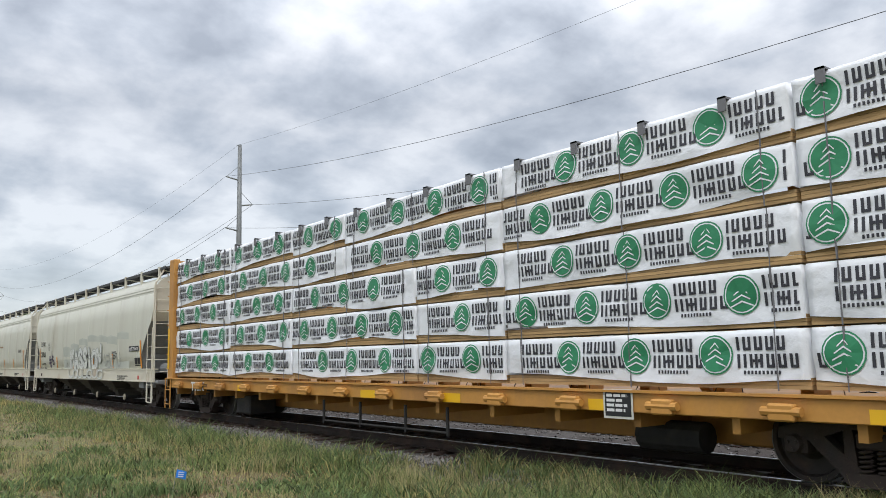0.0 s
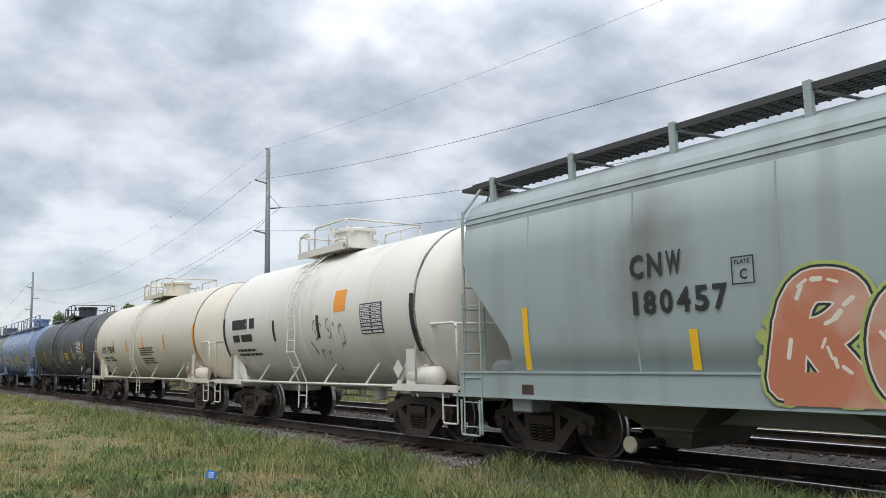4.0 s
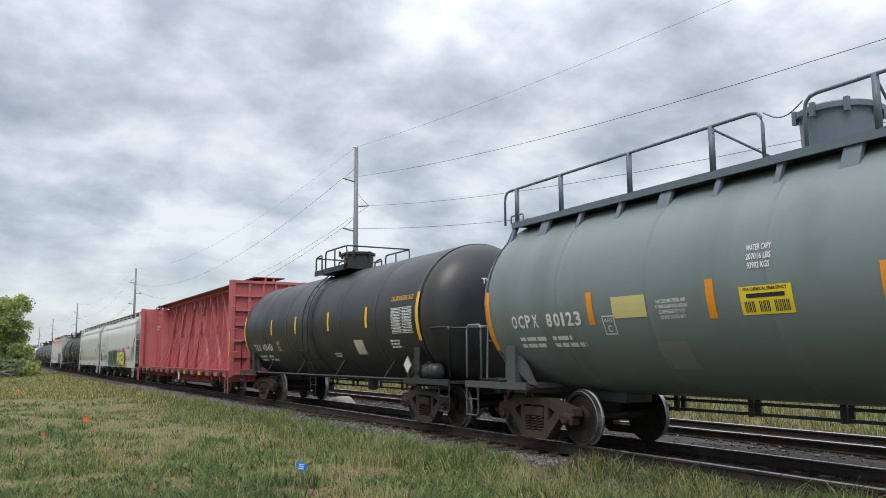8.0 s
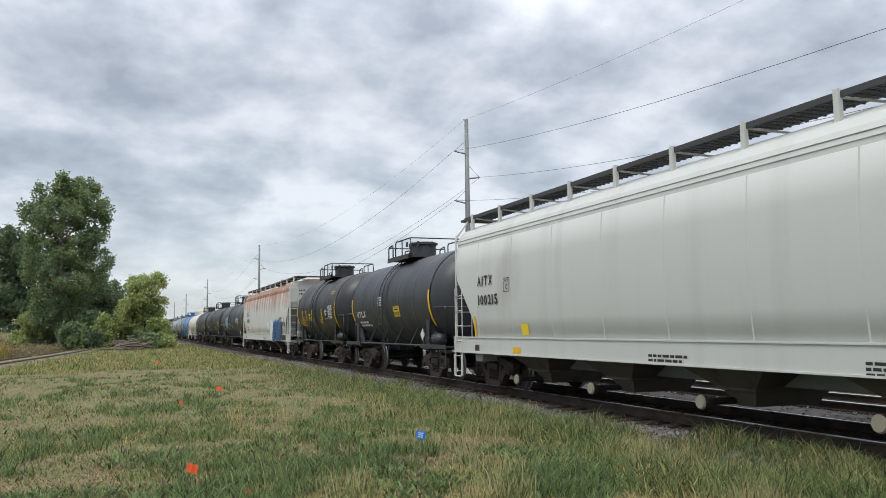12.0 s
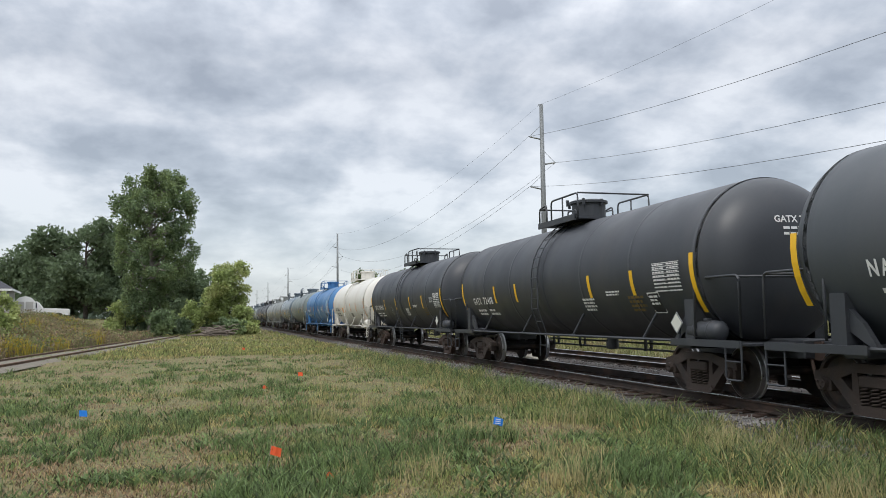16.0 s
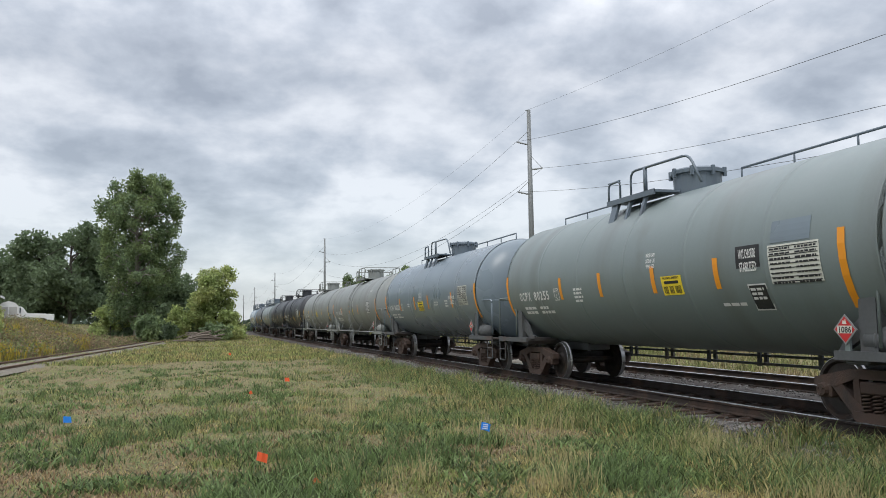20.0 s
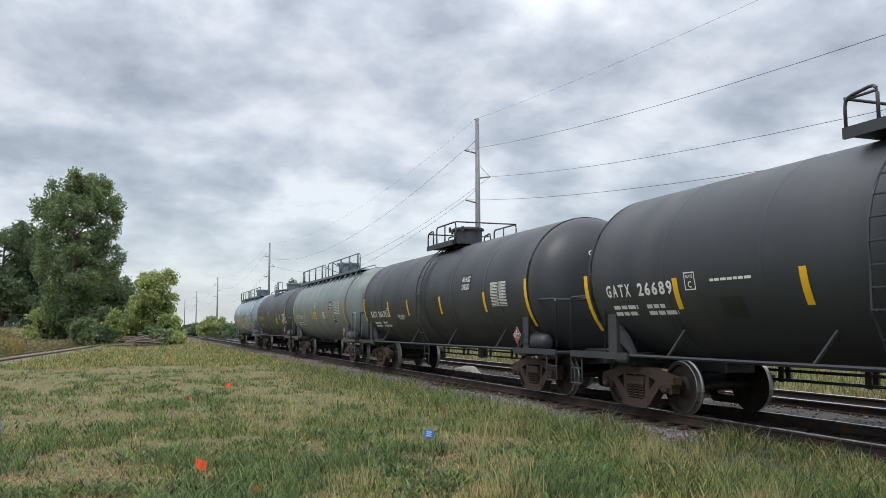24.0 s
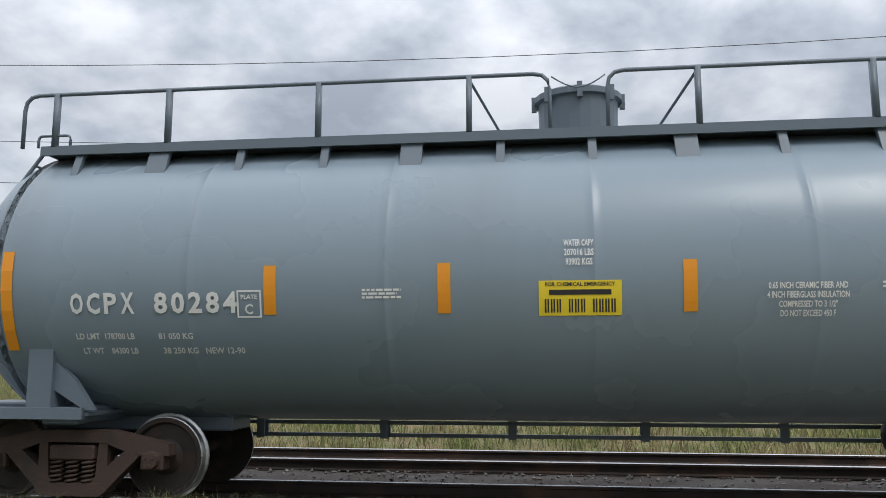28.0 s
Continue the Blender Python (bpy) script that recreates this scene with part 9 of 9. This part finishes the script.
def house(x, y, z, w, d, h, ang, wall, roofm, label, garage=True):
    ob = tagged(new("house"), label, "house", "houses")
    ob.matrix_basis = pose(x, y, z, 0, 0, ang)
    bm = bmesh.new()
    n = int(h / 0.2)
    for k in range(n):
        box(bm, -w / 2 - 0.012, w / 2 + 0.012, -d / 2 - 0.012, d / 2 + 0.012, k * h / n + 0.012, (k + 1) * h / n)
    box(bm, -w / 2, w / 2, -d / 2, d / 2, -0.4, h)
    part("wall", bm, wall, ob)
    bm = bmesh.new()
    e, rise = 0.45, d * 0.26
    o = [(-w / 2 - e, -d / 2 - e, h), (w / 2 + e, -d / 2 - e, h), (w / 2 + e, d / 2 + e, h), (-w / 2 - e, d / 2 + e, h)]
    r0, r1 = (-w / 2 + d * 0.35, 0, h + rise), (w / 2 - d * 0.35, 0, h + rise)
    vs = [bm.verts.new(p) for p in o + [r0, r1]]
    for f in ((0, 1, 5, 4), (2, 3, 4, 5), (1, 2, 5), (3, 0, 4), (3, 2, 1, 0)):
        bm.faces.new([vs[i] for i in f])
    roof = part("roof", bm, roofm, ob)
    bm = bmesh.new()
    box(bm, -w / 2 - e, w / 2 + e, -d / 2 - e - 0.03, -d / 2 - e, h - 0.16, h + 0.02)
    box(bm, w / 2 + e, w / 2 + e + 0.03, -d / 2 - e, d / 2 + e, h - 0.16, h + 0.02)
    part("gutter", bm, trim_mat, ob)
    spots = [(w * 0.30, 2.4, 2.05, 0.0), (-w * 0.02, 2.4, 2.05, 0.0), (-w * 0.32, 1.4, 1.1, 0.95)] if garage else [(w * 0.3, 1.1, 1.0, 0.9), (0.0, 0.9, 1.9, 0.0), (-w * 0.3, 1.1, 1.0, 0.9)]
    for sx, sw, sh, sz in spots:
        bm = bmesh.new()
        box(bm, sx - sw / 2 - 0.08, sx + sw / 2 + 0.08, -d / 2 - 0.06, -d / 2 - 0.014, sz, sz + sh + 0.08)
        fr = part("window" if sz else "door", bm, trim_mat, ob)
        bm = bmesh.new()
        if sz:
            box(bm, sx - sw / 2, sx + sw / 2, -d / 2 - 0.075, -d / 2 - 0.062, sz + 0.06, sz + sh)
            part("pane", bm, glass_mat, fr)
        else:
            for k in range(4):
                box(bm, sx - sw / 2, sx + sw / 2, -d / 2 - 0.085, -d / 2 - 0.062, sz + 0.03 + sh * k / 4, sz + sh * (k + 1) / 4 - 0.02)
            part("panel", bm, trim_mat, fr)
    return ob


house(-22.35, 76.0, 1.80, 10.5, 8.0, 2.6, 8, siding_mat, roof_mat, "low grey house with white garage doors and a dark roof")
shed = tagged(new("shed"), "small white garden shed with a rounded roof", "shed")
shed.matrix_basis = pose(*at_angle(11.78, 80), 1.75, 0, 0, 10)
bm = bmesh.new()
prism(bm, [(-0.8, 0), (-0.8, 1.7), (-0.5, 2.05), (0, 2.2), (0.5, 2.05), (0.8, 1.7), (0.8, 0)], -1.0, 1.0)
bmesh.ops.rotate(bm, verts=bm.verts, cent=(0, 0, 0), matrix=Matrix.Rotation(math.pi / 2, 3, "Z"))
part("wall", bm, trim_mat, shed)
bm = bmesh.new()
for sx in (-0.36, 0.36):
    box(bm, sx - 0.3, sx + 0.3, -1.03, -1.0, 0.1, 1.7)
part("door", bm, siding_mat, shed)


def pickup():
    ob = tagged(new("pickup_truck"), "white pickup truck parked by the shed", "pickup truck")
    ob.matrix_basis = pose(*at_angle(11.05, 84), 1.80, 0, 0, 8)
    bm = bmesh.new()
    prism(bm, [(-2.7, 0.45), (-2.7, 1.05), (-0.4, 1.1), (0.0, 1.75), (1.15, 1.78), (1.6, 1.15), (2.6, 1.05), (2.7, 0.5)], -0.95, 0.95)
    bmesh.ops.bevel(bm, geom=bm.edges[:], offset=0.05, segments=1, affect="EDGES")
    bmesh.ops.rotate(bm, verts=bm.verts, cent=(0, 0, 0), matrix=Matrix.Rotation(math.pi / 2, 3, "Z"))
    part("body", bm, trim_mat, ob)
    for sx in (-1.7, 1.75):
        for sy in (-0.85, 0.85):
            bm = bmesh.new()
            lathe(bm, [(sy - 0.12, 0.1), (sy - 0.12, 0.36), (sy + 0.12, 0.36), (sy + 0.12, 0.1)], "Y", 16, (sx, 0, 0.36))
            part("wheel", bm, steel_dark, ob)
    for sy in (-1, 1):
        bm = bmesh.new()
        poly(bm, [(-0.05, sy * 0.965, 1.15), (-0.05 - 0.0, sy * 0.965, 1.65), (-1.1, sy * 0.965, 1.68), (-1.45, sy * 0.965, 1.17)])
        part("window", bm, glass_mat, ob)


pickup()
for az, dist, w in ((-20.8, 190, 9), (-24.3, 195, 11), (-28.5, 190, 10), (-40.2, 205, 5.5), (-43.4, 205, 8), (-46.9, 208, 6)):
    x, y = at_angle(az, dist)
    house(x, y, float(ground_z(x, y)) + 0.1, w, 5.0, 2.3, az * 1.0, trim_mat, siding_mat, "long low white house beyond the field", False)
for az, dist, w in ((-16.6, 190, 10),):
    x, y = at_angle(az, dist)
    house(x, y, float(ground_z(x, y)) + 0.1, w, 6.0, 2.3, az, trim_mat, siding_mat, "low white house behind the bank", False)

# ---- marker flags in the grass ----
flag_blue = mat("blue flag", (0.015, 0.22, 0.75), 0.5, 0, 0.05)
flag_orange = mat("orange flag", (0.85, 0.12, 0.035), 0.5, 0, 0.05)


def flag(x, y, m, label, hgt, tilt, seed, writing=False, low=False):
    ob = tagged(new("marker_flag"), label, "marker flag", "utility marker flags")
    ob.matrix_basis = pose(x, y, float(ground_z(x, y)) - 0.02, 0, tilt, -20)
    bm = bmesh.new()
    tube(bm, [(0, 0, 0), (0.005, 0, hgt)], 0.0025, 5)
    part("stake", bm, zinc, ob)
    v, f = [], []
    for i in range(5):
        for j in range(4):
            u, w = i / 4 * 0.125, j / 3 * 0.10
            v.append((u + 0.005, 0.018 * math.sin(i * 1.4 + seed) * i / 4, hgt - 0.10 + w - 0.018 * (i / 4) ** 2))
    for i in range(4):
        for j in range(3):
            a = i * 4 + j
            f.append((a, a + 4, a + 5, a + 1))
    cl = link_mesh("cloth", v, f, m, ob)
    md = cl.modifiers.new("thick", "SOLIDIFY")
    md.thickness = 0.0015
    if writing:
        bm = bmesh.new()
        for k in range(3):
            box(bm, 0.03, 0.10, -0.028, -0.026, hgt - 0.085 + k * 0.026, hgt - 0.073 + k * 0.026)
        part("printed_bar", bm, spray["white"], ob)


flag(*at_angle(-18.95, 11.0), flag_blue, "small blue plastic marker flag on a wire stake", 0.32, 8, 1, True)
flag(*at_angle(8.45, 14.6), flag_blue, "small blue plastic marker flag on a wire stake", 0.30, -6, 2)
flag(*at_angle(-3.35, 9.7), flag_orange, "small orange plastic marker flag on a wire stake", 0.30, 10, 3)
flag(*at_angle(-5.55, 21.5), flag_orange, "small orange plastic marker flag on a wire stake", 0.30, -8, 4)
flag(*at_angle(-7.0, 9.1), flag_orange, "orange marker flag lying low in the grass", 0.14, 40, 5)
flag(*at_angle(-2.95, 20.6), flag_orange, "orange marker flag lying low in the grass", 0.14, 35, 6)
flag(*at_angle(-1.65, 40.0), flag_orange, "small orange plastic marker flag on a wire stake", 0.34, 5, 7)

# ---- wooden ties, nearest first as pieces of their track ----
TIE = tie_mesh()
rr = random.Random(31)
for tr, c, ya, n in ((TRACKS[0], C1, -8.0, 140), (TRACKS[1], C2, -8.0, 140)):
    for k in range(n):
        y = ya + k * 0.54
        part_of("tie", TIE, tr, (c + rr.uniform(-0.04, 0.04), y + rr.uniform(-0.03, 0.03), RAIL - 0.198 + rr.uniform(-0.006, 0.004)), rr.uniform(-1.2, 1.2))
        if k < 90:
            part_of("tie_plate", PLATE_ME, tr, (c, y, RAIL - 0.200))
    bm = bmesh.new()
    for k in range(110):
        y = ya + n * 0.54 + k * 0.54
        box(bm, c - 1.28, c + 1.28, y - 0.115, y + 0.115, RAIL - 0.34, RAIL - 0.2)
    me = mesh_only("far_ties", bm, [tie_mat])
    ft = new("far_ties", me)
    ft.parent = tr
    tagged(ft, kind="stuff")


# ---- what moves ----
def motions():
    times = [-2.0, -1.0] + [float(k) for k in range(0, 28)] + [27.25, 27.5, 27.75, 28.0, 29.0, 30.0]

    def run(t):
        return SPEED * t
    for car, u in CARS:
        walk(car, [(t, pose(C1, u - run(t), RAIL)) for t in times])
    lu = [u for car, u in CARS if car is lumber_car][0]
    for b in BUNDLES:
        walk(b, [(t, pose(C1, lu - run(t), RAIL)) for t in times])
    # all wheelsets roll alike: one row a thirtieth of a second
    turn = math.degrees(SPEED / WR) / 30
    first = WHEELSETS[0]
    walk(first, [(k / 30, pose(0, 0, 0, k * turn, 0, 0)) for k in range(0, 28 * 30 + 1)])
    act, slot = first.animation_data.action, first.animation_data.action_slot
    for w in WHEELSETS[1:]:
        w.rotation_mode = "QUATERNION"
        w.animation_data_create()
        w.animation_data.action = act
        w.animation_data.action_slot = slot


motions()
